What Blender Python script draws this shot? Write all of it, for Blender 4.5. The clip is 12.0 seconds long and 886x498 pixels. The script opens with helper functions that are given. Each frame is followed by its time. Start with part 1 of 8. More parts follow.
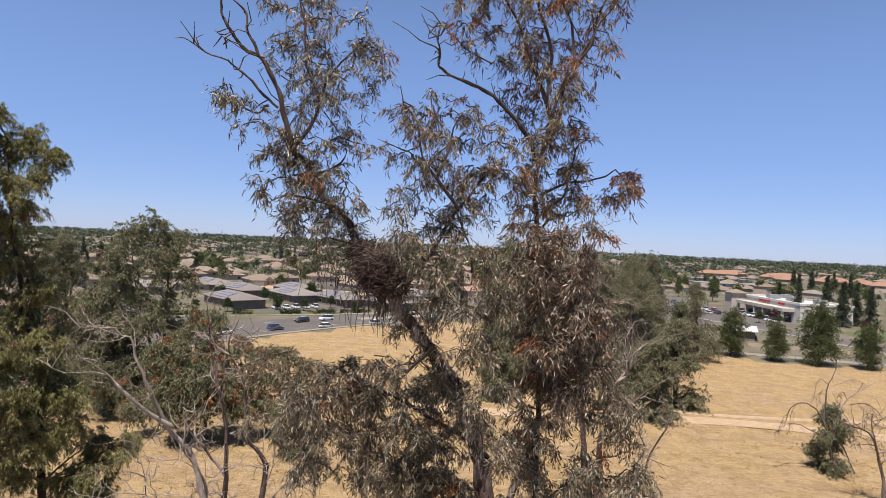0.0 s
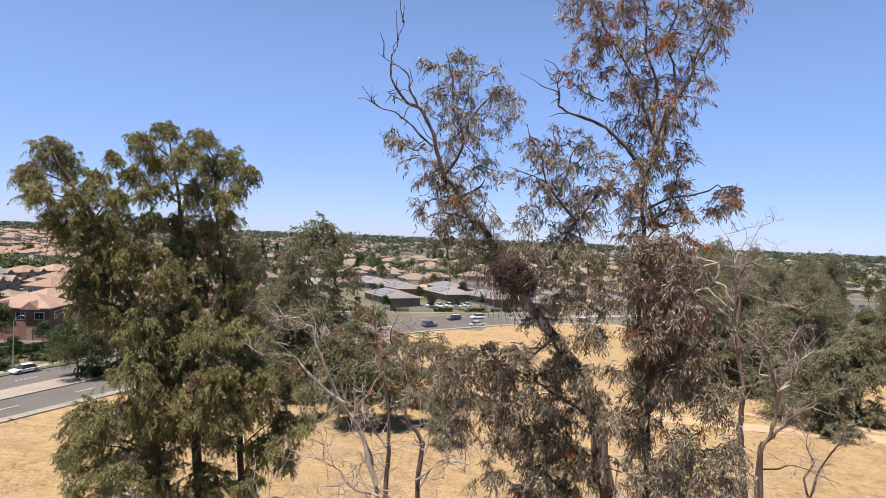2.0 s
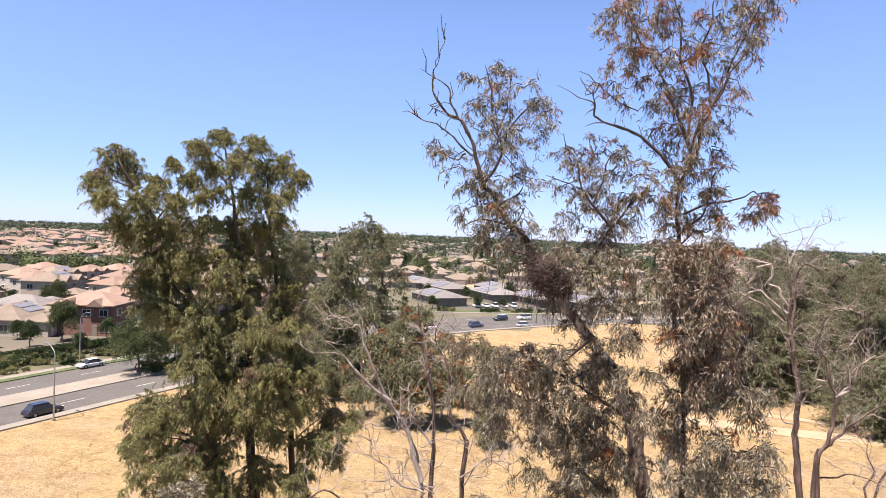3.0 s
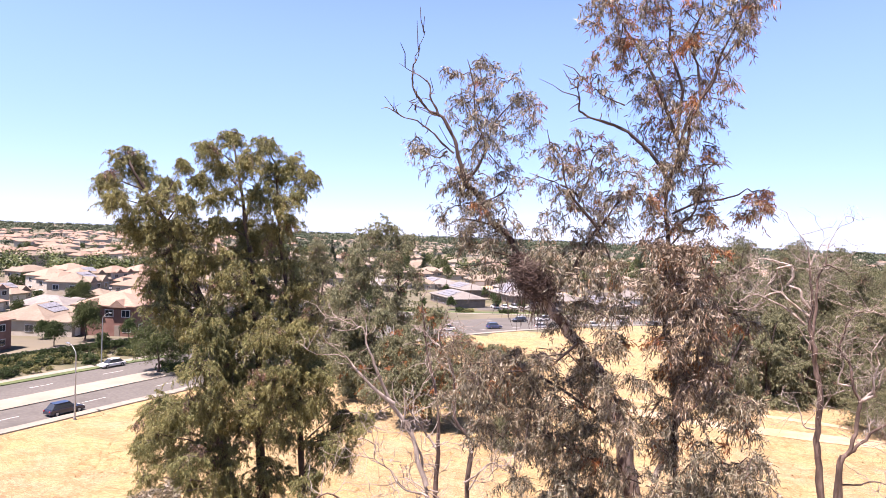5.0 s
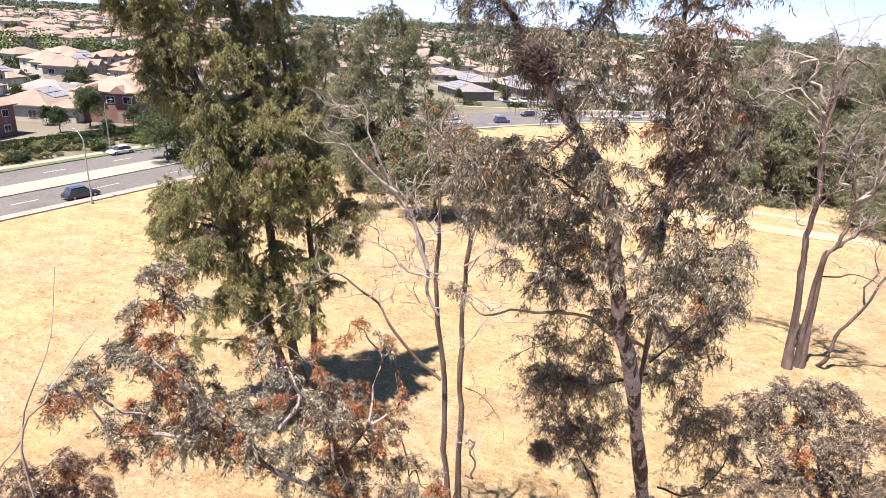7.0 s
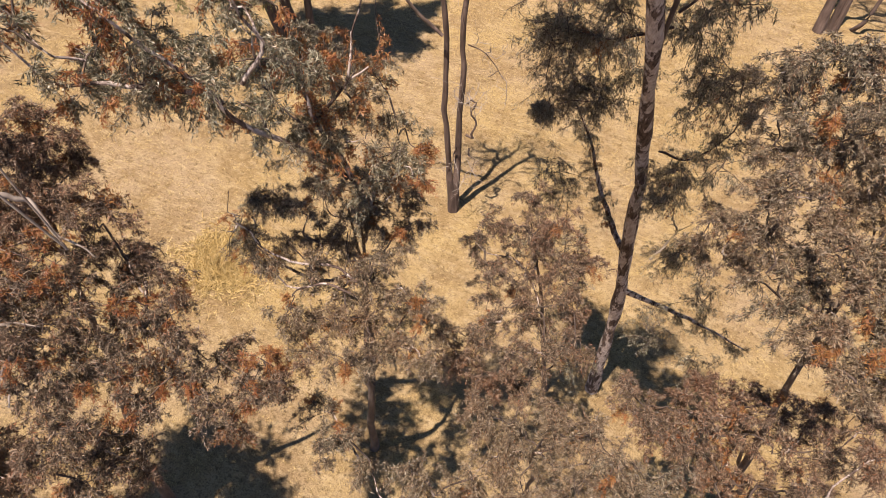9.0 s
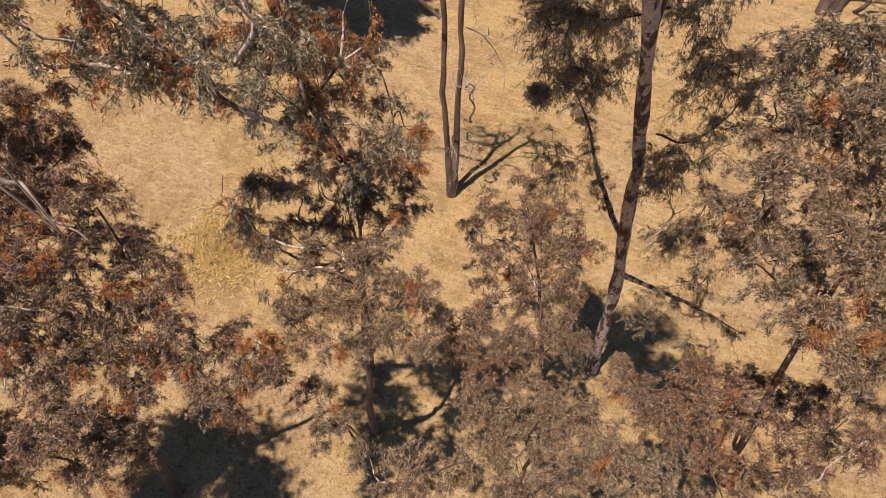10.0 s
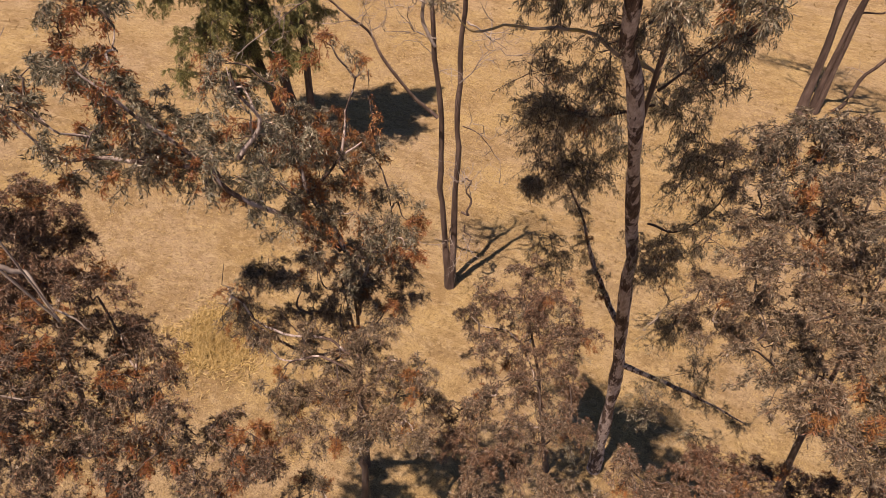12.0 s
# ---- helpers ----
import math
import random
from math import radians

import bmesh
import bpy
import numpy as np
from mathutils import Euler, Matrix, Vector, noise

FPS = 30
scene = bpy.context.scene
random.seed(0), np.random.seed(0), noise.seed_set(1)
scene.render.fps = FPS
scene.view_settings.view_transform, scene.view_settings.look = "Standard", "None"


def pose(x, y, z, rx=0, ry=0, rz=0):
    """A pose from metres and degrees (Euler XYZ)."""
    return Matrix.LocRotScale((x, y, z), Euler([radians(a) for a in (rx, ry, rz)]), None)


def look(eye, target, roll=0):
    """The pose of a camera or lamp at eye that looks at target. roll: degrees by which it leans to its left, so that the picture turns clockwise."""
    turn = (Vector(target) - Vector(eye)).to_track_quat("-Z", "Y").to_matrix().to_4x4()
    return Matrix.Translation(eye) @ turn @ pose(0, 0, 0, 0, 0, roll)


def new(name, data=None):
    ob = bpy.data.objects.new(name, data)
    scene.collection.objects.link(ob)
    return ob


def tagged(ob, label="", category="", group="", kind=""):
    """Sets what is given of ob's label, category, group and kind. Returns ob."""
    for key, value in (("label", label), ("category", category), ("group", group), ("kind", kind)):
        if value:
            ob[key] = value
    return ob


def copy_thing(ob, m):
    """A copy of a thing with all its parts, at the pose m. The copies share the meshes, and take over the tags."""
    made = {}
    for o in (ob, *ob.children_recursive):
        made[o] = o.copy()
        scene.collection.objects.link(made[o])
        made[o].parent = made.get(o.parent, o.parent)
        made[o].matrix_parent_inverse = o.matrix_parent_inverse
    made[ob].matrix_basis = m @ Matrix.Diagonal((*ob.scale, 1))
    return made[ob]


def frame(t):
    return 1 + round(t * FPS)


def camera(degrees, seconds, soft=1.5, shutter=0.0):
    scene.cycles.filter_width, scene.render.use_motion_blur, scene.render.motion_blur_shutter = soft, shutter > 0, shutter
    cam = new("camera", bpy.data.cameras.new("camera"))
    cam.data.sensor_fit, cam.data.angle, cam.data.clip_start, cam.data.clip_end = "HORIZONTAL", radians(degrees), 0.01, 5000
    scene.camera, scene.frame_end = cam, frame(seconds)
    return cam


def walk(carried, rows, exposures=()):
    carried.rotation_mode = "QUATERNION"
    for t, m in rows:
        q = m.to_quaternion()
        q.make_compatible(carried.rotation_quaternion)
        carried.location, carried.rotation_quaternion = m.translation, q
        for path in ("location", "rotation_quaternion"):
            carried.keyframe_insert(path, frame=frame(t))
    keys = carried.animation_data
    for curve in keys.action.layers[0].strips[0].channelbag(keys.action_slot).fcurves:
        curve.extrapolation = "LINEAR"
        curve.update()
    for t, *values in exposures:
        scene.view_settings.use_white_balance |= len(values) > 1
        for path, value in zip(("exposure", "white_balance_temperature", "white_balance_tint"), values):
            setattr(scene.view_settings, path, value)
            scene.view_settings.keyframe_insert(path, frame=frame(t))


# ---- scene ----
cam = camera(70.7, 12.0, 0.6)
PATH = [
    (0, (0.306, -0.919, 25.889), (0.295, 1.081, 25.868), 2.7),
    (0.5, (0.4, -1.208, 25.901), (0.35, 0.791, 25.88), 2.7),
    (1, (0.539, -1.725, 25.91), (0.345, 0.266, 25.884), 2.6),
    (1.5, (0.677, -2.275, 25.963), (0.338, -0.304, 25.928), 2.4),
    (2, (0.794, -2.815, 26.019), (0.309, -0.876, 25.977), 2.3),
    (2.5, (0.908, -3.152, 26.061), (0.332, -1.238, 26.015), 2.2),
    (3, (1.022, -3.237, 26.116), (0.393, -1.339, 26.068), 2.2),
    (5, (1.501, -2.708, 26.129), (0.811, -0.831, 26.082), 2.1),
    (5.5, (1.713, -2.612, 26.067), (1.018, -0.737, 26.02), 2.1),
    (6, (1.761, -2.577, 26.044), (1.071, -0.713, 25.818), 2.3),
    (6.5, (1.713, -2.52, 26.02), (1.034, -0.68, 25.629), 2.5),
    (7, (1.628, -2.501, 25.974), (0.987, -0.736, 25.287), 3.2),
    (7.5, (1.55, -2.362, 25.852), (0.981, -0.746, 24.819), 4.2),
    (9.5, (1.575, -1.275, 25.041), (1.194, -0.096, 23.471), 5.6),
    (10, (1.668, -1.379, 25.089), (1.287, -0.2, 23.519), 5.5),
    (10.5, (1.694, -1.422, 25.138), (1.314, -0.242, 23.569), 5.5),
    (11, (1.697, -1.416, 25.144), (1.301, -0.195, 23.61), 5.4),
    (11.5, (1.731, -1.477, 25.133), (1.31, -0.199, 23.653), 5.1),
    (12, (1.754, -1.532, 25.117), (1.284, -0.152, 23.749), 4.6),
]
EXPOSURES = ((0, 0.74, 6480, 19), (1.5, 0.74, 6480, 19), (2.0, 1.04, 6500, 19), (2.5, 1.2, 6500, 20), (3.0, 1.39, 6520, 22), (5.0, 1.8, 6550, 31), (6.5, 1.86, 6450, 26), (7.7, 1.45, 6200, 19), (8.6, 1.1, 6900, 20), (9.3, 0.93, 7300, 23), (12, 0.56, 7900, 30))
SKY_STRENGTH, SUN_STRENGTH = 0.088, 5.0
walk(cam, [(t, look(eye, target, roll)) for t, eye, target, roll in PATH], EXPOSURES)

# world: clear midday sky and one sun
SUN_ELEV, SUN_DIR = 68.0, Vector((-0.43, -0.90))
world = bpy.data.worlds.new("sky")
scene.world = world
world.use_nodes = True
wt = world.node_tree
sky = wt.nodes.new("ShaderNodeTexSky")
sky.sky_type, sky.sun_disc = "NISHITA", False
sky.sun_elevation, sky.sun_rotation = radians(SUN_ELEV), math.atan2(SUN_DIR.x, SUN_DIR.y)
sky.altitude = 1500.0
sky.air_density, sky.dust_density, sky.ozone_density = 1.0, 0.3, 1.3
haze = wt.nodes.new("ShaderNodeMix")
haze.data_type, haze.blend_type = "RGBA", "MULTIPLY"
haze.inputs[0].default_value, haze.inputs[7].default_value = 1.0, (0.84, 0.96, 1.22, 1)
wt.links.new(sky.outputs[0], haze.inputs[6])
even = wt.nodes.new("ShaderNodeMix")
even.data_type = "RGBA"
even.inputs[0].default_value, even.inputs[7].default_value = 0.5, (2.3, 4.0, 6.7, 1)
wt.links.new(haze.outputs[2], even.inputs[6])
aim = wt.nodes.new("ShaderNodeTexCoord")
split = wt.nodes.new("ShaderNodeSeparateXYZ")
wt.links.new(aim.outputs["Generated"], split.inputs[0])
deep = wt.nodes.new("ShaderNodeValToRGB")
deep.color_ramp.interpolation = "B_SPLINE"
for e in range(2):
    deep.color_ramp.elements.new(0.5)
for e, (at, tint) in zip(deep.color_ramp.elements, ((0.0, (0.76, 0.73, 0.75)), (0.13, (0.76, 0.75, 0.765)), (0.35, (0.735, 0.75, 0.775)), (0.66, (0.15, 0.155, 0.165)))):
    e.position, e.color = at, (*tint, 1)
wt.links.new(split.outputs["Z"], deep.inputs[0])
tone = wt.nodes.new("ShaderNodeMix")
tone.data_type, tone.blend_type = "RGBA", "MULTIPLY"
tone.inputs[0].default_value = 1.0
wt.links.new(even.outputs[2], tone.inputs[6])
wt.links.new(deep.outputs[0], tone.inputs[7])
wt.links.new(tone.outputs[2], wt.nodes["Background"].inputs[0])
wt.nodes["Background"].inputs[1].default_value = SKY_STRENGTH
sun_lamp = bpy.data.lights.new("sun", "SUN")
sun_lamp.energy, sun_lamp.angle, sun_lamp.color = SUN_STRENGTH, radians(0.53), (1.0, 0.95, 0.86)
sun = new("sun", sun_lamp)
sd = Vector((SUN_DIR.x, SUN_DIR.y, 0)).normalized() * math.cos(radians(SUN_ELEV)) + Vector((0, 0, math.sin(radians(SUN_ELEV))))
sun.matrix_basis = look((0, 0, 80), Vector((0, 0, 80)) - sd)

rng = np.random.default_rng(7)


# ---- materials ----
def material(name):
    m = bpy.data.materials.new(name)
    m.use_nodes = True
    nt = m.node_tree
    return m, nt, nt.nodes["Principled BSDF"]


def node(nt, kind, **values):
    n = nt.nodes.new("ShaderNode" + kind)
    for k, v in values.items():
        n.inputs[k].default_value = v
    return n


def mixed(nt, fac, a, b, blend="MIX"):
    """A colour mix; a and b are sockets or colours, fac a socket or a number."""
    n = nt.nodes.new("ShaderNodeMix")
    n.data_type, n.blend_type = "RGBA", blend
    for i, v in ((0, fac), (6, a), (7, b)):
        if isinstance(v, bpy.types.NodeSocket):
            nt.links.new(v, n.inputs[i])
        else:
            n.inputs[i].default_value = v if i == 0 else (*v[:3], 1)
    return n.outputs[2]


def ramp(nt, fac, stops):
    n = nt.nodes.new("ShaderNodeValToRGB")
    el = n.color_ramp.elements
    while len(el) < len(stops):
        el.new(0.5)
    for e, (p, c) in zip(el, stops):
        e.position, e.color = p, (*(c if isinstance(c, tuple) else (c, c, c)), 1)
    nt.links.new(fac, n.inputs[0])
    return n.outputs[0]


def grain(nt, scale, stretch=(1, 1, 1), detail=4.0, coord="Object", rough=0.6):
    tc = nt.nodes.new("ShaderNodeTexCoord")
    mp = nt.nodes.new("ShaderNodeMapping")
    mp.inputs["Scale"].default_value = stretch
    nt.links.new(tc.outputs[coord], mp.inputs[0])
    n = node(nt, "TexNoise", Scale=scale, Detail=detail, Roughness=rough)
    nt.links.new(mp.outputs[0], n.inputs["Vector"])
    return n.outputs["Fac"]


def bumped(nt, bsdf, height, strength, distance):
    b = node(nt, "Bump", Strength=strength, Distance=distance)
    nt.links.new(height, b.inputs["Height"])
    nt.links.new(b.outputs[0], bsdf.inputs["Normal"])


def surface(name, c1, c2, scale=3.0, rough=0.8, c3=None, scale3=0.4, stretch=(1, 1, 1), bump=0.2, dist=0.02, metal=0.0, vary=0.0, spec=0.5):
    """A two-scale surface: grain between c1 and c2, stains of c3, relief."""
    m, nt, b = material(name)
    g = grain(nt, scale, stretch)
    col = mixed(nt, ramp(nt, g, [(0.35, 0.0), (0.65, 1.0)]), c1, c2)
    if c3:
        col = mixed(nt, ramp(nt, grain(nt, scale3, stretch), [(0.48, 0.0), (0.68, 0.8)]), col, c3)
    if vary:
        oi = nt.nodes.new("ShaderNodeObjectInfo")
        shade = ramp(nt, oi.outputs["Random"], [(0.0, 1 - vary), (1.0, 1.0)])
        col = mixed(nt, 1.0, col, shade, "MULTIPLY")
    nt.links.new(col, b.inputs["Base Color"])
    b.inputs["Roughness"].default_value, b.inputs["Metallic"].default_value = rough, metal
    b.inputs["Specular IOR Level"].default_value = spec
    if bump:
        bumped(nt, b, g, bump, dist)
    return m


def leaf_material(name, stops, rough=0.5, through_light=0.09, gloss=0.45):
    m, nt, b = material(name)
    geo = nt.nodes.new("ShaderNodeNewGeometry")
    col = ramp(nt, geo.outputs["Random Per Island"], stops)
    col = mixed(nt, ramp(nt, grain(nt, 0.35), [(0.4, 0.0), (0.7, 0.35)]), col, stops[-1][1])
    nt.links.new(col, b.inputs["Base Color"])
    b.inputs["Roughness"].default_value = rough
    b.inputs["Specular IOR Level"].default_value = gloss
    tr = nt.nodes.new("ShaderNodeBsdfTranslucent")
    nt.links.new(col, tr.inputs[0])
    mx = nt.nodes.new("ShaderNodeMixShader")
    mx.inputs[0].default_value = through_light
    nt.links.new(b.outputs[0], mx.inputs[1])
    nt.links.new(tr.outputs[0], mx.inputs[2])
    nt.links.new(mx.outputs[0], nt.nodes["Material Output"].inputs[0])
    return m


LEAF = leaf_material("gum_leaf", [(0.0, (0.04, 0.038, 0.023)), (0.4, (0.113, 0.108, 0.067)), (0.78, (0.33, 0.305, 0.22)), (1.0, (0.2, 0.115, 0.058))], 0.4, 0.12)
LEAF_BROWN = leaf_material("gum_leaf_brown", [(0.0, (0.023, 0.0155, 0.0095)), (0.45, (0.088, 0.062, 0.04)), (0.82, (0.27, 0.208, 0.148)), (1.0, (0.2, 0.07, 0.028))], 0.45)
LEAF_DUSTY = leaf_material("dusty_gum_leaf", [(0.0, (0.028, 0.0225, 0.0135)), (0.45, (0.1, 0.083, 0.053)), (0.82, (0.295, 0.25, 0.178)), (1.0, (0.19, 0.09, 0.045))], 0.42)
LEAF_RED = leaf_material("gum_leaf_red", [(0.0, (0.14, 0.0461, 0.0245)), (0.5, (0.252, 0.0846, 0.0281)), (1.0, (0.294, 0.154, 0.049))], 0.5, 0.2)
LEAF_GREEN = leaf_material("gum_leaf_green", [(0.0, (0.0672, 0.0739, 0.0291)), (0.5, (0.168, 0.177, 0.0717)), (0.85, (0.297, 0.293, 0.13)), (1.0, (0.28, 0.224, 0.0784))], 0.45, 0.24, 0.22)
LEAF_FAR = leaf_material("far_gum_leaf", [(0.0, (0.064, 0.071, 0.036)), (0.5, (0.143, 0.151, 0.08)), (1.0, (0.27, 0.263, 0.152))], 0.5, 0.28, 0.22)
LEAF_STREET = leaf_material("street_tree_leaf", [(0.0, (0.036, 0.052, 0.0175)), (0.6, (0.06, 0.08, 0.025)), (1.0, (0.095, 0.108, 0.035))], 0.5, gloss=0.22)
LEAF_DARK = leaf_material("conifer_needle", [(0.0, (0.0191, 0.0318, 0.0178)), (0.6, (0.0318, 0.0477, 0.0255)), (1.0, (0.0508, 0.0668, 0.0349))], 0.6, gloss=0.22)
LEAF_BUSH = leaf_material("hedge_leaf", [(0.0, (0.02, 0.036, 0.012)), (0.6, (0.042, 0.066, 0.02)), (1.0, (0.068, 0.092, 0.03))], 0.5, gloss=0.22)
# far foliage: a greyer, bluer green, with some distance haze put into the colour
LEAF_HAZY = leaf_material("haze_tinted_leaf", [(0.0, (0.032, 0.046, 0.027)), (0.6, (0.05, 0.066, 0.038)), (1.0, (0.075, 0.09, 0.052))], 0.7, gloss=0.22)
LEAF_PLUM = leaf_material("plum_leaf", [(0.0, (0.0318, 0.0127, 0.0159)), (1.0, (0.0766, 0.0191, 0.0223))], 0.5)
def peeling_bark():
    """Pale smooth gum bark with dark ragged strips still clinging to it."""
    m, nt, b = material("gum_bark")
    strips = grain(nt, 7.0, (1, 1, 0.22), 6.0, rough=0.7)
    blotch = grain(nt, 2.4, (1, 1, 0.5), 4.0)
    pale = mixed(nt, ramp(nt, grain(nt, 14.0, (1, 1, 0.5), 5.0), [(0.4, 0.0), (0.6, 1.0)]), (0.27, 0.215, 0.19), (0.43, 0.37, 0.33))
    dark = mixed(nt, ramp(nt, grain(nt, 20.0, (1, 1, 0.15), 5.0), [(0.4, 0.0), (0.6, 1.0)]), (0.035, 0.022, 0.018), (0.115, 0.078, 0.062))
    cover = mixed(nt, 0.5, strips, blotch)
    nt.links.new(mixed(nt, ramp(nt, cover, [(0.485, 0.0), (0.515, 1.0)]), pale, dark), b.inputs["Base Color"])
    b.inputs["Roughness"].default_value, b.inputs["Specular IOR Level"].default_value = 0.85, 0.3
    bumped(nt, b, cover, 1.0, 0.06)
    return m


BARK = peeling_bark()
BARK_DARK = surface("gum_bark_dark", (0.0393, 0.0262, 0.021), (0.105, 0.0753, 0.059), 6.0, 0.9, (0.0459, 0.0295, 0.0229), 1.5, (1, 1, 0.2), 0.6, 0.03)
DEADWOOD = surface("bleached_wood", (0.0779, 0.0557, 0.0445), (0.178, 0.145, 0.12), 4.0, 0.85, (0.0836, 0.0501, 0.0334), 1.2, (1, 1, 0.2), 0.5, 0.02)
PALEWOOD = surface("pale_dead_wood", (0.176, 0.141, 0.116), (0.353, 0.302, 0.26), 4.0, 0.85, (0.101, 0.0672, 0.0504), 1.5, (1, 1, 0.3), 0.4, 0.02)
RAGGED = surface("ragged_grey_bark", (0.0536, 0.0328, 0.0243), (0.155, 0.108, 0.0863), 3.0, 0.9, (0.0358, 0.0211, 0.0152), 1.0, (1, 1, 0.2), 1.0, 0.08)
LICHEN = surface("lichened_bark", (0.236, 0.197, 0.15), (0.164, 0.124, 0.0916), 9.0, 0.9, (0.328, 0.236, 0.0393), 2.5, (1, 1, 1), 0.5, 0.02)
STICK = surface("nest_stick", (0.035, 0.021, 0.016), (0.095, 0.062, 0.05), 8.0, 0.9, (0.2, 0.155, 0.125), 3.0, (1, 1, 1), 0.3, 0.01)


# ---- mesh helpers ----
def mesh_from(name, verts, quads, mat, smooth=True, tris=None):
    """A mesh from arrays of vertices, quads and, if any, triangles."""
    me = bpy.data.meshes.new(name)
    verts = np.asarray(verts, np.float32)
    faces = [np.asarray(q, np.int32).reshape(-1, k) for q, k in ((quads, 4), (tris, 3)) if q is not None and len(q)]
    me.vertices.add(len(verts))
    me.vertices.foreach_set("co", verts.ravel())
    loops = np.concatenate([q.ravel() for q in faces])
    sizes = np.concatenate([np.full(len(q), q.shape[1], np.int32) for q in faces])
    me.loops.add(len(loops))
    me.loops.foreach_set("vertex_index", loops)
    me.polygons.add(len(sizes))
    me.polygons.foreach_set("loop_start", np.concatenate([[0], np.cumsum(sizes)[:-1]]).astype(np.int32))
    me.polygons.foreach_set("use_smooth", np.full(len(sizes), smooth))
    me.update(calc_edges=True)
    me.materials.append(mat)
    return me


def child(name, me, parent, label="", at=(0, 0, 0), turn=0.0):
    ob = new(name, me)
    ob.parent = parent
    ob.location = at
    ob.rotation_euler = (0, 0, turn)
    if label:
        ob["label"] = label
    return ob


def part(name, bm, mat, parent, label=""):
    """Links a bmesh as one mesh object under a thing or a part."""
    me = bpy.data.meshes.new(name)
    bm.to_mesh(me)
    bm.free()
    for m in mat if isinstance(mat, (list, tuple)) else [mat]:
        me.materials.append(m)
    return child(name, me, parent, label)


def add_box(bm, cx, cy, cz, sx, sy, sz, bevel=0.0, mi=0):
    """An axis-aligned box with its centre and full sizes, edges bevelled."""
    r = bmesh.ops.create_cube(bm, size=1.0, matrix=Matrix.LocRotScale((cx, cy, cz), None, (sx, sy, sz)))
    fs = {f for v in r["verts"] for f in v.link_faces}
    for f in fs:
        f.material_index = mi
    if bevel:
        es = list({e for v in r["verts"] for e in v.link_edges})
        bmesh.ops.bevel(bm, geom=es, offset=bevel, segments=1, affect="EDGES")


def box_mesh(name, mat, cx, cy, cz, sx, sy, sz, bevel=0.0):
    bm = bmesh.new()
    add_box(bm, cx, cy, cz, sx, sy, sz, bevel)
    me = bpy.data.meshes.new(name)
    bm.to_mesh(me)
    bm.free()
    me.materials.append(mat)
    return me


def catmull(pts, per=4):
    p = np.asarray(pts, float)
    p = np.vstack([2 * p[0] - p[1], p, 2 * p[-1] - p[-2]])
    out = []
    for i in range(1, len(p) - 2):
        for k in range(per):
            t = k / per
            out.append(0.5 * (2 * p[i] + (p[i + 1] - p[i - 1]) * t + (2 * p[i - 1] - 5 * p[i] + 4 * p[i + 1] - p[i + 2]) * t * t
                              + (3 * p[i] - p[i - 1] - 3 * p[i + 1] + p[i + 2]) * t ** 3))
    out.append(p[-2])
    return np.array(out)


def tube(path, radii, sides=7):
    """Vertices and quads of a tapered tube along a path."""
    path, n = np.asarray(path, float), len(path)
    tan = np.gradient(path, axis=0)
    tan /= np.linalg.norm(tan, axis=1)[:, None] + 1e-9
    ref = np.where(np.abs(tan[:, 2:3]) > 0.8, [[1.0, 0.13, 0.0]], [[0.1, 0.0, 1.0]])
    ref = ref * 0 + ref[0] if abs(tan[:, 2]).min() > 0.3 else ref
    u = np.cross(tan, ref)
    u /= np.linalg.norm(u, axis=1)[:, None] + 1e-9
    v = np.cross(tan, u)
    a = np.linspace(0, 2 * np.pi, sides, endpoint=False)
    ring = u[:, None] * np.cos(a)[None, :, None] + v[:, None] * np.sin(a)[None, :, None]
    verts = (path[:, None] + ring * np.asarray(radii)[:, None, None]).reshape(-1, 3)
    i, k = np.meshgrid(np.arange(n - 1), np.arange(sides), indexing="ij")
    a0, b0 = i * sides + k, i * sides + (k + 1) % sides
    quads = np.stack([a0, b0, b0 + sides, a0 + sides], -1).reshape(-1, 4)
    return verts, quads


def unit(v):
    return v / (np.linalg.norm(v, axis=-1, keepdims=True) + 1e-9)


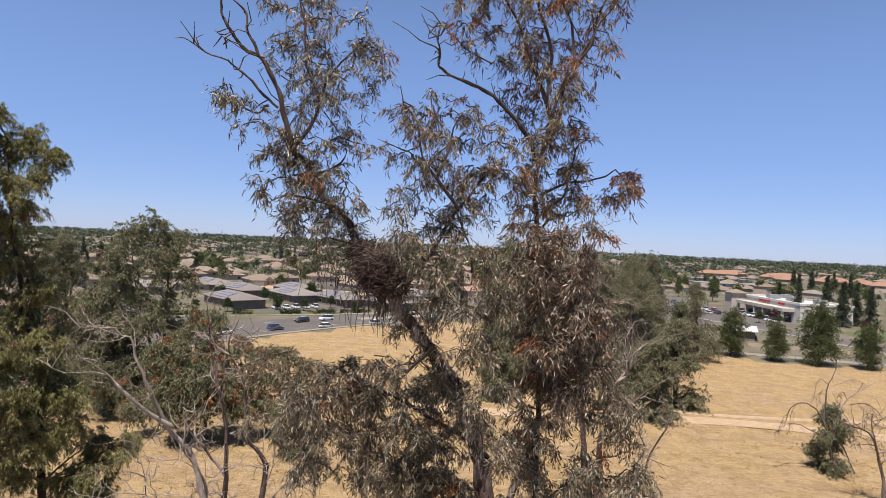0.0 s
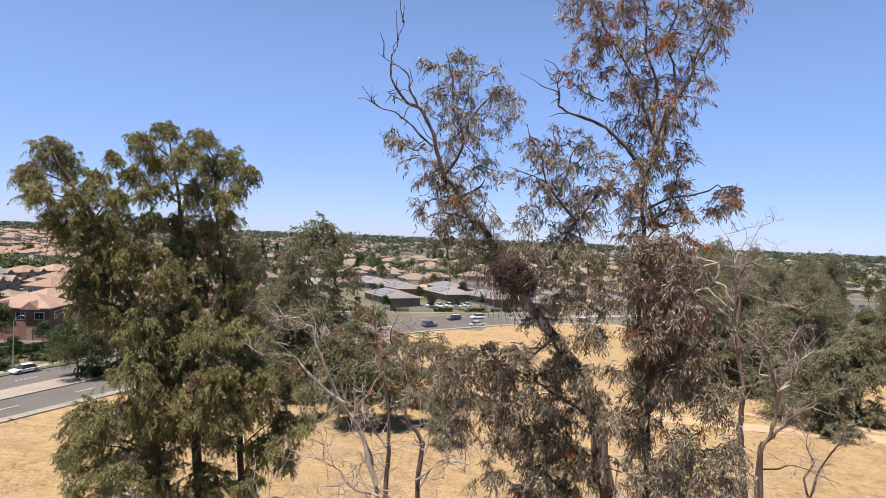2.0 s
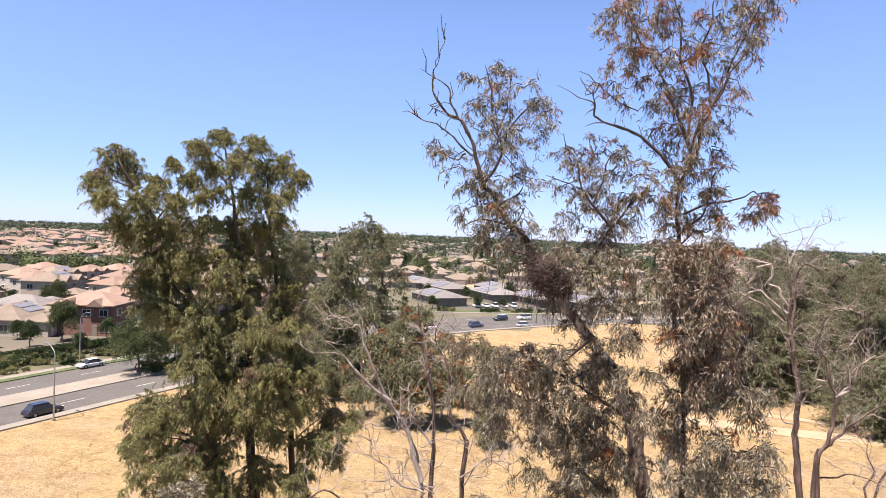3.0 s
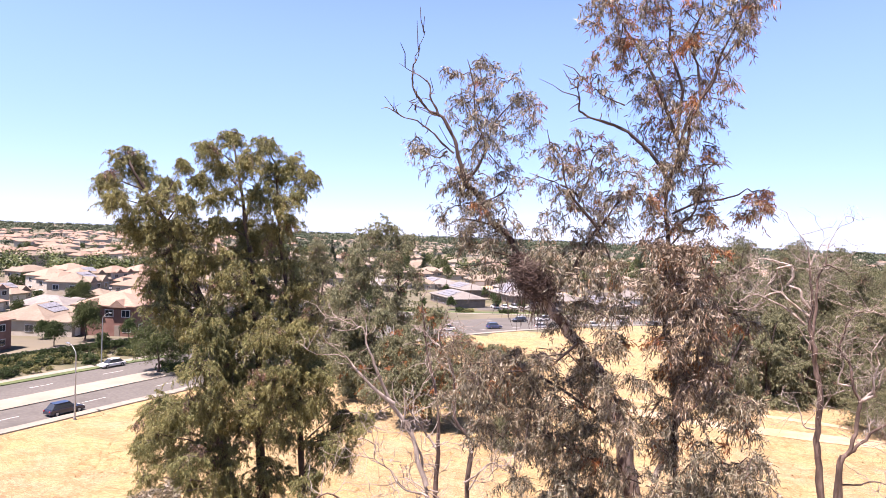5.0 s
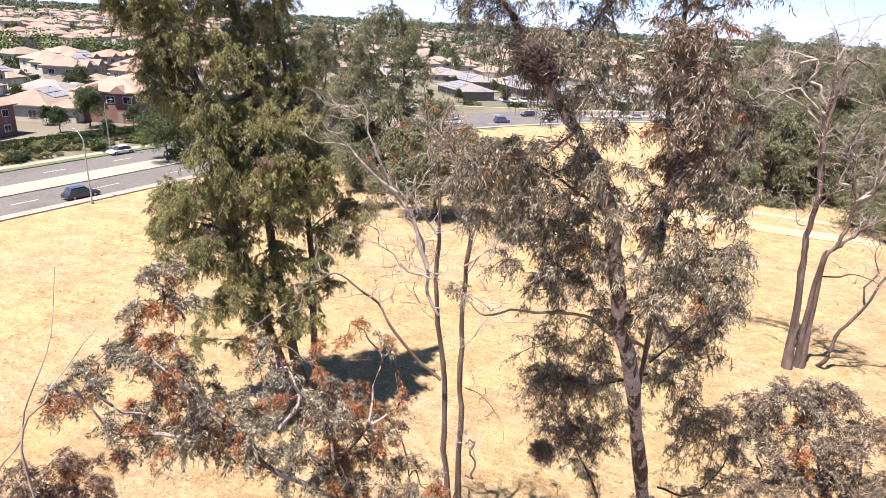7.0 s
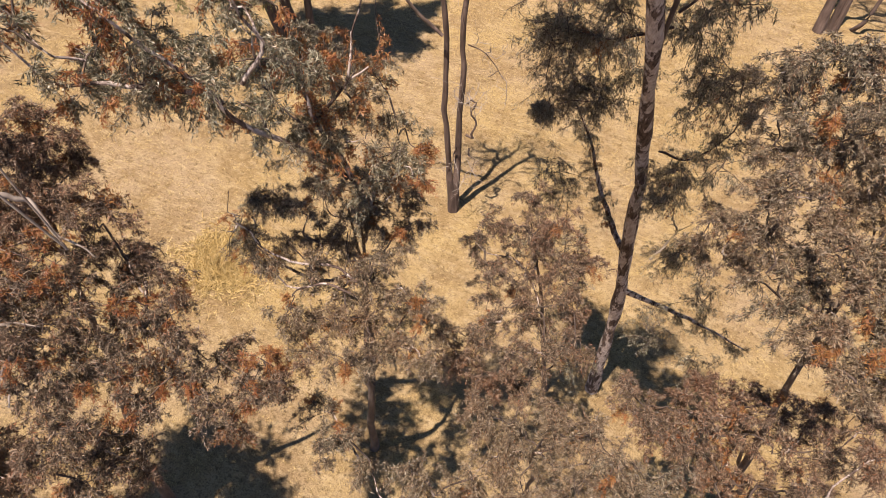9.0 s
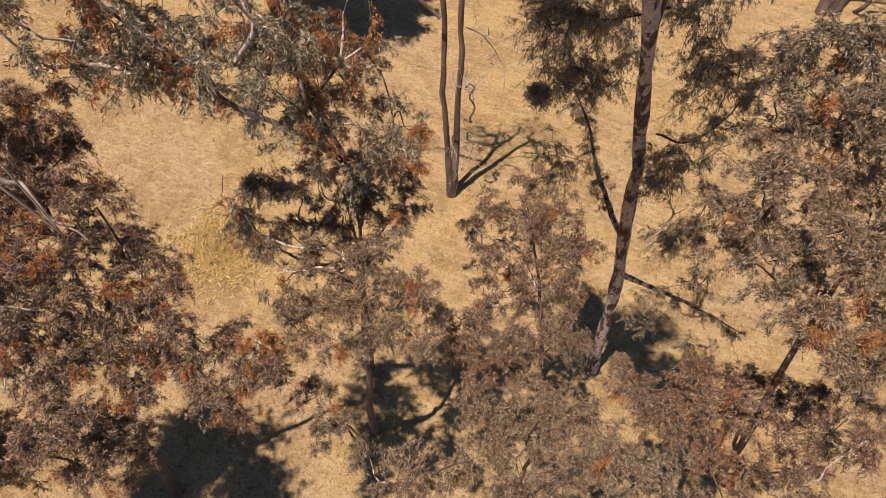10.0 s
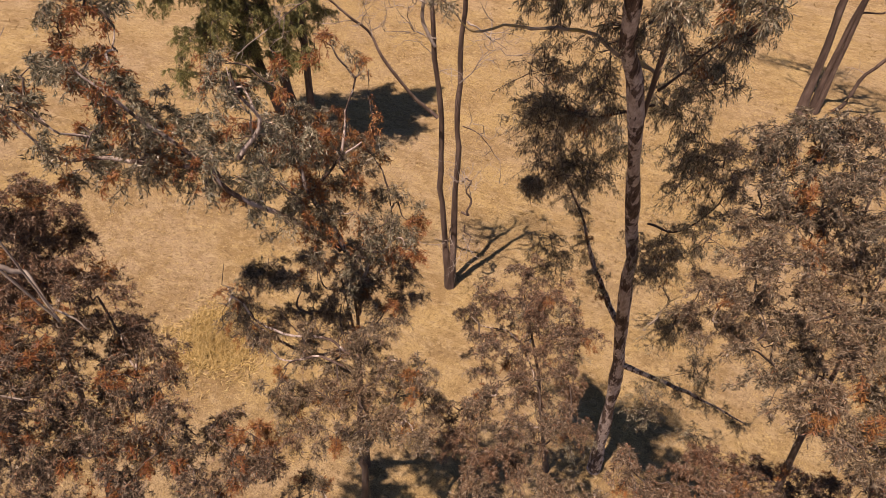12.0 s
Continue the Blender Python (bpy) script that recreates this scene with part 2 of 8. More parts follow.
class Foliage:
    """Collects the sprays of one crown, then makes its twigs and leaves in a few meshes."""

    def __init__(self, seed):
        self.r, self.start, self.way, self.long, self.red = np.random.default_rng(seed), [], [], [], []

    def spray(self, starts, ways, longs, red):
        self.start.append(starts), self.way.append(unit(ways)), self.long.append(longs), self.red.append(red)

    def along(self, path, density, reach=1.0, red=0.1, first=0.2, droop=0.25, per=4, long=0.5):
        """Side branches with sprays along a limb. Returns the side branches' paths."""
        path = np.asarray(path)
        seg = np.linalg.norm(np.diff(path, axis=0), axis=1)
        s = np.r_[0, np.cumsum(seg)]
        n = max(1, int(s[-1] * density))
        made = []
        for q in s[-1] * (first + (1 - first) * self.r.random(n)):
            at = np.array([np.interp(q, s, path[:, k]) for k in range(3)])
            i = min(np.searchsorted(s, q), len(path) - 1)
            tan = unit(path[i] - path[max(i - 1, 0)] + 1e-6)
            way = unit(self.r.normal(size=3) * (1, 1, 0.6) + 0.6 * tan)
            far = reach * (0.45 + 0.8 * self.r.random()) * (1 - 0.45 * q / s[-1])
            made.append(self.branch(at, way, far, red, droop, per, long))
        return made

    def branch(self, at, way, far, red, droop, per, long):
        mid = at + way * far * 0.5 + self.r.normal(size=3) * far * 0.08
        end = at + way * far + (0, 0, -droop * far) + self.r.normal(size=3) * far * 0.08
        u = 0.35 + 0.65 * self.r.random(per)[:, None]
        pts = (1 - u) ** 2 * at + 2 * u * (1 - u) * mid + u * u * end
        ways = unit(self.r.normal(size=(per, 3)) * (1, 1, 0.7)) + 0.5 * way
        self.spray(pts, ways, long * (0.6 + 0.8 * self.r.random(per)), np.full(per, self.r.random() < red))
        return np.array([at, mid, end])

    def lobe(self, c, radius, boughs, reach=None, red=0.1, flat=0.8, droop=0.3, per=4, long=0.5):
        """A lump of the crown: boughs that spread from its middle, each with sprays."""
        c, made = np.asarray(c, float), []
        for _ in range(boughs):
            way = unit(self.r.normal(size=3) * (1, 1, flat) + (0, 0, 0.15))
            far = radius * (0.45 + 0.65 * self.r.random())
            made.append(self.branch(c + self.r.normal(size=3) * radius * 0.15, way, far, red, droop, per, long))
        return made

    def clear(self, at, radius, calm):
        """Takes the sprays away from round a point, and the red ones from a wider space."""
        start, red = np.concatenate(self.start), np.concatenate(self.red)
        far = np.linalg.norm(start - np.array(at), axis=1)
        keep = far > radius
        red = red & (far > calm)
        self.start, self.red = [start[keep]], [red[keep]]
        self.way, self.long = [np.concatenate(self.way)[keep]], [np.concatenate(self.long)[keep]]

    def build(self, thing, each, size, width, mats, fine=True, twig=0.006, drop=0.9, wood=None, hang=0.0, names=("foliage", "red_foliage")):
        start, way = np.concatenate(self.start), np.concatenate(self.way)
        long, red = np.concatenate(self.long)[:, None], np.concatenate(self.red)
        mid = start + way * long * 0.55 * (1 - 0.4 * hang)
        end = start + way * long * 0.85 * (1 - 0.5 * hang) + np.array([0, 0, -0.45 - 0.55 * hang]) * long
        r, n = self.r, len(start)
        if twig:
            ring = np.array([[1, 0, 0], [-0.5, 0.86, 0], [-0.5, -0.86, 0.0]])
            bend = 0.4 * mid + 0.6 * end
            rows = np.stack([p[:, None] + ring * w for p, w in ((start, twig), (bend, twig * 0.4))], 1).reshape(n, 6, 3)
            q = np.array([[k, (k + 1) % 3, 3 + (k + 1) % 3, 3 + k] for k in range(3)])
            child("twig", mesh_from("twig", rows.reshape(-1, 3), (q[None] + 6 * np.arange(n)[:, None, None]).reshape(-1, 4), wood), thing)["kind"] = "stuff"
        for flag, mat, name in zip((False, True), mats, names):
            pick = np.repeat(np.flatnonzero(red == flag), each)
            if not len(pick):
                continue
            k = len(pick)
            u = 0.15 + 0.85 * r.random((k, 1))
            p = (1 - u) ** 2 * start[pick] + 2 * u * (1 - u) * mid[pick] + u * u * end[pick]
            p += r.normal(size=(k, 3)) * size * 0.12
            d = unit(0.35 * way[pick] + r.normal(size=(k, 3)) * 0.55 + np.array([0, 0, -drop]))
            w = unit(np.cross(d, r.normal(size=(k, 3))))
            m = np.cross(d, w)
            far = size * (0.6 + 0.8 * r.random((k, 1)))
            wide = width * (0.7 + 0.6 * r.random((k, 1)))
            bend = far * 0.14 * r.normal(size=(k, 1))
            if fine:
                v = np.stack([p, p + d * far * 0.42 + w * wide * 0.5 + m * bend, p + d * far + m * bend * -0.4 + w * bend,
                              p + d * far * 0.42 - w * wide * 0.5 + m * bend, p + d * far * 0.5 + m * (bend + wide * 0.18)], 1)
                f = np.array([[0, 1, 2, 4], [0, 4, 2, 3]])
            else:
                v = np.stack([p, p + d * far * 0.45 + w * wide * 0.5 + m * bend, p + d * far, p + d * far * 0.45 - w * wide * 0.5 + m * bend], 1)
                f = np.array([[0, 1, 2, 3]])
            me = mesh_from(name, v.reshape(-1, 3), (f[None] + v.shape[1] * np.arange(k)[:, None, None]).reshape(-1, 4), mat, smooth=False)
            child(name, me, thing)["kind"] = "stuff"


def join_tubes(name, paths, r0, r1, mat, thing, sides=4):
    vs, qs, k = [], [], 0
    for p in paths:
        v, q = tube(p, np.linspace(r0, r1, len(p)), sides)
        vs.append(v), qs.append(q + k)
        k += len(v)
    if vs:
        child(name, mesh_from(name, np.concatenate(vs), np.concatenate(qs), mat), thing)["kind"] = "stuff"


def bough(name, pts, r0, r1, mat, thing, sides=8, label="", rough=0.06, seed=0, flare=0.0, crook=0.0, taper=1.0):
    """A limb or trunk: a tube along a smooth path with knots and, if crooked, bends. Returns the path."""
    path = catmull(pts, 5)
    r = np.random.default_rng(seed)
    if crook:
        k = max(2, len(path) // 3)
        bend = r.normal(size=(k + 1, 3)) * crook
        bend[0] = 0
        s = np.linspace(0, k, len(path))
        path = path + np.stack([np.interp(s, np.arange(k + 1), bend[:, c]) for c in range(3)], 1)
    s = np.linspace(0, 1, len(path))
    rad = (r1 + (r0 - r1) * (1 - s) ** taper) * (1 + rough * r.normal(size=len(path)))
    rad[:4] *= 1 + flare * np.array([1.0, 0.55, 0.25, 0.08])[: len(rad[:4])]
    path = path + r.normal(size=path.shape) * np.minimum(0.25 * rad, 0.04)[:, None] * (np.arange(len(path)) > 0)[:, None]
    v, q = tube(path, rad, sides)
    child(name, mesh_from(name, v, q, mat), thing, label)
    return path


# ---- ground ----
def inside(poly, x, y):
    hit = np.zeros(np.shape(x), bool)
    for (x0, y0), (x1, y1) in zip(poly, poly[1:] + poly[:1]):
        cross = ((y0 > y) != (y1 > y)) & (x < (x1 - x0) * (y - y0) / (y1 - y0 + 1e-9) + x0)
        hit ^= cross
    return hit


FIELD = [(-115, -300), (-96, -20), (-88, 20), (-79, 60), (-72, 90), (-62, 128), (-48, 155), (-18, 190), (15, 215), (50, 215), (68, 162), (110, 154), (200, 140), (600, 60), (600, -300)]


def dry_field():
    m, nt, b = material("dry_grass")
    fine = grain(nt, 16.0, detail=6.0, rough=0.85)
    clump = grain(nt, 4.5, detail=5.0, rough=0.75)
    mid = grain(nt, 0.8, (1, 1, 1), 5.0)
    broad = grain(nt, 0.11, (1, 1, 1), 3.0)
    streak = grain(nt, 2.2, (0.6, 1.2, 1), 6.0, rough=0.75)
    lump = grain(nt, 0.32, (1, 1, 1), 4.0)
    col = mixed(nt, ramp(nt, broad, [(0.42, 0.0), (0.58, 1.0)]), (0.335, 0.24, 0.112), (0.312, 0.228, 0.138))
    col = mixed(nt, ramp(nt, lump, [(0.46, 0.0), (0.58, 0.7)]), col, (0.225, 0.148, 0.072))
    furrow = grain(nt, 0.5, (0.3, 1.1, 1), 6.0, rough=0.7)
    straw = grain(nt, 0.22, (0.6, 1, 1), 5.0, rough=0.65)
    col = mixed(nt, ramp(nt, straw, [(0.50, 0.0), (0.60, 0.4)]), col, (0.37, 0.268, 0.122))
    col = mixed(nt, ramp(nt, furrow, [(0.53, 0.0), (0.62, 0.5)]), col, (0.20, 0.138, 0.076))
    col = mixed(nt, ramp(nt, mid, [(0.50, 0.0), (0.62, 0.55)]), col, (0.211, 0.139, 0.0663))
    col = mixed(nt, ramp(nt, streak, [(0.50, 0.0), (0.60, 0.6)]), col, (0.41, 0.315, 0.185))
    col = mixed(nt, ramp(nt, clump, [(0.54, 0.0), (0.62, 0.75)]), col, (0.117, 0.0764, 0.0374))
    col = mixed(nt, ramp(nt, fine, [(0.52, 0.0), (0.60, 0.8)]), col, (0.0663, 0.0429, 0.0218))
    col = mixed(nt, ramp(nt, fine, [(0.36, 0.7), (0.44, 0.0)]), col, (0.468, 0.359, 0.195))
    nt.links.new(col, b.inputs["Base Color"])
    b.inputs["Roughness"].default_value, b.inputs["Specular IOR Level"].default_value = 0.95, 0.1
    bumped(nt, b, mixed(nt, 0.5, fine, clump), 1.0, 0.14)
    return m


GRASS_DRY = dry_field()
TOWN_SOIL = surface("town_ground", (0.0539, 0.0554, 0.0246), (0.153, 0.128, 0.0795), 0.07, 0.95, (0.0944, 0.084, 0.065), 0.035, (1, 1, 1), 0.1)
DIRT = surface("bare_dirt", (0.288, 0.203, 0.118), (0.367, 0.276, 0.177), 0.8, 0.95, (0.314, 0.223, 0.105), 0.15, (1, 1, 1), 0.4, 0.05)
ASPHALT = surface("asphalt", (0.0759, 0.0678, 0.0602), (0.105, 0.0968, 0.084), 2.0, 0.9, (0.0602, 0.055, 0.0472), 0.12, (1, 1, 1), 0.2, 0.01)
CONCRETE = surface("concrete", (0.19, 0.167, 0.133), (0.235, 0.212, 0.173), 1.2, 0.9, (0.162, 0.139, 0.111), 0.3, (1, 1, 1), 0.1, 0.01)
MEDIAN = surface("median_paving", (0.208, 0.179, 0.138), (0.253, 0.224, 0.179), 0.8, 0.9, (0.179, 0.15, 0.115), 0.2, (1, 1, 1), 0.2, 0.01)
LAWN = surface("lawn", (0.042, 0.0605, 0.0202), (0.0756, 0.0991, 0.0353), 1.5, 0.95, (0.0916, 0.112, 0.0328), 0.2, (1, 1, 1), 0.3, 0.03)
PAINT = surface("road_paint", (0.484, 0.484, 0.452), (0.39, 0.39, 0.367), 6.0, 0.8)


def make_ground():
    near = np.concatenate([np.arange(-70, 70.1, 1.0)])
    far = 70 * 1.12 ** np.arange(1, 37)
    xs = np.concatenate([-far[::-1], near, far])
    ys = xs + 30
    gx, gy = np.meshgrid(xs, ys, indexing="ij")
    z = np.zeros_like(gx)
    for i in range(gx.shape[0]):
        for j in range(gx.shape[1]):
            x, y = gx[i, j], gy[i, j]
            if -60 < x < 65 and -35 < y < 95:
                z[i, j] = 0.10 * noise.noise((x * 0.5, y * 0.5, 0)) + 0.22 * noise.noise((x * 0.09, y * 0.09, 3))
    n = gx.shape[1]
    i, j = np.meshgrid(np.arange(gx.shape[0] - 1), np.arange(n - 1), indexing="ij")
    a = (i * n + j).ravel()
    quads = np.stack([a, a + n, a + n + 1, a + 1], -1)
    me = mesh_from("ground", np.stack([gx, gy, z], -1).reshape(-1, 3), quads, GRASS_DRY)
    me.materials.append(TOWN_SOIL)
    cx, cy = (gx[:-1, :-1] + gx[1:, 1:]) / 2, (gy[:-1, :-1] + gy[1:, 1:]) / 2
    me.polygons.foreach_set("material_index", np.where(inside(FIELD, cx, cy), 0, 1).astype(np.int32).ravel())
    tagged(new("ground", me), "dry golden mown grass field with bare patches", "ground", kind="structure")


make_ground()


def strip(path, left, right, z, mat, name, wide_steps=1, thick=0.0):
    """A ribbon along a plan path, from left to right of it (metres, right positive), at a height, with sides if thick."""
    p = catmull([(x, y, 0) for x, y in path], 6)
    t = unit(np.gradient(p, axis=0))
    side = np.stack([t[:, 1], -t[:, 0], 0 * t[:, 0]], -1)
    cols = [p + side * left + (0, 0, z), p + side * right + (0, 0, z)]
    if thick:
        cols = [cols[0] - (0, 0, thick)] + cols + [cols[1] - (0, 0, thick)]
    k, n = len(cols), len(p)
    v = np.stack(cols, 1).reshape(-1, 3)
    q = [(i * k + c, i * k + c + 1, (i + 1) * k + c + 1, (i + 1) * k + c) for i in range(n - 1) for c in range(k - 1)]
    return mesh_from(name, v, q, mat, smooth=False)


ROAD = [(-118, -140), (-104, -70), (-95, -10), (-89.5, 30), (-84.5, 62), (-80, 90), (-71, 130), (-56, 163), (-27, 199), (8, 226), (55, 250), (100, 262)]
ROAD_R = [(60, 420), (92, 300), (112, 250), (124, 219), (133, 196), (142, 168), (160, 100), (190, -40)]
SIDE = [(-62, 171), (-80, 186), (-110, 205), (-160, 232), (-240, 262)]
tagged(new("road", strip(ROAD, -11.2, 11.2, 0.03, ASPHALT, "road")), "grey asphalt dual carriageway", "road", kind="structure")
tagged(new("road", strip(ROAD_R, -7.5, 7.5, 0.034, ASPHALT, "road")), "grey asphalt street", "road", kind="structure")
tagged(new("road", strip(SIDE, -6.0, 6.0, 0.038, ASPHALT, "road")), "grey asphalt side street", "road", kind="structure")
for a, b in ((0, 6), (8, 12)):
    tagged(new("median", strip(ROAD[a:b + 1] if a == 0 else ROAD[8:], -2.6, 2.6, 0.17, MEDIAN, "median", thick=0.16)), "pale paved median strip", "median", kind="structure")
tagged(new("pavement", strip(ROAD, 11.2, 12.9, 0.17, CONCRETE, "pavement", thick=0.17)), "pale concrete pavement with kerb", "pavement", kind="structure")
tagged(new("lawn_strip", strip(ROAD[:7], -12.8, -11.2, 0.17, LAWN, "lawn_strip", thick=0.17)), "mown green verge", "lawn", kind="structure")
tagged(new("pavement", strip(ROAD[:7], -14.6, -12.8, 0.174, CONCRETE, "pavement", thick=0.17)), "pale concrete pavement", "pavement", kind="structure")
tagged(new("pavement", strip(ROAD[8:], -13.2, -11.2, 0.17, CONCRETE, "pavement", thick=0.17)), "pale concrete pavement", "pavement", kind="structure")
tagged(new("dirt_track", strip([(-30, 99), (-5, 97), (17, 95.5), (43, 96.5), (66, 92), (110, 82), (180, 70)], -2.0, 2.0, 0.03, DIRT, "dirt_track")), "pale bare dirt track", "track", kind="structure")
tagged(new("dirt_track", strip([(-10, 104), (20, 104), (48, 100), (80, 100), (130, 96)], -0.9, 0.9, 0.034, DIRT, "dirt_track")), "narrow pale dirt track", "track", kind="structure")


def dashes(path, off, name="lane_marks"):
    p = catmull([(x, y, 0) for x, y in path], 40)
    s = np.r_[0, np.cumsum(np.linalg.norm(np.diff(p, axis=0), axis=1))]
    t = unit(np.gradient(p, axis=0))
    vs, qs = [], []
    for d in np.arange(4, s[-1] - 4, 12.0):
        ends = [np.array([np.interp(e, s, p[:, k]) for k in range(3)]) for e in (d, d + 3.6)]
        w = np.array([np.interp(d, s, t[:, k]) for k in range(3)])
        n = np.array([w[1], -w[0], 0])
        vs += [ends[0] + n * (off - 0.08), ends[0] + n * (off + 0.08), ends[1] + n * (off + 0.08), ends[1] + n * (off - 0.08)]
        qs.append([len(vs) - 4 + k for k in range(4)])
    v = np.array(vs) + (0, 0, 0.04)
    tagged(new(name, mesh_from(name, v, qs, PAINT, False)), "white broken lane line on asphalt", "road marking", kind="structure")


for off in (-6.9, 6.9):
    dashes(ROAD[1:], off)


# ---- near gum trees ----
def settle(thing, base):
    """Puts the thing's origin at its base, its parts staying where they are."""
    thing.location = base
    for c in thing.children:
        c.location = c.location - Vector(base)


clumps_b = []
clumps_b += (
    ((2.98, 8.95, 21.22), 0.5, 9, 0.1), ((-0.05, 9.73, 18.44), 0.8, 18, 0.02), ((0.79, 9.61, 19.47), 0.6, 12, 0.02), ((2.64, 9.99, 19.78), 0.7, 13, 0.03), ((0.87, 10.82, 16.57), 0.8, 16, 0.02),
    ((3.37, 10.71, 17.82), 0.8, 14, 0.02), ((3.29, 11.53, 14.26), 0.6, 10, 0.05), ((1.67, 8.24, 21.43), 0.5, 8, 0.03), ((0.83, 8.21, 21.25), 0.5, 8, 0.02), ((0.13, 10.36, 18.56), 0.8, 14, 0.02),
    ((1.37, 11.06, 17.39), 0.7, 12, 0.02), ((2.21, 10.26, 19.05), 0.8, 14, 0.02), ((2.68, 10.03, 20.22), 0.7, 12, 0.05), ((1.01, 9.44, 20.39), 0.8, 14, 0.02),
)
clumps_b += (
    ((3.08, 10.8, 17.2), 0.7, 10, 0.03), ((1.45, 9.06, 21.13), 0.7, 12, 0.02), ((-0.34, 9.67, 19.52), 0.8, 12, 0.02), ((0.51, 11.01, 16.52), 0.8, 12, 0.02), ((2.95, 10.41, 18.41), 0.7, 10, 0.03),
    ((0.22, 10.97, 14.26), 0.7, 9, 0.02), ((3.14, 11.19, 15.23), 0.7, 9, 0.03), ((3.81, 10.29, 16.23), 0.6, 8, 0.05), ((1.38, 10.06, 12.61), 0.7, 9, 0.02), ((0.67, 11.34, 13.34), 0.8, 10, 0.02),
    ((0.35, 11.11, 11.05), 0.7, 9, 0.02), ((2.73, 11.13, 14.79), 0.7, 9, 0.03), ((3.97, 10.36, 13.22), 0.7, 9, 0.05), ((1.84, 10.78, 10.3), 0.8, 10, 0.02),
)
clumps_b += (
    ((4.33, 9.67, 10.69), 0.7, 9, 0.05), ((1.43, 10.37, 8.43), 0.7, 9, 0.03), ((4.76, 9.35, 13), 0.7, 9, 0.05), ((5.44, 8.5, 11.52), 0.7, 8, 0.05), ((2.58, 9.54, 7.68), 0.7, 8, 0.03),
    ((0.11, 11.08, 16.9), 0.9, 18, 0.02), ((0.62, 11.33, 17.76), 0.8, 16, 0.02), ((4.08, 10.34, 13.3), 0.5, 8, 0.05), ((3.1, 10.8, 14.28), 0.5, 8, 0.05),
)
clumps_b += (
    ((-0.05, 9.68, 16.79), 0.16, 14, 0), ((-0.10, 9.54, 16.95), 0.14, 10, 0),
)
clumps_b += (
    ((-2.25, 8.42, 23.97), 0.42, 7, 0.08), ((-2.04, 8.70, 23.48), 0.50, 9, 0.06), ((-1.48, 8.47, 23.79), 0.45, 8, 0.05), ((-1.86, 8.91, 22.88), 0.50, 9, 0.08), ((-1.30, 8.69, 23.20), 0.50, 9, 0.05), ((-1.03, 8.74, 22.78), 0.50, 9, 0.04), ((-2.44, 8.89, 22.96), 0.35, 5, 0.10), ((-1.63, 8.93, 22.39), 0.40, 6, 0.05), ((-0.89, 8.53, 23.54), 0.40, 7, 0.05), ((-0.62, 8.47, 24.05), 0.40, 7, 0.05),
)
# the middle crown
clumps_m = []
clumps_m += (
    ((-0.22, 6.53, 25.7), 0.23, 5, 0.024), ((0.12, 6.69, 25.63), 0.27, 6, 0.024), ((0.44, 7.05, 25.45), 0.29, 7, 0.024), ((0.71, 6.41, 25.76), 0.26, 6, 0.024), ((0.31, 6.73, 25.11), 0.28, 6, 0.024),
    ((0.66, 6.52, 24.98), 0.28, 6, 0.024), ((-0.05, 6.86, 25.02), 0.21, 4, 0.024), ((0.97, 6.71, 25.24), 0.28, 6, 0.024), ((0.6, 6.36, 24.58), 0.27, 6, 0.024), ((0.91, 6.68, 24.64), 0.28, 6, 0.024),
    ((1.11, 6.4, 25.69), 0.26, 6, 0.024), ((-0.18, 6.14, 25.97), 0.18, 4, 0.024), ((0.79, 6.27, 24.02), 0.27, 6, 0.024), ((1.1, 6.51, 24.18), 0.24, 5, 0.024),
)
clumps_m += (
    ((0.97, 6.18, 23.57), 0.27, 6, 0.024), ((1.37, 6.93, 23.6), 0.27, 6, 0.024), ((1.48, 6.96, 23.08), 0.25, 5, 0.024), ((1.23, 6.18, 22.87), 0.23, 5, 0.024), ((1.57, 6.67, 22.58), 0.26, 6, 0.024),
    ((2.57, 6.41, 24.04), 0.2, 5, 0.048), ((2.39, 6.43, 24.09), 0.19, 5, 0.048), ((2.49, 6.53, 23.68), 0.17, 4, 0.048), ((2.18, 6.51, 23.97), 0.21, 5, 0.048), ((1.83, 6.34, 23.15), 0.26, 7, 0.048),
    ((2.13, 6.45, 23.32), 0.26, 7, 0.048), ((2.36, 6.48, 23.19), 0.24, 7, 0.048), ((2.51, 6, 23.21), 0.23, 6, 0.048), ((2.69, 6.61, 22.79), 0.23, 6, 0.048),
)
clumps_m += (
    ((2.29, 6.31, 22.83), 0.27, 8, 0.048), ((1.94, 6.43, 22.65), 0.28, 8, 0.048), ((2.7, 6.35, 23.28), 0.15, 4, 0.048), ((2.32, 6.44, 22.38), 0.28, 8, 0.048), ((1.7, 6.01, 22.37), 0.26, 8, 0.048),
    ((2.59, 5.89, 22.66), 0.21, 6, 0.048), ((-1.18, 7.17, 23.99), 0.28, 9, 0.012), ((-1.38, 6.82, 23.85), 0.24, 7, 0.012), ((-1.05, 8.02, 24.06), 0.24, 7, 0.012), ((-0.75, 7.57, 23.77), 0.36, 13, 0.012),
    ((-1.11, 6.97, 23.47), 0.3, 10, 0.012), ((-0.61, 7.46, 23.22), 0.41, 16, 0.012), ((-0.11, 7.16, 23.54), 0.4, 15, 0.012), ((0.16, 8.18, 23.74), 0.39, 15, 0.012),
)
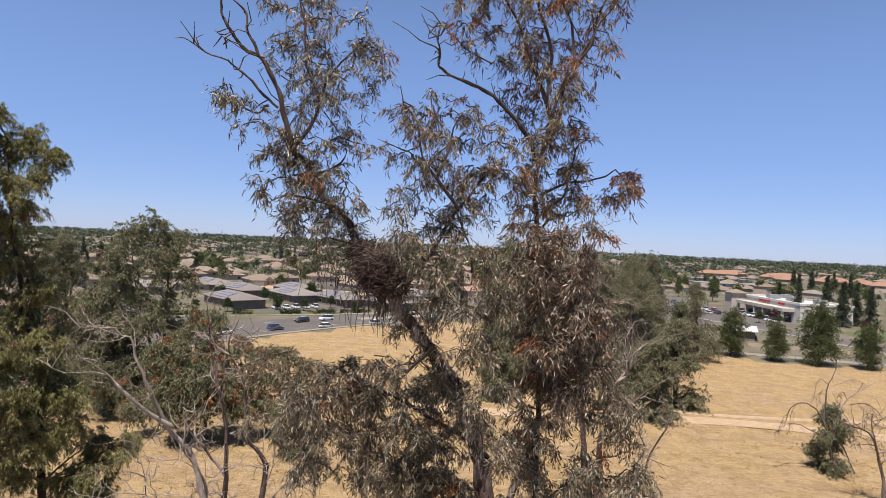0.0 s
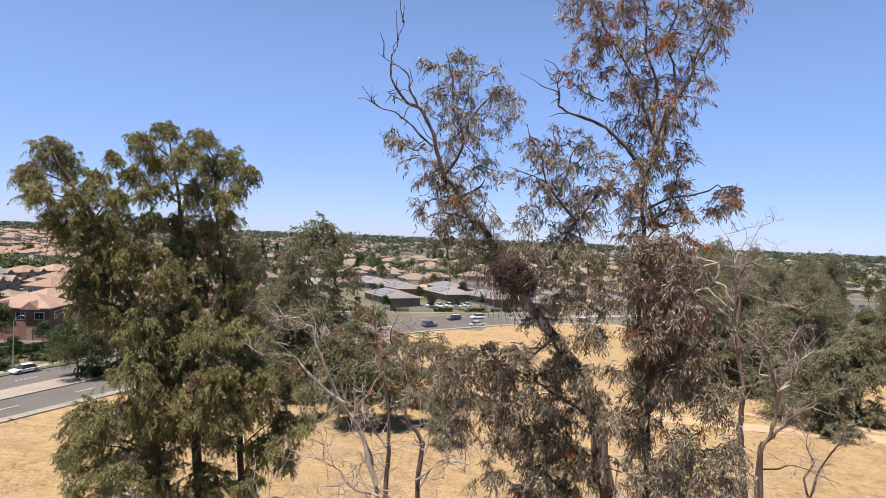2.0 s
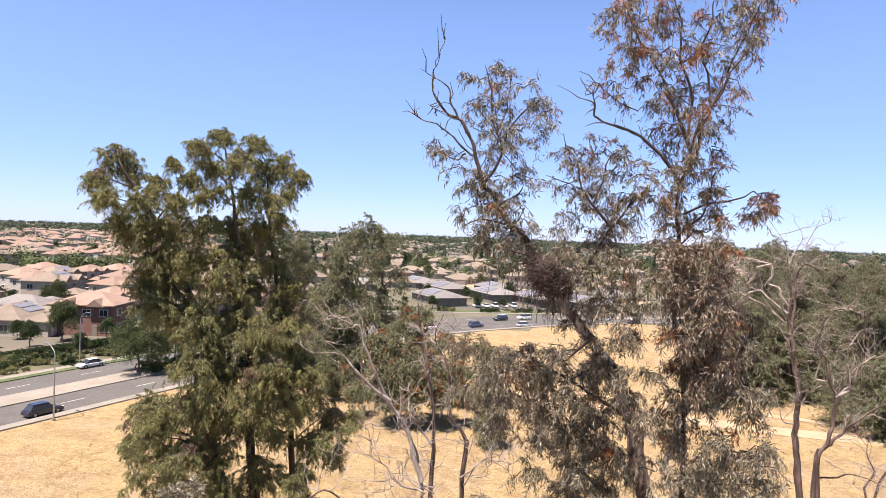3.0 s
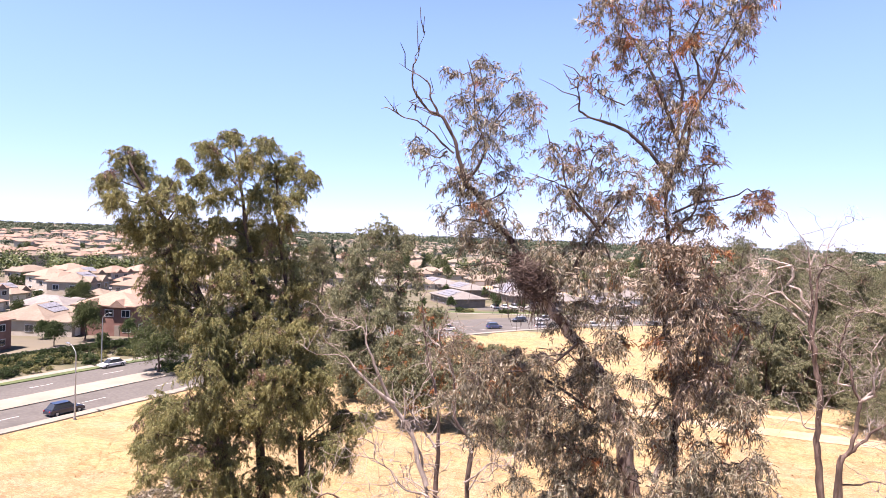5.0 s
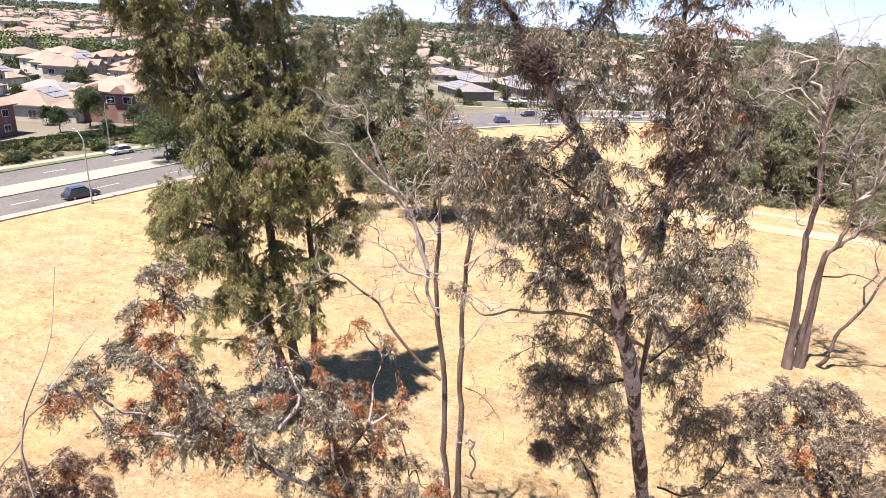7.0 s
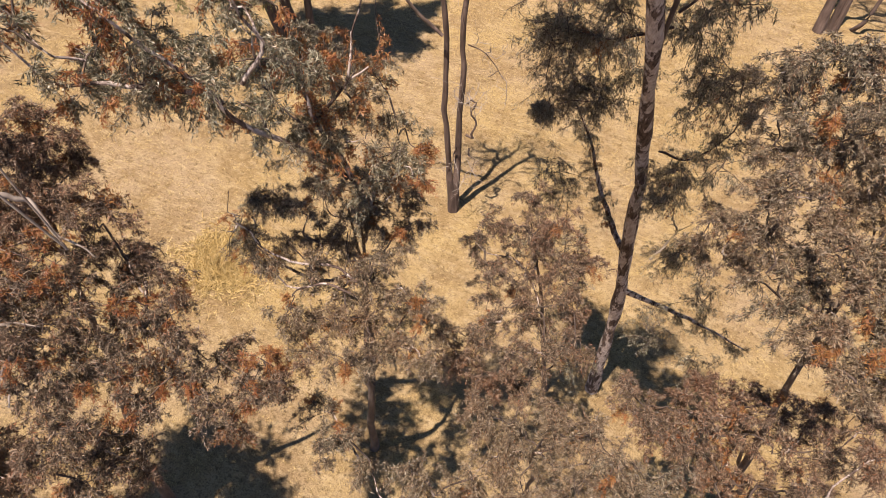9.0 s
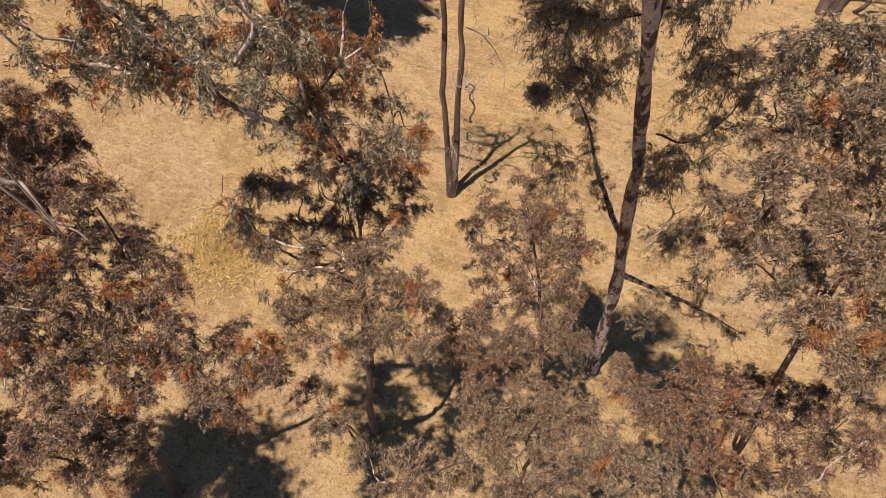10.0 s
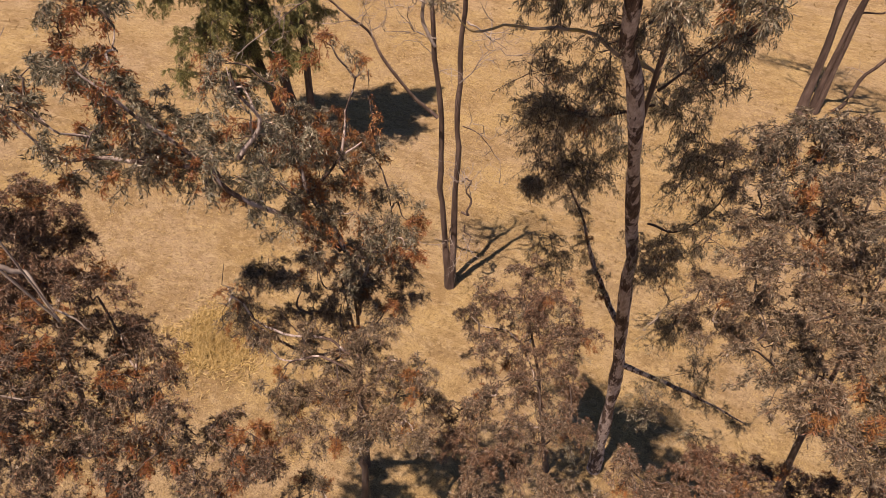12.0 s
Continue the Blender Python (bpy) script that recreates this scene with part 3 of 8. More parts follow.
clumps_m += (
    ((-0.22, 7.51, 22.86), 0.45, 19, 0.012), ((0.28, 8.37, 22.89), 0.49, 22, 0.012), ((-0.67, 8.01, 22.45), 0.39, 15, 0.012), ((-0.02, 7.65, 22.26), 0.46, 20, 0.012), ((0.52, 7.89, 22.46), 0.47, 20, 0.012),
    ((-0.29, 8.59, 21.37), 0.5, 23, 0.012), ((0.44, 8.14, 21.76), 0.43, 18, 0.012), ((-1.38, 7.36, 22.95), 0.27, 8, 0.012), ((-0.76, 7.43, 22.13), 0.27, 8, 0.012), ((0.9, 8.4, 22.05), 0.33, 11, 0.012),
)
# its dense brown part
clumps_k = []
clumps_k += (
    ((1.33, 6.58, 26.03), 0.26, 10, 0.04), ((1.64, 6.52, 25.97), 0.28, 11, 0.04), ((1.83, 6.11, 26.06), 0.21, 7, 0.04), ((1.46, 7.18, 25.59), 0.32, 14, 0.04), ((1.77, 6.39, 25.57), 0.31, 14, 0.04),
    ((2.1, 7.13, 25.63), 0.22, 8, 0.04), ((1.49, 6.54, 25.21), 0.3, 13, 0.04), ((1.81, 6.28, 25.18), 0.31, 13, 0.04), ((2.1, 6.3, 25.28), 0.18, 6, 0.04), ((1.53, 6.35, 24.83), 0.29, 12, 0.04),
    ((1.93, 6.99, 24.69), 0.33, 15, 0.04), ((1.63, 7.04, 24.3), 0.31, 14, 0.04), ((1.99, 6.99, 24.3), 0.31, 14, 0.04), ((1.75, 6.35, 24.11), 0.24, 9, 0.04),
)
clumps_k += (
    ((2.14, 6.35, 24.48), 0.17, 5, 0.04), ((2.08, 6.65, 24.83), 0.21, 7, 0.04),
)
# the thin upper crown
clumps_a = []
clumps_a += (
    ((-1.67, 7.18, 28.96), 0.21, 5, 0.03), ((-1.9, 6.96, 28.72), 0.24, 5, 0.03), ((-1.37, 7.19, 28.71), 0.27, 6, 0.03), ((-0.98, 6.7, 28.53), 0.18, 4, 0.03), ((-1.75, 7.02, 28.35), 0.27, 6, 0.03),
    ((-1.4, 7.43, 28.38), 0.29, 7, 0.03), ((-0.89, 7.02, 28.33), 0.21, 5, 0.03), ((-0.62, 6.78, 28.14), 0.18, 4, 0.03), ((-1.95, 7.28, 28.03), 0.22, 5, 0.03), ((-1.51, 7.12, 27.9), 0.27, 6, 0.03),
    ((-1.06, 6.78, 27.88), 0.23, 5, 0.03), ((-0.82, 7.26, 27.91), 0.13, 3, 0.03), ((-1.75, 7.36, 27.55), 0.25, 6, 0.03), ((-1.23, 6.76, 27.51), 0.23, 5, 0.03),
)
clumps_a += (
    ((-1.03, 7.39, 27.7), 0.15, 3, 0.03), ((-2.52, 6.86, 27.72), 0.17, 4, 0.03), ((-2.2, 6.51, 27.43), 0.17, 4, 0.03), ((-2.05, 6.52, 27.21), 0.15, 3, 0.03), ((-2.1, 7.23, 27), 0.2, 4, 0.03),
    ((-1.5, 6.82, 27.06), 0.28, 7, 0.03), ((-1.21, 6.98, 27.08), 0.23, 5, 0.03), ((-1.07, 7.2, 27.29), 0.11, 3, 0.03), ((-1.69, 6.86, 26.69), 0.26, 6, 0.03), ((-1.24, 6.56, 26.59), 0.27, 6, 0.03),
    ((-0.98, 6.86, 26.57), 0.18, 4, 0.03), ((-1.5, 6.94, 26.23), 0.28, 7, 0.03), ((-1.84, 7.12, 26.22), 0.19, 4, 0.03), ((-1.16, 7.14, 26.25), 0.21, 5, 0.03),
)
clumps_a += (
    ((-0.86, 7.03, 26.39), 0.11, 3, 0.03), ((-1.89, 6.57, 26.48), 0.16, 4, 0.03), ((-1.74, 7.17, 25.94), 0.23, 5, 0.03), ((-1.25, 6.73, 25.96), 0.24, 5, 0.03), ((-0.01, 7.09, 27.78), 0.13, 3, 0.12),
    ((-0.03, 6.9, 27.53), 0.16, 4, 0.12), ((0.23, 6.97, 27.49), 0.17, 4, 0.12), ((0.49, 6.85, 27.6), 0.14, 3, 0.12), ((-0.17, 6.65, 27.27), 0.12, 3, 0.12), ((0.13, 6.65, 27.14), 0.2, 4, 0.12),
    ((0.45, 7.05, 27.19), 0.23, 5, 0.12), ((0.75, 6.77, 27.29), 0.22, 5, 0.12), ((0.93, 6.56, 27.06), 0.19, 4, 0.12), ((-0.11, 6.65, 26.88), 0.18, 4, 0.12),
)
clumps_a += (
    ((0.19, 7.26, 26.89), 0.24, 5, 0.12), ((0.59, 7.11, 26.89), 0.23, 5, 0.12), ((0.9, 7.01, 26.79), 0.18, 4, 0.12), ((-0.29, 6.8, 26.53), 0.16, 4, 0.12), ((-0.01, 7.16, 26.56), 0.21, 5, 0.12),
    ((0.37, 6.74, 26.5), 0.22, 5, 0.12), ((0.7, 7.05, 26.53), 0.2, 4, 0.12), ((-0.24, 6.49, 26.26), 0.16, 4, 0.12), ((0.06, 7.03, 26.24), 0.2, 4, 0.12), ((0.39, 7.31, 26.26), 0.21, 5, 0.12),
    ((-0.11, 7.06, 25.91), 0.23, 5, 0.12), ((0.36, 6.59, 25.94), 0.22, 5, 0.12), ((0.34, 7.12, 29.71), 0.2, 5, 0.24), ((0.24, 6.84, 29.35), 0.15, 3, 0.24),
)
clumps_a += (
    ((0.43, 7.46, 29.36), 0.17, 4, 0.24), ((0.4, 6.55, 28.83), 0.14, 3, 0.24), ((0.61, 6.56, 29.57), 0.22, 5, 0.24), ((0.71, 6.64, 29.3), 0.2, 4, 0.24), ((0.86, 6.89, 29.54), 0.23, 5, 0.24),
    ((1.12, 7.43, 29.58), 0.27, 6, 0.24), ((1.02, 7.11, 29.7), 0.23, 5, 0.24), ((0.79, 7.21, 29.17), 0.21, 5, 0.24), ((1.09, 6.59, 28.89), 0.22, 5, 0.24), ((1.35, 6.71, 29.16), 0.22, 5, 0.24),
    ((1.55, 6.91, 29.47), 0.23, 5, 0.24), ((1.85, 7.13, 29.61), 0.23, 5, 0.24), ((2.13, 7.23, 29.62), 0.24, 5, 0.24), ((2.38, 7.02, 29.53), 0.2, 5, 0.24),
)
clumps_a += (
    ((2.51, 6.7, 29.45), 0.16, 4, 0.24), ((2.19, 6.64, 29.09), 0.2, 4, 0.24), ((2.3, 6.87, 29), 0.14, 3, 0.24), ((1.75, 6.77, 29.07), 0.23, 5, 0.24), ((1.44, 7.29, 28.99), 0.24, 5, 0.24),
    ((0.63, 7.44, 28.88), 0.15, 3, 0.24), ((0.86, 7.35, 28.76), 0.19, 4, 0.24), ((1.14, 6.67, 28.49), 0.22, 5, 0.24), ((1.5, 7.32, 28.55), 0.24, 5, 0.24), ((0.33, 6.55, 28.49), 0.12, 3, 0.24),
    ((0.55, 6.68, 28.26), 0.12, 3, 0.24), ((1, 7.25, 28.29), 0.21, 5, 0.24), ((1.29, 6.86, 28.11), 0.2, 4, 0.24), ((1.64, 7.35, 28.29), 0.17, 4, 0.24),
)
clumps_a += (
    ((1.1, 7.23, 27.93), 0.21, 5, 0.24), ((1.4, 7.18, 27.82), 0.22, 5, 0.24), ((1.72, 7.12, 27.94), 0.19, 4, 0.24), ((1.99, 7.41, 27.99), 0.14, 3, 0.24), ((1.21, 7.38, 27.59), 0.19, 4, 0.24),
    ((1.5, 6.56, 27.43), 0.19, 4, 0.24), ((1.89, 7.49, 27.65), 0.19, 4, 0.24), ((1.93, 6.93, 27.27), 0.17, 4, 0.24), ((1.17, 6.84, 27.17), 0.16, 4, 0.24), ((1.69, 7.39, 27.24), 0.19, 4, 0.24),
    ((1.41, 7.46, 26.97), 0.17, 4, 0.24), ((1.74, 7.29, 26.87), 0.21, 5, 0.24), ((2.02, 7.21, 26.87), 0.19, 4, 0.24), ((1.14, 6.56, 26.72), 0.16, 4, 0.24),
)
clumps_a += (
    ((1.28, 6.82, 26.4), 0.16, 4, 0.24), ((1.59, 7.34, 26.52), 0.14, 3, 0.24), ((1.94, 7.5, 26.54), 0.19, 4, 0.24), ((1.99, 6.77, 26.46), 0.11, 3, 0.24), ((0.58, 7.3, 30.2), 0.24, 5, 0.24),
    ((1.08, 6.66, 29.99), 0.25, 6, 0.24), ((1.67, 7.27, 30.19), 0.26, 6, 0.24), ((2.18, 6.82, 29.89), 0.23, 5, 0.24), ((2.54, 6.49, 29.65), 0.16, 4, 0.24), ((1.38, 6.71, 30.36), 0.25, 6, 0.24),
    ((1.96, 7.06, 30.46), 0.23, 5, 0.24), ((2.56, 7.41, 26.85), 0.17, 4, 0.85), ((2.69, 7.44, 26.68), 0.19, 4, 0.85), ((2.49, 7.39, 26.59), 0.14, 3, 0.85),
)
clumps_a += (
    ((2.76, 7.41, 26.81), 0.14, 3, 0.85),
)
stems_a = []
stems_a += (
    (((-1.66, 6.82, 26.87), (-1.74, 6.76, 27.33), (-1.85, 6.68, 27.70), (-2.00, 6.59, 27.99), (-2.26, 6.46, 28.13), (-2.40, 6.37, 28.36), (-2.42, 6.31, 28.60), (-2.35, 6.29, 28.83), (-2.26, 6.27, 29.08), (-2.21, 6.25, 29.23)), 0.06, 0.006, 0),
    (((-1.99, 6.37, 27.97), (-2.10, 6.33, 28.21), (-2.16, 6.31, 28.46), (-2.37, 6.24, 28.60), (-2.59, 6.16, 28.75)), 0.032, 0.006, 0),
    (((-1.79, 6.58, 27.41), (-2.06, 6.50, 27.66), (-2.28, 6.43, 27.83), (-2.53, 6.35, 27.95), (-2.80, 6.24, 28.09), (-2.89, 6.21, 28.05)), 0.03, 0.006, 0),
    (((-1.92, 6.39, 27.95), (-2.12, 6.33, 28.03), (-2.32, 6.26, 28.11), (-2.45, 6.22, 28.19)), 0.02, 0.005, 0),
    (((-1.66, 6.8, 26.93), (-1.38, 6.9, 27.44), (-1.53, 6.85, 28.11), (-1.69, 6.79, 28.91)), 0.05, 0.012, 1),
    (((-1.38, 6.9, 27.44), (-1.1, 6.98, 28.03), (-0.82, 7.06, 28.39)), 0.035, 0.01, 1),
)
stems_a += (
    (((-1.94, 6.7, 27.46), (-2.22, 6.58, 27.36), (-2.4, 6.5, 27.62)), 0.03, 0.01, 0.8), (((-1.4, 6.89, 26.63), (-1.06, 7, 26.86), (-0.99, 7.02, 27.23)), 0.03, 0.01, 1),
    (((-1.13, 6.98, 26.28), (-1.64, 6.81, 26.35), (-1.9, 6.71, 26.29)), 0.03, 0.01, 1.2), (((-0.76, 7.08, 25.79), (-1.2, 6.96, 25.87), (-1.41, 6.89, 25.68)), 0.03, 0.01, 1.2),
)
stems_a += (
   
    (((1.75, 9.3, 18.6), (1.66, 7.29, 23.61), (1.42, 7.28, 24.7), (1.42, 7.08, 25.73), (1.47, 6.99, 26.39), (1.41, 6.88, 26.95), (1.61, 6.79, 27.78), (1.88, 6.69, 28.34), (2.08, 6.68, 28.86), (2.32, 6.67, 29.45), (2.44, 6.66, 30.03)), 0.075, 0.012, 0.8),
    (((1.43, 7.03, 26.98), (1.31, 7.00, 27.19), (1.16, 6.96, 27.40), (0.94, 6.91, 27.64), (0.60, 6.87, 27.85), (0.28, 6.81, 27.95), (0.11, 6.75, 28.06), (0.09, 6.70, 28.21), (-0.17, 6.63, 28.34), (-0.45, 6.55, 28.50)), 0.06, 0.006, 0),
    (((0.11, 6.67, 28.05), (0.11, 6.67, 28.20), (0.08, 6.66, 28.37)), 0.02, 0.005, 0),
    (((0.76, 6.75, 28.10), (0.46, 6.74, 28.23), (0.16, 6.72, 28.50), (-0.06, 6.70, 28.59)), 0.02, 0.004, 0),
    (((1.50, 6.93, 27.18), (1.63, 6.84, 27.51), (1.69, 6.75, 27.87), (1.82, 6.66, 28.14), (1.92, 6.56, 28.36), (2.01, 6.47, 28.57), (2.10, 6.37, 28.74)), 0.05, 0.008, 0.5),
    (((0.14, 6.82, 26.77), (-0.04, 6.80, 26.91), (-0.21, 6.78, 26.93), (-0.37, 6.77, 27.02), (-0.57, 6.74, 27.15)), 0.03, 0.006, 0.2),
    (((1.5, 6.89, 27.6), (1.11, 6.87, 28.58), (0.65, 6.83, 29.34), (0.42, 6.8, 30.01)), 0.05, 0.012, 1),
)
stems_a += (
    (((1.49, 7.09, 27.72), (1.49, 7.09, 28.7), (1.22, 7.08, 29.62), (1.16, 7.07, 30.12)), 0.045, 0.012, 1),
    (((1.78, 6.79, 28.17), (1.64, 6.79, 28.85), (1.72, 6.79, 29.47), (1.85, 6.79, 29.93)), 0.035, 0.01, 1),
    (((1.47, 6.99, 26.55), (2.04, 7.28, 26.79), (2.42, 7.36, 26.88), (2.69, 7.44, 26.81)), 0.035, 0.01, 0.5),
    (((1.48, 6.99, 26.31), (1.8, 6.99, 26.72), (1.93, 6.99, 27.21), (2.04, 6.98, 27.37)), 0.03, 0.01, 1), (((1.45, 7.08, 26.06), (1.71, 7.09, 26.32), (2.01, 7.08, 26.33)), 0.03, 0.01, 1),
)
stems_a += (
    (((-0.37, 7.27, 25.17), (0.14, 7.06, 25.84), (0.48, 6.91, 26.32), (0.74, 6.94, 26.75), (0.94, 6.96, 26.96)), 0.055, 0.012, 0.8),
    (((0.45, 6.8, 26.29), (0.02, 6.74, 26.85), (-0.21, 6.69, 27.44), (-0.34, 6.66, 27.73)), 0.04, 0.01, 1.2),
    (((0.15, 6.76, 26.68), (0.29, 6.78, 27.19), (0.48, 6.81, 27.53)), 0.03, 0.01, 1.2), (((0.65, 7.13, 25.51), (0.55, 7.12, 25.94), (0.36, 7.1, 26.45), (0.43, 7.1, 26.88)), 0.03, 0.01, 0.6),
    (((1.37, 8.04, 22.2), (1.69, 8.02, 23.22), (2.35, 7.95, 24.06), (2.6, 7.92, 24.92)), 0.09, 0.015, 0.8),
)
stems_a += (
    (((1.4, 7.98, 24.6), (1.97, 7.99, 25.1), (2.54, 7.96, 24.97), (2.72, 7.94, 24.46)), 0.05, 0.012, 1),
    (((0.7, 7.54, 23.24), (-0.02, 7.44, 23.63), (-0.74, 7.29, 23.95), (-1.27, 7.14, 23.82)), 0.06, 0.012, 1.4),
    (((0.19, 7.07, 24.53), (-0.14, 7.01, 24.15), (-0.4, 6.96, 24.31)), 0.04, 0.012, 1), (((1.08, 7.46, 22.57), (0.27, 7.38, 22.66), (-0.3, 7.28, 22.99)), 0.05, 0.012, 1.4),
    (((1.41, 8.28, 21.31), (2.05, 8.27, 22.27), (2.71, 8.23, 22.6)), 0.05, 0.012, 1.4),
)
stems_a += (
    (((1.73, 8.84, 20.31), (1.18, 8.23, 20.76), (0.53, 8.19, 20.98), (-0.28, 8.08, 20.95), (-1.07, 7.91, 20.72), (-1.45, 7.8, 21), (-1.93, 7.65, 21.38)), 0.07, 0.015, 0.25),
    (((1.88, 9.83, 19.23), (0.79, 9.82, 18.64), (-0.21, 9.71, 18.7)), 0.05, 0.012, 1.5), (((1.85, 9.23, 19.82), (2.36, 9.21, 20.6), (3.12, 9.13, 21.4)), 0.05, 0.012, 1.5),
    (((2.59, 11, 15.61), (3.26, 10.93, 15.73), (3.79, 10.85, 16.71), (3.92, 10.83, 17.6)), 0.05, 0.012, 1.1),
)
stems_a += (
    (((3.05, 12, 10.7), (2.29, 12.32, 11.51), (1.49, 12.61, 12.79), (0.96, 12.78, 13.93), (0.02, 12.7, 15.35)), 0.17, 0.03, 1.2),
    (((3.32, 12.27, 8.9), (5.06, 11.58, 9.52), (5.87, 11.24, 9.79), (6.97, 10.6, 10.1)), 0.16, 0.03, 0.9),
)
stems_a += (
    (((3.14, 8.50, 14.66), (3.28, 8.69, 14.87), (3.38, 8.87, 15.06), (3.47, 9.02, 15.24), (3.68, 9.15, 15.41)), 0.05, 0.012, 0), (((3.47, 9.02, 15.24), (3.33, 9.15, 15.35), (3.16, 9.23, 15.41)), 0.035, 0.01, 0),
    (((0.86, 10.01, 17.10), (0.41, 9.91, 17.02), (0.15, 9.81, 16.92), (-0.06, 9.71, 16.84)), 0.02, 0.006, 0.3),
)


def nest_gum():
    thing = tagged(new("eucalyptus_tree"), "tall thin-crowned eucalyptus with peeling bark and reddish leaf tufts", "tree")
    fo = Foliage(11)
    trunk = bough("trunk", ((4.25, 13.7, 0), (3.75, 12.7, 6), (3.05, 12, 10.7), (2.35, 11.2, 14.9), (1.75, 9.3, 18.6), (1.13, 7.57, 22.31), (0.7, 7.54, 23.33), (0.13, 7.46, 24.46), (-0.39, 7.37, 25.17), (-0.76, 7.28, 25.7), (-1.18, 7.17, 26.28), (-1.6, 7.04, 26.82), (-1.87, 6.94, 27.27)), 0.23, 0.035, BARK, thing, 12, seed=1, flare=0.5, rough=0.12, crook=0.05, taper=1.4)
    side = fo.along(trunk[-34:], 15.0, 0.36, 0.05, 0.05, 0.3, 9, 0.22)
    limbs = stems_a
    for n, (pts, r0, r1, leafy) in enumerate(limbs):
        wood = LICHEN if n in (32, 38, 39) else BARK if r0 > 0.08 else BARK_DARK
        path = bough("limb", pts, r0 * 0.6, r1 * 0.5, wood, thing, 7, seed=20 + n, rough=0.1, crook=0.012 if not leafy else 0.045 if r0 < 0.09 else 0.03)
        if leafy:
            side += fo.along(path, (3.5 if pts[0][2] > 25.5 else 9.0) * leafy, 0.5, 0.4 if pts[0][2] > 26 and pts[0][0] > 0.9 else 0.07, 0.2, 0.3, 9, 0.22)
        else:
            for q in fo.r.integers(2, len(path), 7):
                way = unit(path[q] - path[q - 1] + fo.r.normal(size=3) * 0.06)
                far = 0.1 + 0.22 * fo.r.random()
                side.append(np.array([path[q], path[q] + way * far * 0.5 + fo.r.normal(size=3) * 0.03, path[q] + way * far + fo.r.normal(size=3) * 0.05 + (0, 0, 0.05)]))
    for c, rad, boughs, red in clumps_b:
        side += fo.lobe(c, rad * 1.1, int(boughs * (1.05 if c[2] > 20 else 1.7)), red=red, per=11, long=0.24)
    for c, rad, boughs, red in clumps_m:
        side += fo.lobe(c, rad * 1.1, boughs, red=red, per=9, long=0.22)
    for c, rad, boughs, red in clumps_a:
        side += fo.lobe(c, rad * 1.15, boughs, red=red, per=5, long=0.2)
    dry = Foliage(12)
    for c, rad, boughs, red in clumps_k:
        side += dry.lobe(c, rad * 1.1, int(boughs * 0.85), red=red, per=9, long=0.24)
    dry.build(thing, 12, 0.088, 0.0145, (LEAF_DUSTY, LEAF_RED), fine=False, wood=BARK_DARK, twig=0.0035, hang=0.3, drop=0.9, names=("brown_foliage", "red_foliage"))
    join_tubes("branch", side, 0.010, 0.004, BARK_DARK, thing)
    fo.clear((-0.55, 6.75, 25.3), 0.62, 1.2)
    fo.build(thing, 11, 0.092, 0.0145, (LEAF, LEAF_RED), fine=False, wood=BARK_DARK, twig=0.0035, hang=0.2, drop=0.85)
    settle(thing, (4.25, 13.7, 0))


def low_gum(label, trunk, r0, limbs, lobes, seed, mats, each=34, red=0.15, size=0.085, dens=8.0, full=1.6):
    thing = tagged(new("eucalyptus_tree"), label, "tree")
    fo = Foliage(seed)
    bough("trunk", trunk, r0 * 0.9, r0 * 0.12, BARK_DARK, thing, 10, seed=seed, flare=0.4, crook=0.06)
    side, joints = [], [catmull(trunk, 5)]
    for n, (pts, a, b, leafy) in enumerate(limbs):
        path = bough("limb", pts, a, b, BARK if leafy else PALEWOOD, thing, 6, seed=seed + 3 + n, crook=0.07 if leafy else 0.06)
        if leafy:
            joints.append(path[: len(path) * 3 // 4])
            side += fo.along(path, dens * leafy, 0.7, red, 0.2, 0.3, 9, 0.26)
    tp = np.concatenate(joints)
    order = sorted(lobes, key=lambda q: np.min(np.linalg.norm(tp - np.array(q[0]), axis=1)))
    for n, (c, rad, boughs, rd) in enumerate(order):
        c = np.array(c, float)
        away = np.linalg.norm((tp - c) * (1, 1, 0.6), axis=1) + 1.5 * np.maximum(tp[:, 2] - c[2] + 0.3, 0)
        start = tp[np.argmin(away)]
        rn = np.random.default_rng(seed + n)
        far = np.linalg.norm(c - start)
        bends = [start + (c - start) * q + rn.normal(size=3) * 0.09 * far + (0, 0, 0.08 * far * math.sin(3.1 * q)) for q in (0.35, 0.7)]
        path = bough("limb", (start, *bends, c), 0.012 + 0.011 * far, 0.006, BARK if n % 3 == 0 else BARK_DARK, thing, 5, seed=seed + 40 + n, crook=0.04)
        tp = np.concatenate([tp, path[3:]])
        side += fo.lobe(c, rad * 1.15, int(boughs * full * 0.95), red=rd, per=11, long=0.22)
    join_tubes("branch", side, 0.008, 0.003, BARK_DARK, thing)
    fo.build(thing, int(each * 0.6), size * 0.98, size * 0.19, mats, fine=False, twig=0.003, wood=BARK_DARK, hang=0.2, drop=0.5)
    settle(thing, trunk[0])


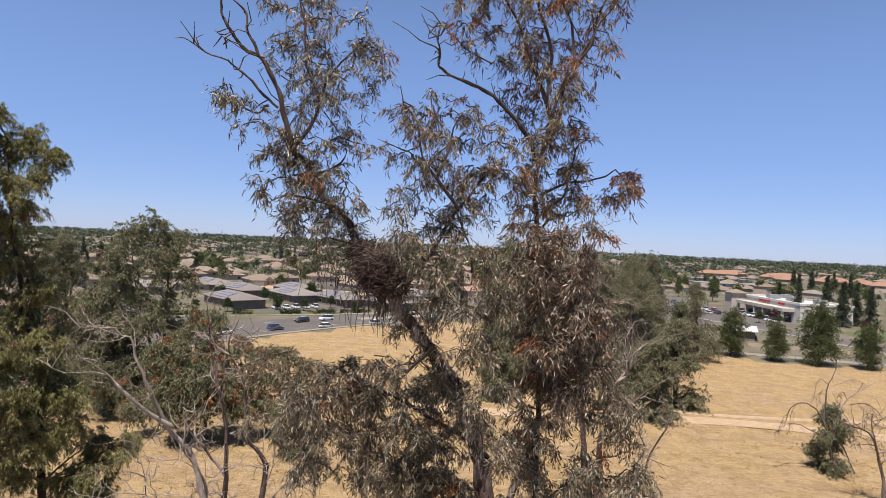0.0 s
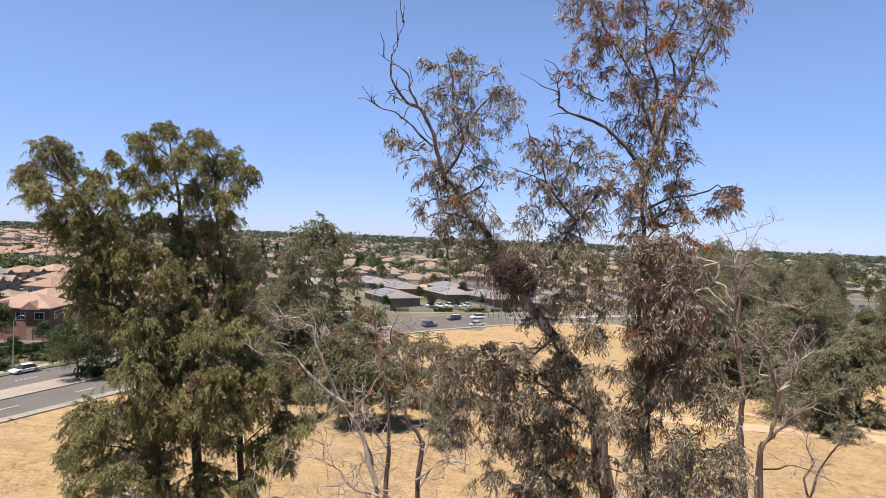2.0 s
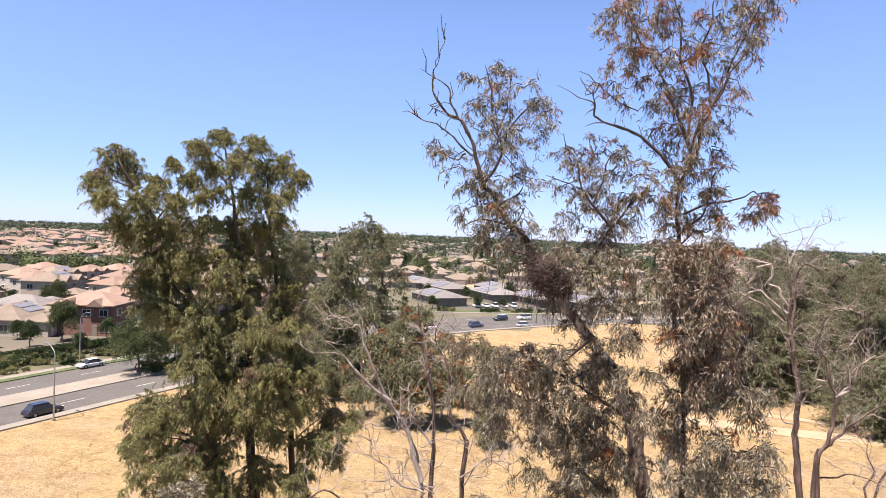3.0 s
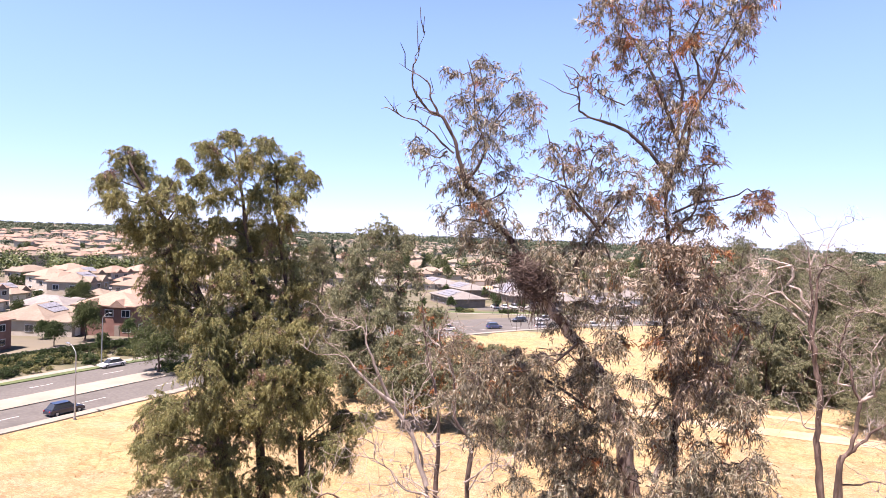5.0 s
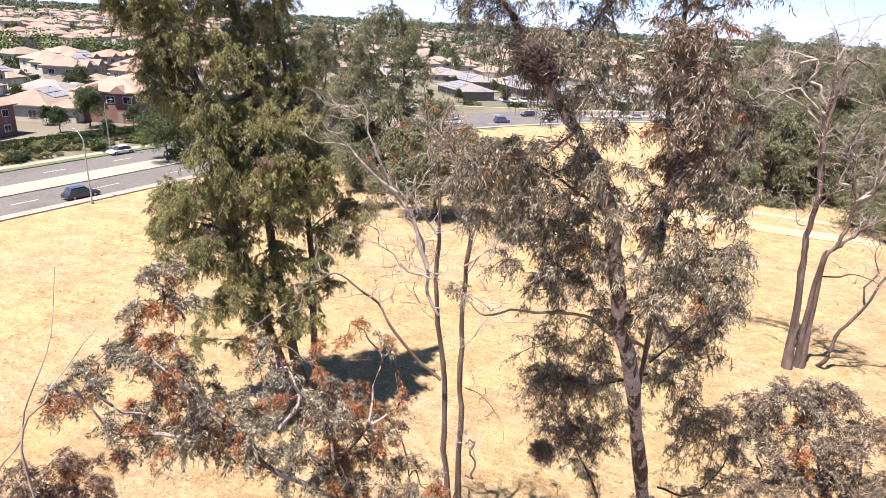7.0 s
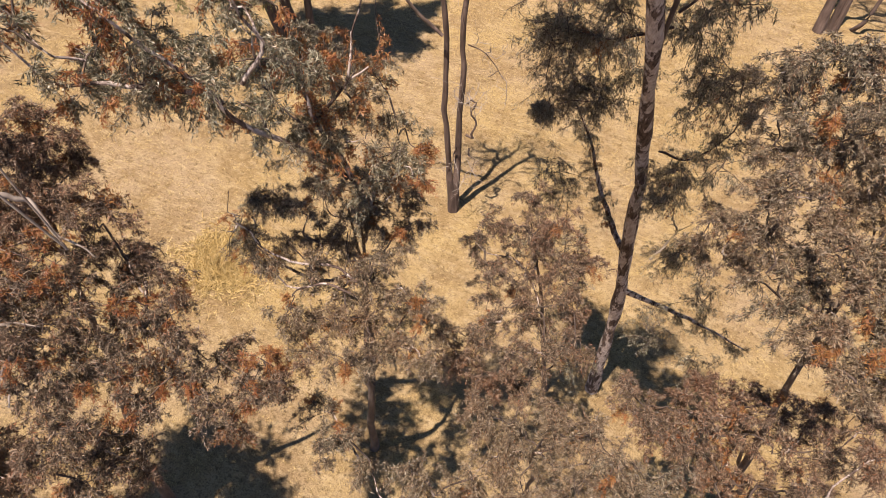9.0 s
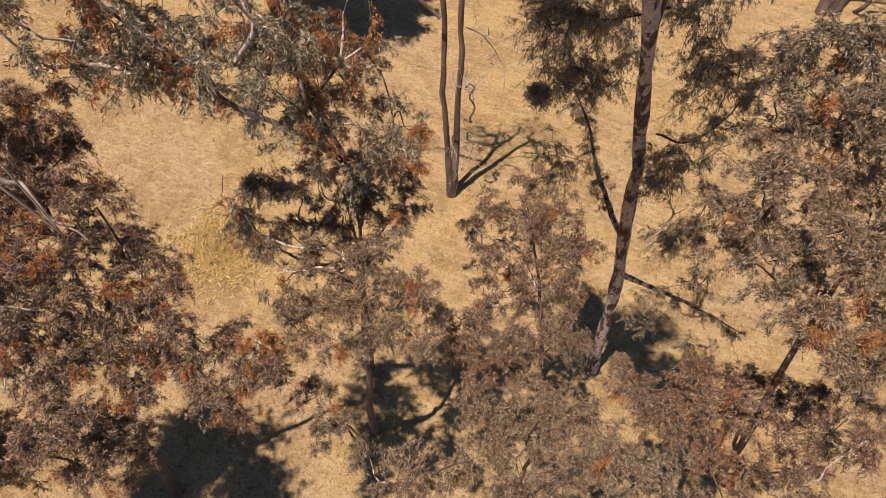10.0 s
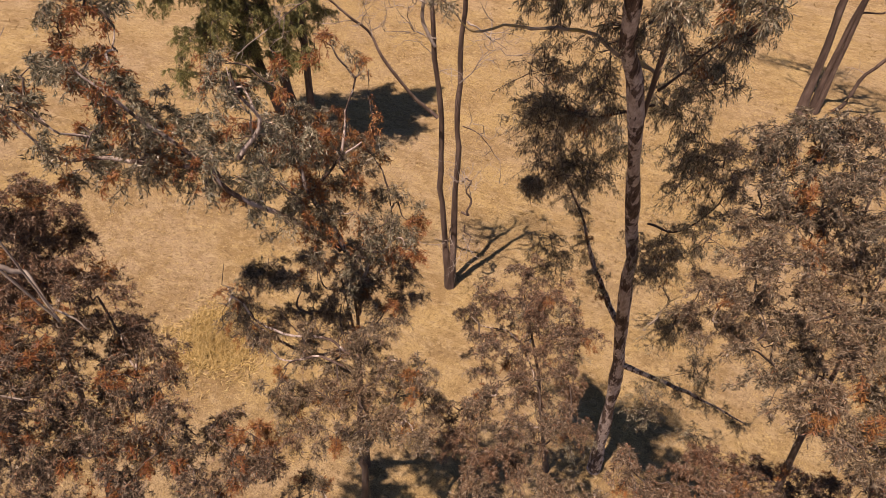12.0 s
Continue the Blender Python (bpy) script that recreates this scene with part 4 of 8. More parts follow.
nest_gum()
clumps_d = []
clumps_d += (
    ((-3.17, 6.24, 20.93), 0.7, 4, 0.6), ((-2.51, 6.39, 20.48), 0.7, 3, 0.54), ((-3.67, 5.65, 20.34), 0.7, 4, 0.6), ((-4.27, 5.42, 20.57), 0.6, 3, 0.6), ((-5.04, 3.77, 20.99), 0.425, 3, 0.6),
    ((-6.45, 4.45, 19.33), 0.39, 6, 0.2), ((-5.91, 4.29, 19.29), 0.27, 5, 0.2), ((-5.63, 4.96, 19.28), 0.32, 6, 0.2), ((-5.4, 5.37, 19.01), 0.39, 6, 0.2), ((-4.56, 4.27, 19.35), 0.29, 6, 0.2),
    ((-5.3, 4.41, 19.01), 0.26, 5, 0.6), ((-4.33, 4.54, 19.45), 0.34, 6, 0.2), ((-4.99, 5.98, 18.88), 0.45, 8, 0.2), ((-3.99, 5.37, 19.13), 0.41, 7, 0.2),
)
clumps_d += (
    ((-4.16, 4.91, 18.85), 0.36, 6, 0.2), ((-3.68, 5.29, 18.86), 0.46, 8, 0.2), ((-3.97, 6.59, 18.62), 0.5, 9, 0.2), ((-3.64, 6.87, 19), 0.44, 8, 0.2), ((-3.07, 6.81, 18.98), 0.48, 9, 0.2),
    ((-2.79, 7.05, 18.47), 0.44, 8, 0.6), ((-2.59, 6.04, 18.62), 0.46, 8, 0.2), ((-3.12, 5.83, 18.47), 0.42, 7, 0.2), ((-3.16, 5.19, 18.56), 0.35, 6, 0.6), ((-2.67, 5.19, 18.4), 0.35, 6, 0.2),
    ((-2.2, 5.46, 18.37), 0.45, 8, 0.2), ((-1.81, 5.92, 18.03), 0.41, 7, 0.2), ((-1.56, 6.57, 17.62), 0.44, 8, 0.6), ((-2.24, 6.82, 17.84), 0.39, 7, 0.2),
)
clumps_d += (
    ((-2.78, 5.12, 17.93), 0.31, 6, 0.6), ((-2.23, 5.64, 17.45), 0.48, 9, 0.2), ((-1.34, 5.58, 17.74), 0.35, 6, 0.6),
)
clumps_d += (
    ((-5.66, 4.36, 22.10), 0.19, 5, 0.15), ((-5.65, 4.77, 21.87), 0.22, 5, 0.60), ((-5.50, 4.30, 21.60), 0.23, 5, 0.60), ((-5.26, 4.48, 21.49), 0.23, 5, 0.15), ((-6.10, 4.35, 21.15), 0.22, 5, 0.15),
    ((-6.31, 4.33, 20.69), 0.25, 6, 0.15), ((-5.89, 4.77, 20.70), 0.29, 6, 0.60), ((-6.30, 3.86, 20.71), 0.22, 5, 0.15), ((-6.57, 3.51, 20.51), 0.28, 6, 0.60), ((-6.12, 3.38, 20.40), 0.31, 6, 0.15),
    ((-6.03, 2.83, 20.54), 0.21, 5, 0.60), ((-5.42, 3.68, 20.84), 0.29, 6, 0.15), ((-5.11, 4.14, 20.69), 0.32, 7, 0.15), ((-5.32, 4.76, 19.85), 0.35, 7, 0.15), ((-5.55, 4.11, 20.05), 0.31, 7, 0.60),
)
clumps_d += (
    ((-4.13, 5.13, 20.65), 0.27, 6, 0.15), ((-4.05, 5.62, 20.09), 0.32, 7, 0.15), ((-4.75, 3.93, 19.84), 0.30, 6, 0.15), ((-5.53, 4.04, 19.29), 0.29, 6, 0.15), ((-5.44, 3.38, 19.54), 0.22, 5, 0.15),
    ((-4.80, 4.96, 19.66), 0.32, 7, 0.15), ((-3.46, 5.76, 19.71), 0.34, 7, 0.60), ((-2.70, 5.21, 19.69), 0.32, 7, 0.60),
)
stems_c = []
stems_c += (
    (((-3, 6.6, 15.5), (-2.48, 5.64, 17.07), (-2.88, 5.38, 18.4), (-3.07, 5.25, 19.4), (-3.22, 5.15, 19.89)), 0.07, 0.012, 0.72),
    (((-2.6, 5.55, 17.3), (-3.0, 5.05, 18.1), (-3.95, 4.25, 19.45), (-4.49, 3.76, 20.56), (-4.79, 3.45, 21.31)), 0.06, 0.012, 0.72),
    (((-3.85, 4.32, 19.3), (-4.21, 4.22, 19.5), (-4.82, 3.71, 19.65), (-5.36, 3.09, 20.08), (-5.64, 2.71, 21)), 0.05, 0.012, 0.66),
    (((-3.59, 4.53, 19.61), (-3.27, 4.76, 20.34), (-3.52, 4.59, 20.99)), 0.04, 0.012, 0.6), (((-3.41, 5.15, 17.96), (-2.69, 5.58, 18.96), (-2.34, 5.76, 19.46)), 0.04, 0.012, 0.72),
)
stems_c += (
    (((-3.1, 7, 12.6), (-4.37, 6.48, 12.07), (-5.12, 6.09, 13.03), (-6.14, 6.06, 14.02)), 0.06, 0.012, 0.72),
    (((-2.9, 6.4, 8), (-2.16, 6.53, 10.99), (-1.3, 6.97, 12.97)), 0.05, 0.012, 0.72), (((-3, 6.8, 14), (-2.58, 6.71, 16.23), (-1.95, 6.94, 17.18)), 0.05, 0.012, 0.72),
)
low_gum("slender eucalyptus with red-brown and grey-green leaf sprays", ((-3.4, 7.4, 0), (-2.9, 6.4, 6), (-2.8, 6.2, 8.7), (-3.1, 7, 12.6), (-3, 6.6, 15.5)), 0.17, stems_c, clumps_d, 31, (LEAF, LEAF_RED), red=0.3, full=1.0, each=38)
clumps_e = []
clumps_e += (
    ((-7.23, 3.71, 18.05), 0.53, 16, 0.06), ((-7.33, 3.22, 17.67), 0.6, 19, 0.06), ((-7.43, 4.08, 17.19), 0.44, 12, 0.06), ((-6.8, 3.12, 17.2), 0.65, 21, 0.06), ((-5.97, 3.15, 17.27), 0.51, 15, 0.06),
    ((-6.99, 2.67, 17.13), 0.59, 19, 0.06), ((-6.54, 2.97, 16), 0.56, 16, 0.06), ((-6.05, 3.35, 15.83), 0.49, 14, 0.06), ((-5.45, 3.27, 15.9), 0.54, 16, 0.06), ((-6.38, 2.12, 16.88), 0.63, 20, 0.55),
    ((-6.29, 1.62, 16.78), 0.51, 15, 0.55), ((-5.96, 1.98, 16.36), 0.58, 18, 0.06), ((-5.58, 2.46, 15.8), 0.59, 19, 0.5), ((-4.65, 2.64, 15.78), 0.4, 12, 0.06),
)
clumps_e += (
    ((-4.2, 2.46, 15.68), 0.34, 9, 0.06), ((-4.79, 2.15, 15.65), 0.46, 12, 0.06), ((-5.86, 1.23, 16.29), 0.62, 20, 0.06), ((-5.67, 1.65, 15.62), 0.59, 18, 0.06), ((-5.06, 1.55, 15.24), 0.53, 15, 0.5),
    ((-5.84, 0.78, 15.57), 0.65, 21, 0.06), ((-4.6, 1.94, 14.74), 0.54, 16, 0.5), ((-3.99, 2.09, 14.72), 0.47, 14, 0.06), ((-5.35, 0.94, 15.26), 0.53, 15, 0.06), ((-4.4, 1.26, 14.82), 0.47, 14, 0.06),
    ((-5.17, 0.31, 15.16), 0.58, 18, 0.06), ((-4.85, 0.52, 14.28), 0.67, 21, 0.06), ((-4.51, 0.7, 13.69), 0.5, 15, 0.06), ((-5.1, -0.26, 15.13), 0.46, 12, 0.06),
)
clumps_e += (
    ((-4.73, -0.05, 14.23), 0.6, 19, 0.06), ((-3.33, 1.72, 14.84), 0.34, 9, 0.06), ((-3.07, 1.81, 14.3), 0.35, 10, 0.5), ((-3.08, 2.3, 14.63), 0.4, 12, 0.06), ((-3.03, 2.84, 14.83), 0.46, 12, 0.5),
    ((-3.84, 2.88, 14.6), 0.42, 12, 0.06), ((-2.59, 2.83, 14.53), 0.41, 12, 0.06), ((-7.48, 3.21, 18.33), 0.7, 24, 0.06), ((-7.92, 2.76, 17.31), 0.75, 26, 0.06), ((-7.72, 2.01, 16.45), 0.76, 26, 0.55),
    ((-6.59, 0.92, 16.26), 0.71, 24, 0.06),
)
low_gum("brown-leaved eucalyptus with rusty dry sprays", ((-9.2, 2.2, 0), (-8.9, 2.3, 5), (-8.3, 2.6, 9), (-7.6, 2.8, 13), (-6.96, 2.99, 17.1)), 0.2, (
    (((-6, 2.4, 17), (-6.54, 2.03, 19.25), (-6.34, 2.38, 20.32), (-6.05, 2.83, 21.29), (-5.94, 2.98, 22.51)), 0.02, 0.004, 0),
    (((-6, 2.4, 17), (-6.35, 2.36, 19.93), (-6.15, 2.67, 20.59), (-5.93, 2.99, 21.05), (-5.65, 3.36, 21.59)), 0.02, 0.004, 0),
    (((-7.01, 2.27, 17.91), (-6.82, 2.43, 17.77), (-6.60, 2.61, 17.61), (-6.27, 2.60, 17.27), (-6.01, 2.55, 16.99), (-5.76, 2.51, 16.73)), 0.05, 0.012, 0),
    (((-6.39, 0.92, 16.58), (-6.21, 1.12, 16.47), (-5.96, 1.38, 16.33)), 0.035, 0.01, 0), (((-6.12, 0.81, 16.04), (-6.00, 0.48, 15.87), (-5.78, 0.22, 15.64)), 0.03, 0.01, 0),
    (((-5.43, 3.00, 15.73), (-5.16, 2.68, 15.40), (-4.73, 2.58, 15.06), (-4.14, 2.55, 14.70)), 0.035, 0.01, 0.01),
), clumps_e, 51, (LEAF_BROWN, LEAF_RED), red=0.25, full=1.0, each=42, size=0.082)
clumps_f = []
clumps_f += (
    ((3.61, 8.58, 19.66), 0.49, 12, 0.12), ((3.91, 8.29, 20.12), 0.48, 12, 0.03), ((4.43, 8.29, 20.19), 0.53, 14, 0.03), ((4.83, 8.78, 20.2), 0.45, 11, 0.12), ((4.04, 8.15, 19.34), 0.54, 14, 0.03),
    ((4.52, 8.2, 19.57), 0.54, 14, 0.12), ((4.93, 7.88, 19.83), 0.48, 12, 0.03), ((4.02, 7.97, 18.67), 0.44, 11, 0.03), ((4.45, 7.74, 18.89), 0.54, 14, 0.03), ((4.95, 7.77, 19.07), 0.55, 14, 0.03),
    ((5.58, 8.21, 18.85), 0.52, 13, 0.12), ((4, 7.66, 18.17), 0.39, 10, 0.12), ((4.32, 6.91, 18.72), 0.46, 11, 0.03), ((5.07, 7.51, 18.37), 0.5, 13, 0.03),
)
clumps_f += (
    ((5.66, 7.64, 18.38), 0.51, 13, 0.03), ((3.61, 7.56, 17.26), 0.34, 9, 0.03), ((3.55, 7.31, 16.72), 0.37, 9, 0.12), ((3.87, 6.89, 17.76), 0.43, 11, 0.12), ((4.08, 6.84, 17.03), 0.51, 13, 0.03),
    ((4.35, 6.81, 17.93), 0.43, 11, 0.12), ((4.55, 6.54, 17.32), 0.49, 12, 0.12), ((5.05, 7.11, 17.54), 0.57, 15, 0.03), ((5.21, 6.35, 18.44), 0.52, 13, 0.03), ((5.75, 6.47, 18.46), 0.47, 12, 0.03),
    ((5.39, 6.6, 17.25), 0.51, 13, 0.03), ((5.67, 6, 18.02), 0.47, 12, 0.03), ((5.13, 6.39, 16.88), 0.45, 11, 0.03), ((5.51, 5.6, 17.56), 0.47, 12, 0.03),
)
clumps_f += (
    ((6.35, 6.08, 17.25), 0.51, 13, 0.12), ((5.29, 5.09, 17.38), 0.41, 10, 0.03), ((6.06, 5.25, 17.16), 0.48, 12, 0.03), ((6.74, 5.65, 16.83), 0.46, 11, 0.03), ((5.57, 8.9, 19.77), 0.7, 20, 0.03),
    ((5.75, 7.56, 19.33), 0.65, 18, 0.03), ((6.05, 6.37, 18.73), 0.63, 17, 0.03), ((6.51, 5.71, 17.9), 0.64, 17, 0.12),
)
low_gum("grey-green eucalyptus with drooping sprays", ((8.20, 6.20, 0.00), (7.83, 6.67, 4.66), (7.33, 7.06, 9.32), (6.65, 7.34, 13.99), (5.85, 7.53, 18.65)), 0.2, (), clumps_f, 71, (LEAF_DUSTY, LEAF_RED), red=0.08, full=1.0, each=42, size=0.082)
clumps_g = []
clumps_g += (
    ((-4.83, 5.53, 15.68), 0.38, 9, 0.03), ((-4.55, 5.95, 15.74), 0.38, 9, 0.03), ((-4.62, 5.1, 15.34), 0.32, 8, 0.12), ((-3.52, 5.27, 16.35), 0.41, 10, 0.12), ((-3.73, 6.34, 15.58), 0.51, 13, 0.03),
    ((-3.05, 6.02, 15.34), 0.56, 15, 0.03), ((-2.61, 6.47, 15.45), 0.57, 15, 0.03), ((-2.27, 7.12, 15.67), 0.51, 13, 0.12), ((-1.68, 6.41, 15.59), 0.43, 10, 0.12), ((-1.84, 5.67, 15.6), 0.41, 10, 0.03),
    ((-2.61, 5.63, 14.89), 0.5, 13, 0.03), ((-3.33, 5.55, 15.16), 0.44, 11, 0.03), ((-4.04, 5.36, 15.01), 0.32, 8, 0.03), ((-3.87, 4.65, 15.06), 0.31, 8, 0.03),
)
clumps_g += (
    ((-3.3, 4.95, 14.83), 0.37, 9, 0.03), ((-2.65, 5.15, 14.46), 0.5, 13, 0.03), ((-2.2, 5.58, 14.59), 0.44, 11, 0.03), ((-1.65, 5.51, 14.17), 0.45, 11, 0.03), ((-0.97, 5.11, 15.1), 0.41, 10, 0.03),
    ((-0.76, 5.61, 13.72), 0.39, 10, 0.03), ((-2.06, 4.97, 14.01), 0.51, 13, 0.03), ((-2.38, 4.36, 14.23), 0.49, 12, 0.12), ((-3.05, 4.34, 14.04), 0.44, 11, 0.03), ((-3.26, 4.01, 14.78), 0.36, 9, 0.03),
    ((-2.85, 3.92, 13.69), 0.45, 11, 0.03), ((-1.8, 3.57, 14.54), 0.41, 10, 0.12), ((-1.44, 4.03, 14.28), 0.42, 10, 0.03), ((-1.14, 4.69, 13.91), 0.44, 11, 0.03),
)
clumps_g += (
    ((-0.57, 4.53, 14.1), 0.36, 9, 0.03),
)
low_gum("grey-green eucalyptus sapling with fine dark limbs", ((-4.82, 9.96, 0.00), (-4.32, 9.14, 3.91), (-3.86, 8.28, 7.82), (-3.45, 7.36, 11.73), (-3.09, 6.40, 15.64)), 0.15, (
    (((-2.38, 5.22, 14.73), (-2.87, 5.27, 14.97), (-3.68, 4.91, 15.14), (-4.24, 4.84, 15.42), (-4.73, 4.84, 15.73), (-4.94, 4.94, 15.94), (-5.09, 5.17, 16.22)), 0.035, 0.006, 0.01),
    (((-2.37, 4.94, 14.68), (-2.96, 4.82, 14.85), (-3.49, 4.41, 14.86), (-3.93, 4.58, 15.20), (-4.21, 4.49, 15.30)), 0.03, 0.006, 0.01), (((-4.73, 4.84, 15.73), (-4.79, 4.68, 15.67), (-4.90, 4.62, 15.70)), 0.02, 0.005, 0.01),
), clumps_g, 81, (LEAF_DUSTY, LEAF_RED), red=0.08, full=1.0, each=42, size=0.08)
clumps_s = []
clumps_s += (
    ((0.28, 9.45, 14.28), 0.51, 13, 0.02), ((-0.29, 8.55, 14.29), 0.49, 12, 0.02), ((-0.75, 8.58, 13.2), 0.45, 11, 0.02), ((0.46, 8.53, 14.08), 0.64, 17, 0.02), ((1.13, 8.71, 14.61), 0.49, 12, 0.05),
    ((-0.07, 7.3, 13.92), 0.54, 14, 0.02), ((0.59, 8.34, 12.81), 0.67, 19, 0.02), ((1.3, 8.52, 13.45), 0.66, 18, 0.02), ((1.88, 8.84, 13.61), 0.51, 13, 0.05), ((0.41, 7.12, 12.84), 0.64, 17, 0.02),
    ((1.18, 7.69, 12.3), 0.67, 19, 0.02), ((1.86, 7.86, 12.97), 0.65, 18, 0.02), ((0.15, 6.23, 12.95), 0.48, 12, 0.02), ((1.01, 6.11, 12.97), 0.54, 14, 0.02),
)
clumps_s += (
    ((1.76, 6.44, 12.72), 0.56, 14, 0.05), ((2.26, 6.68, 13.2), 0.48, 12, 0.02), ((0.61, 5.57, 12.25), 0.56, 14, 0.05), ((-0.19, 5.76, 12.43), 0.42, 10, 0.02), ((1.49, 6.09, 11.74), 0.51, 13, 0.02),
    ((-0.63, 6.11, 12.62), 0.35, 9, 0.02),
)
low_gum("young brown-green eucalyptus sapling", ((2.33, 12.83, 0.00), (1.91, 11.85, 3.51), (1.44, 10.86, 7.03), (0.92, 9.88, 10.54), (0.35, 8.89, 14.05)), 0.13, (), clumps_s, 91, (LEAF_BROWN, LEAF_RED), red=0.1, size=0.08, each=42, full=1.0)
clumps_b2 = []
clumps_b2 += (
    ((0.86, 4.17, 13.41), 0.49, 12, 0.04), ((1.57, 4.45, 12.94), 0.58, 15, 0.04), ((2.2, 4.84, 13.53), 0.5, 13, 0.04), ((2.37, 4.29, 12.88), 0.64, 17, 0.04), ((2.94, 4.53, 13.74), 0.61, 16, 0.04),
    ((3.55, 4.08, 13.98), 0.54, 14, 0.04), ((1.59, 3.69, 12.88), 0.57, 15, 0.1), ((1.09, 3.21, 12.27), 0.59, 15, 0.1), ((0.46, 2.61, 12.12), 0.52, 13, 0.04), ((-0.02, 2.27, 12.14), 0.45, 11, 0.04),
    ((2.27, 3.24, 12.54), 0.7, 20, 0.04), ((3.01, 3.42, 13.26), 0.67, 19, 0.04), ((3.95, 3.93, 12.63), 0.66, 18, 0.04), ((4.38, 3.79, 13.89), 0.54, 14, 0.04),
)
clumps_b2 += (
    ((-2.28, 3.2, 12.88), 0.46, 11, 0.1), ((-1.3, 2.51, 13.83), 0.41, 10, 0.04), ((-1.63, 2.21, 13.65), 0.36, 9, 0.1), ((-0.84, 2.44, 12.74), 0.31, 8, 0.1), ((0.07, 2.59, 13.34), 0.36, 9, 0.04),
    ((1.1, 2.01, 11.85), 0.78, 23, 0.04), ((2.36, 2.19, 12.72), 0.74, 21, 0.1), ((3.52, 2.63, 12.91), 0.74, 21, 0.1),
)
low_gum("brown-grey eucalyptus with fine dry twigs", ((2.77, 6.67, 0.00), (2.69, 6.10, 3.40), (2.57, 5.50, 6.81), (2.38, 4.83, 10.21), (2.16, 4.12, 13.61)), 0.14, (), clumps_b2, 111, (LEAF_DUSTY, LEAF_RED), red=0.12, full=1.0, each=42, size=0.08)
clumps_r = []
clumps_r += (
    ((4.94, 6.39, 13.92), 0.53, 14, 0.05), ((5.56, 6.29, 14.1), 0.53, 14, 0.12), ((4.89, 5.48, 14.07), 0.51, 13, 0.05), ((6.07, 6.05, 14.48), 0.59, 15, 0.12), ((5.84, 5.89, 13.27), 0.62, 17, 0.05),
    ((6.82, 6.28, 14.43), 0.54, 14, 0.12), ((4.83, 4.94, 13.55), 0.52, 13, 0.05), ((6.59, 5.68, 13.62), 0.62, 16, 0.12), ((5.79, 5.34, 12.68), 0.56, 14, 0.12), ((7.41, 6, 13.69), 0.56, 14, 0.05),
    ((4.47, 5.83, 13.54), 0.33, 8, 0.05), ((6.44, 5.08, 13.09), 0.55, 14, 0.12), ((6.86, 4.62, 14.24), 0.51, 13, 0.05), ((7.78, 6.48, 14.36), 0.56, 14, 0.05),
)
clumps_r += (
    ((7.44, 5.22, 15.28), 0.44, 11, 0.05), ((3.84, 5.43, 13.53), 0.39, 10, 0.05), ((4.22, 5, 13.67), 0.44, 11, 0.05), ((3.46, 5.61, 13.9), 0.32, 8, 0.05), ((5.37, 3.78, 13.16), 0.64, 17, 0.05),
    ((6.48, 3.96, 13.44), 0.65, 18, 0.05), ((7.41, 4.1, 13.95), 0.65, 18, 0.05),
)
low_gum("open brown-leaved eucalyptus with bare lower limbs", ((10.79, 11.05, 0.00), (9.56, 9.76, 3.53), (8.29, 8.48, 7.06), (6.97, 7.19, 10.58), (5.60, 5.90, 14.11)), 0.14, (), clumps_r, 121, (LEAF_BROWN, LEAF_RED), red=0.1, full=1.0, each=42, size=0.085)

